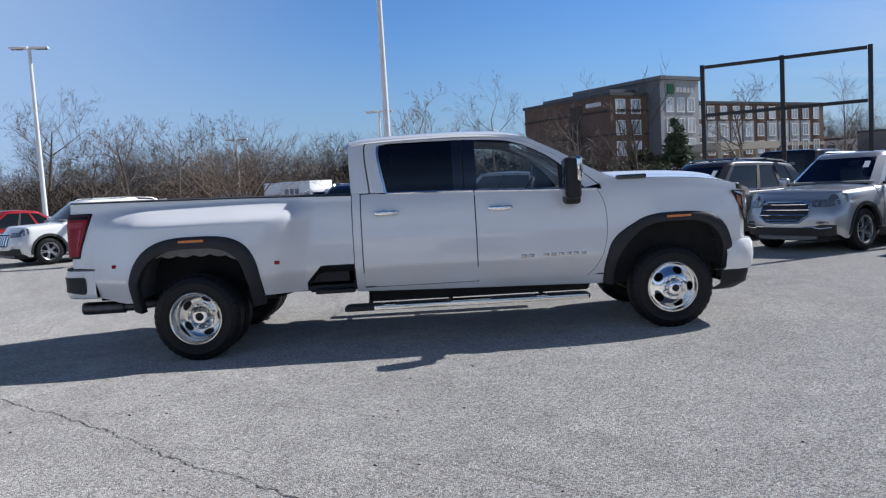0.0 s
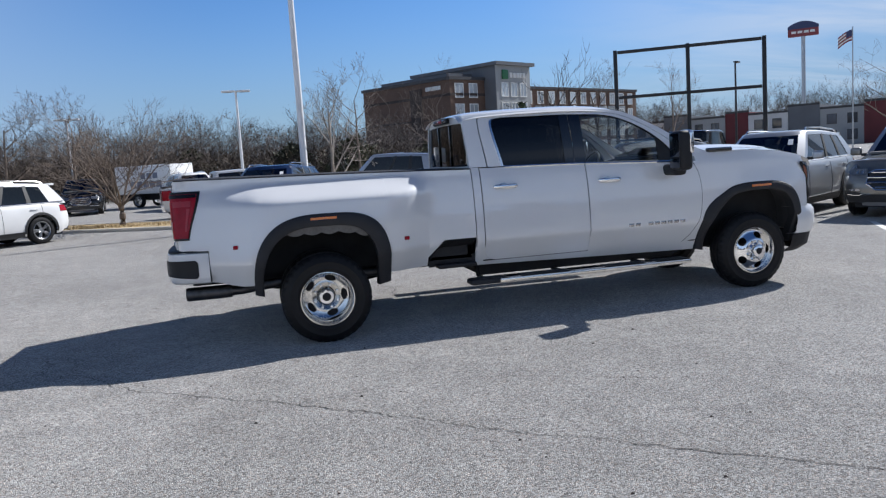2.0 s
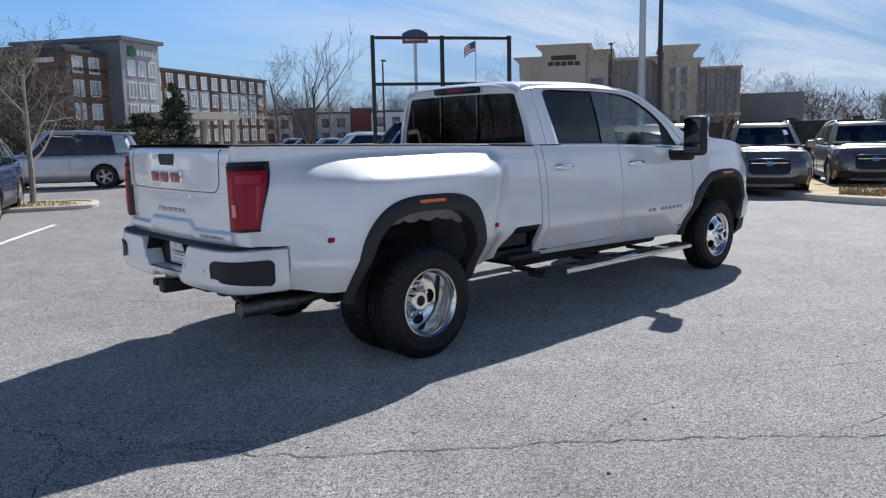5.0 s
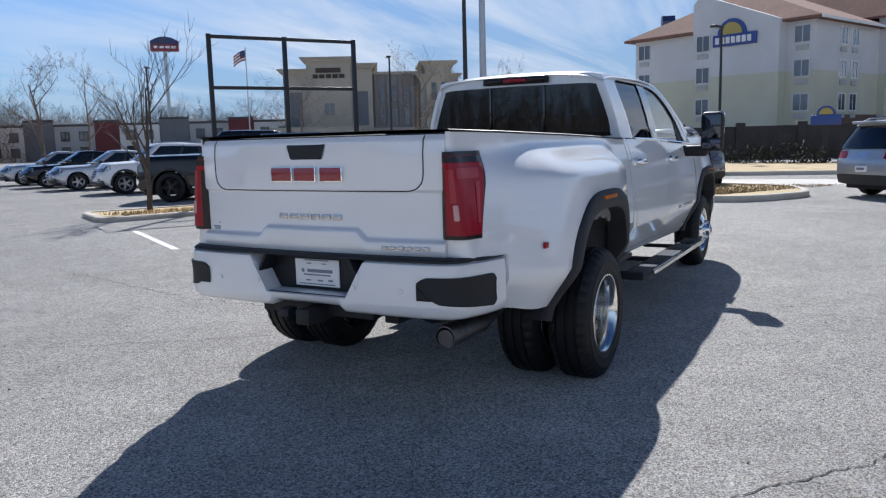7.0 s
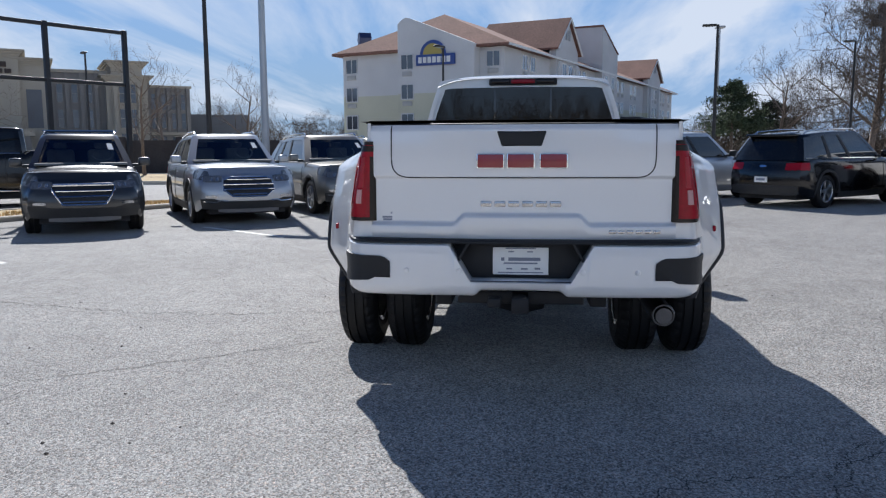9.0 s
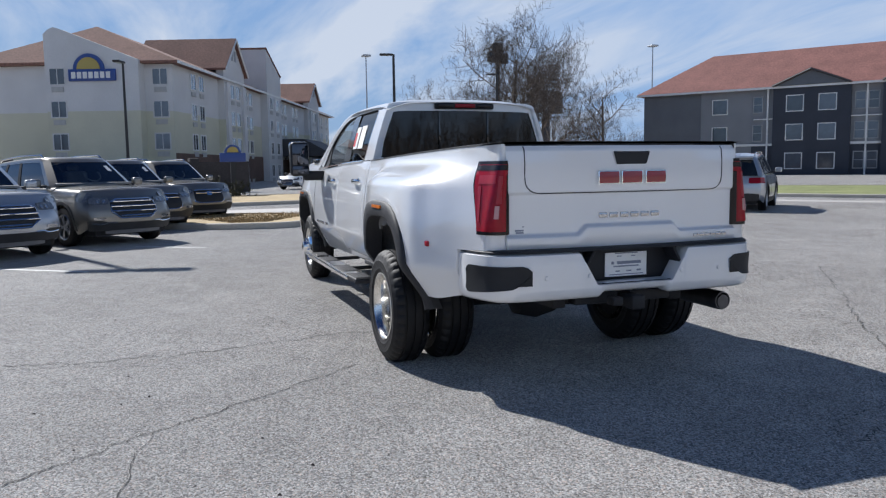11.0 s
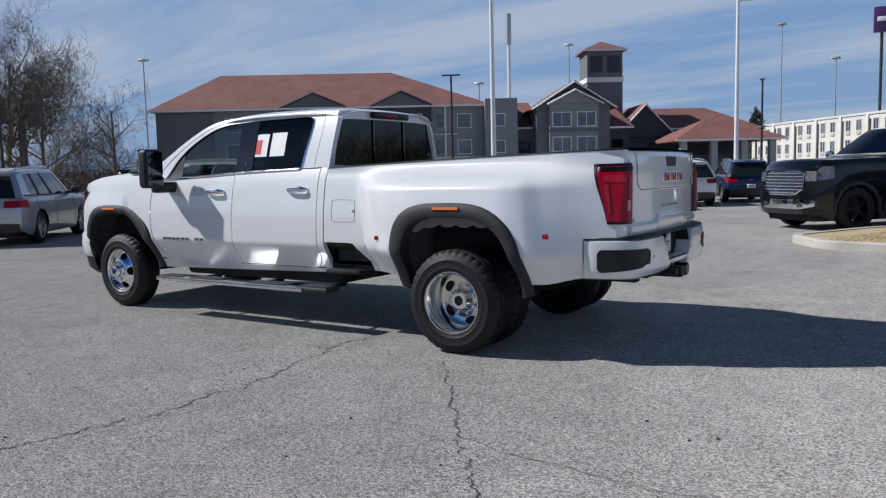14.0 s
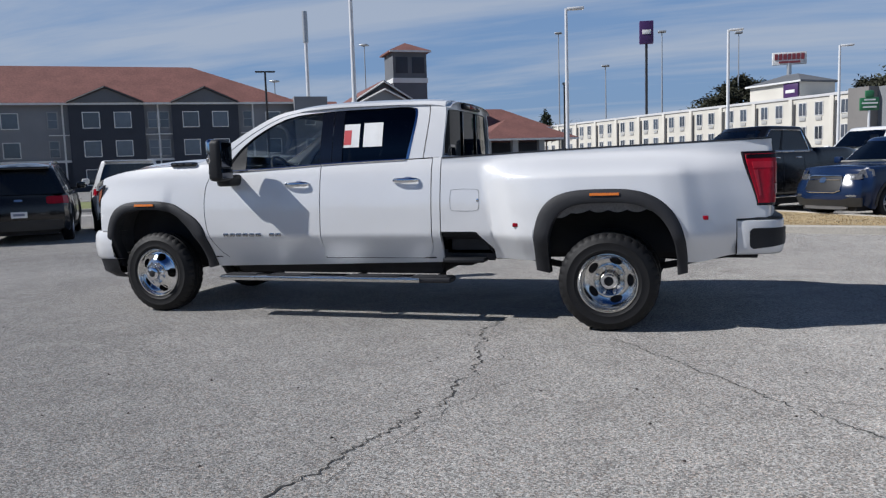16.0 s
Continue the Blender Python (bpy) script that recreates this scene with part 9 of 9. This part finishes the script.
def arc(a0, a1, r0, r1, n):
    out = []
    for k in range(n):
        a, r = radians(a0 + (a1 - a0) * (k + rnd.random()) / n), rnd.uniform(r0, r1)
        out.append((r * math.cos(a), r * math.sin(a)))
    return out


far_wood("woods", "bare winter woods behind the car park", arc(78, 130, 55, 86, 84), 1, 4.6, 7.0)
brush("brush", "brown winter undergrowth below the woods", arc(76, 132, 50, 72, 480), 2, 2.6, 120, 1.1, 1.1)
brush("brush", "grey tangle of thin saplings in the woods", arc(76, 132, 62, 92, 420), 22, 4.5, 160, 1.4, 0.9, M_SAPLING, 0.03)
far_wood("woods", "bare far trees beyond the shops", arc(42, 80, 130, 175, 90), 3, 7.0, 11.0)
brush("brush", "brown far undergrowth beyond the shops", arc(40, 82, 118, 165, 260), 4, 4.5, 60, 2.2, 2.2)
far_wood("woods", "bare trees past the service road", arc(-38, -12, 92, 150, 34), 5, 5.0, 9.0)
brush("brush", "brown undergrowth past the service road", arc(-46, -10, 88, 140, 320), 6, 2.8, 80, 1.7, 1.6)
brush("hedge", "dark low evergreen hedges on the service road", arc(-16.5, -11.0, 50, 60, 24), 7, 0.9, 160, 0.7, 0.35, M_EVER)
brush("hedge", "dark low hedge before the brick wall", [(36.6 - 0.17 * k, 13.0 - 0.55 * k) for k in range(26)], 8, 0.9, 120, 0.28, 0.3, M_EVER)
far_wood("woods", "bare far trees behind the hotels", arc(-2, 42, 150, 200, 60), 9, 7.0, 12.0)
brush("brush", "brown far undergrowth behind the hotels", arc(-6, 46, 140, 190, 200), 10, 6.0, 50, 3.0, 2.6)
far_wood("woods", "bare far trees behind the motel", arc(-125, -75, 200, 260, 80), 11, 9.0, 15.0)
brush("woods", "dark wooded hills behind the motel", arc(-130, -70, 205, 280, 260), 12, 10.0, 240, 5.0, 1.5, M_EVER)
# what stands behind the walker: plain far woods
far_wood("woods", "bare far trees round the car park", arc(130, 235, 90, 140, 120), 13, 7.0, 11.0)
brush("brush", "brown far undergrowth round the car park", arc(128, 238, 85, 130, 300), 14, 5.0, 50, 2.5, 2.4)
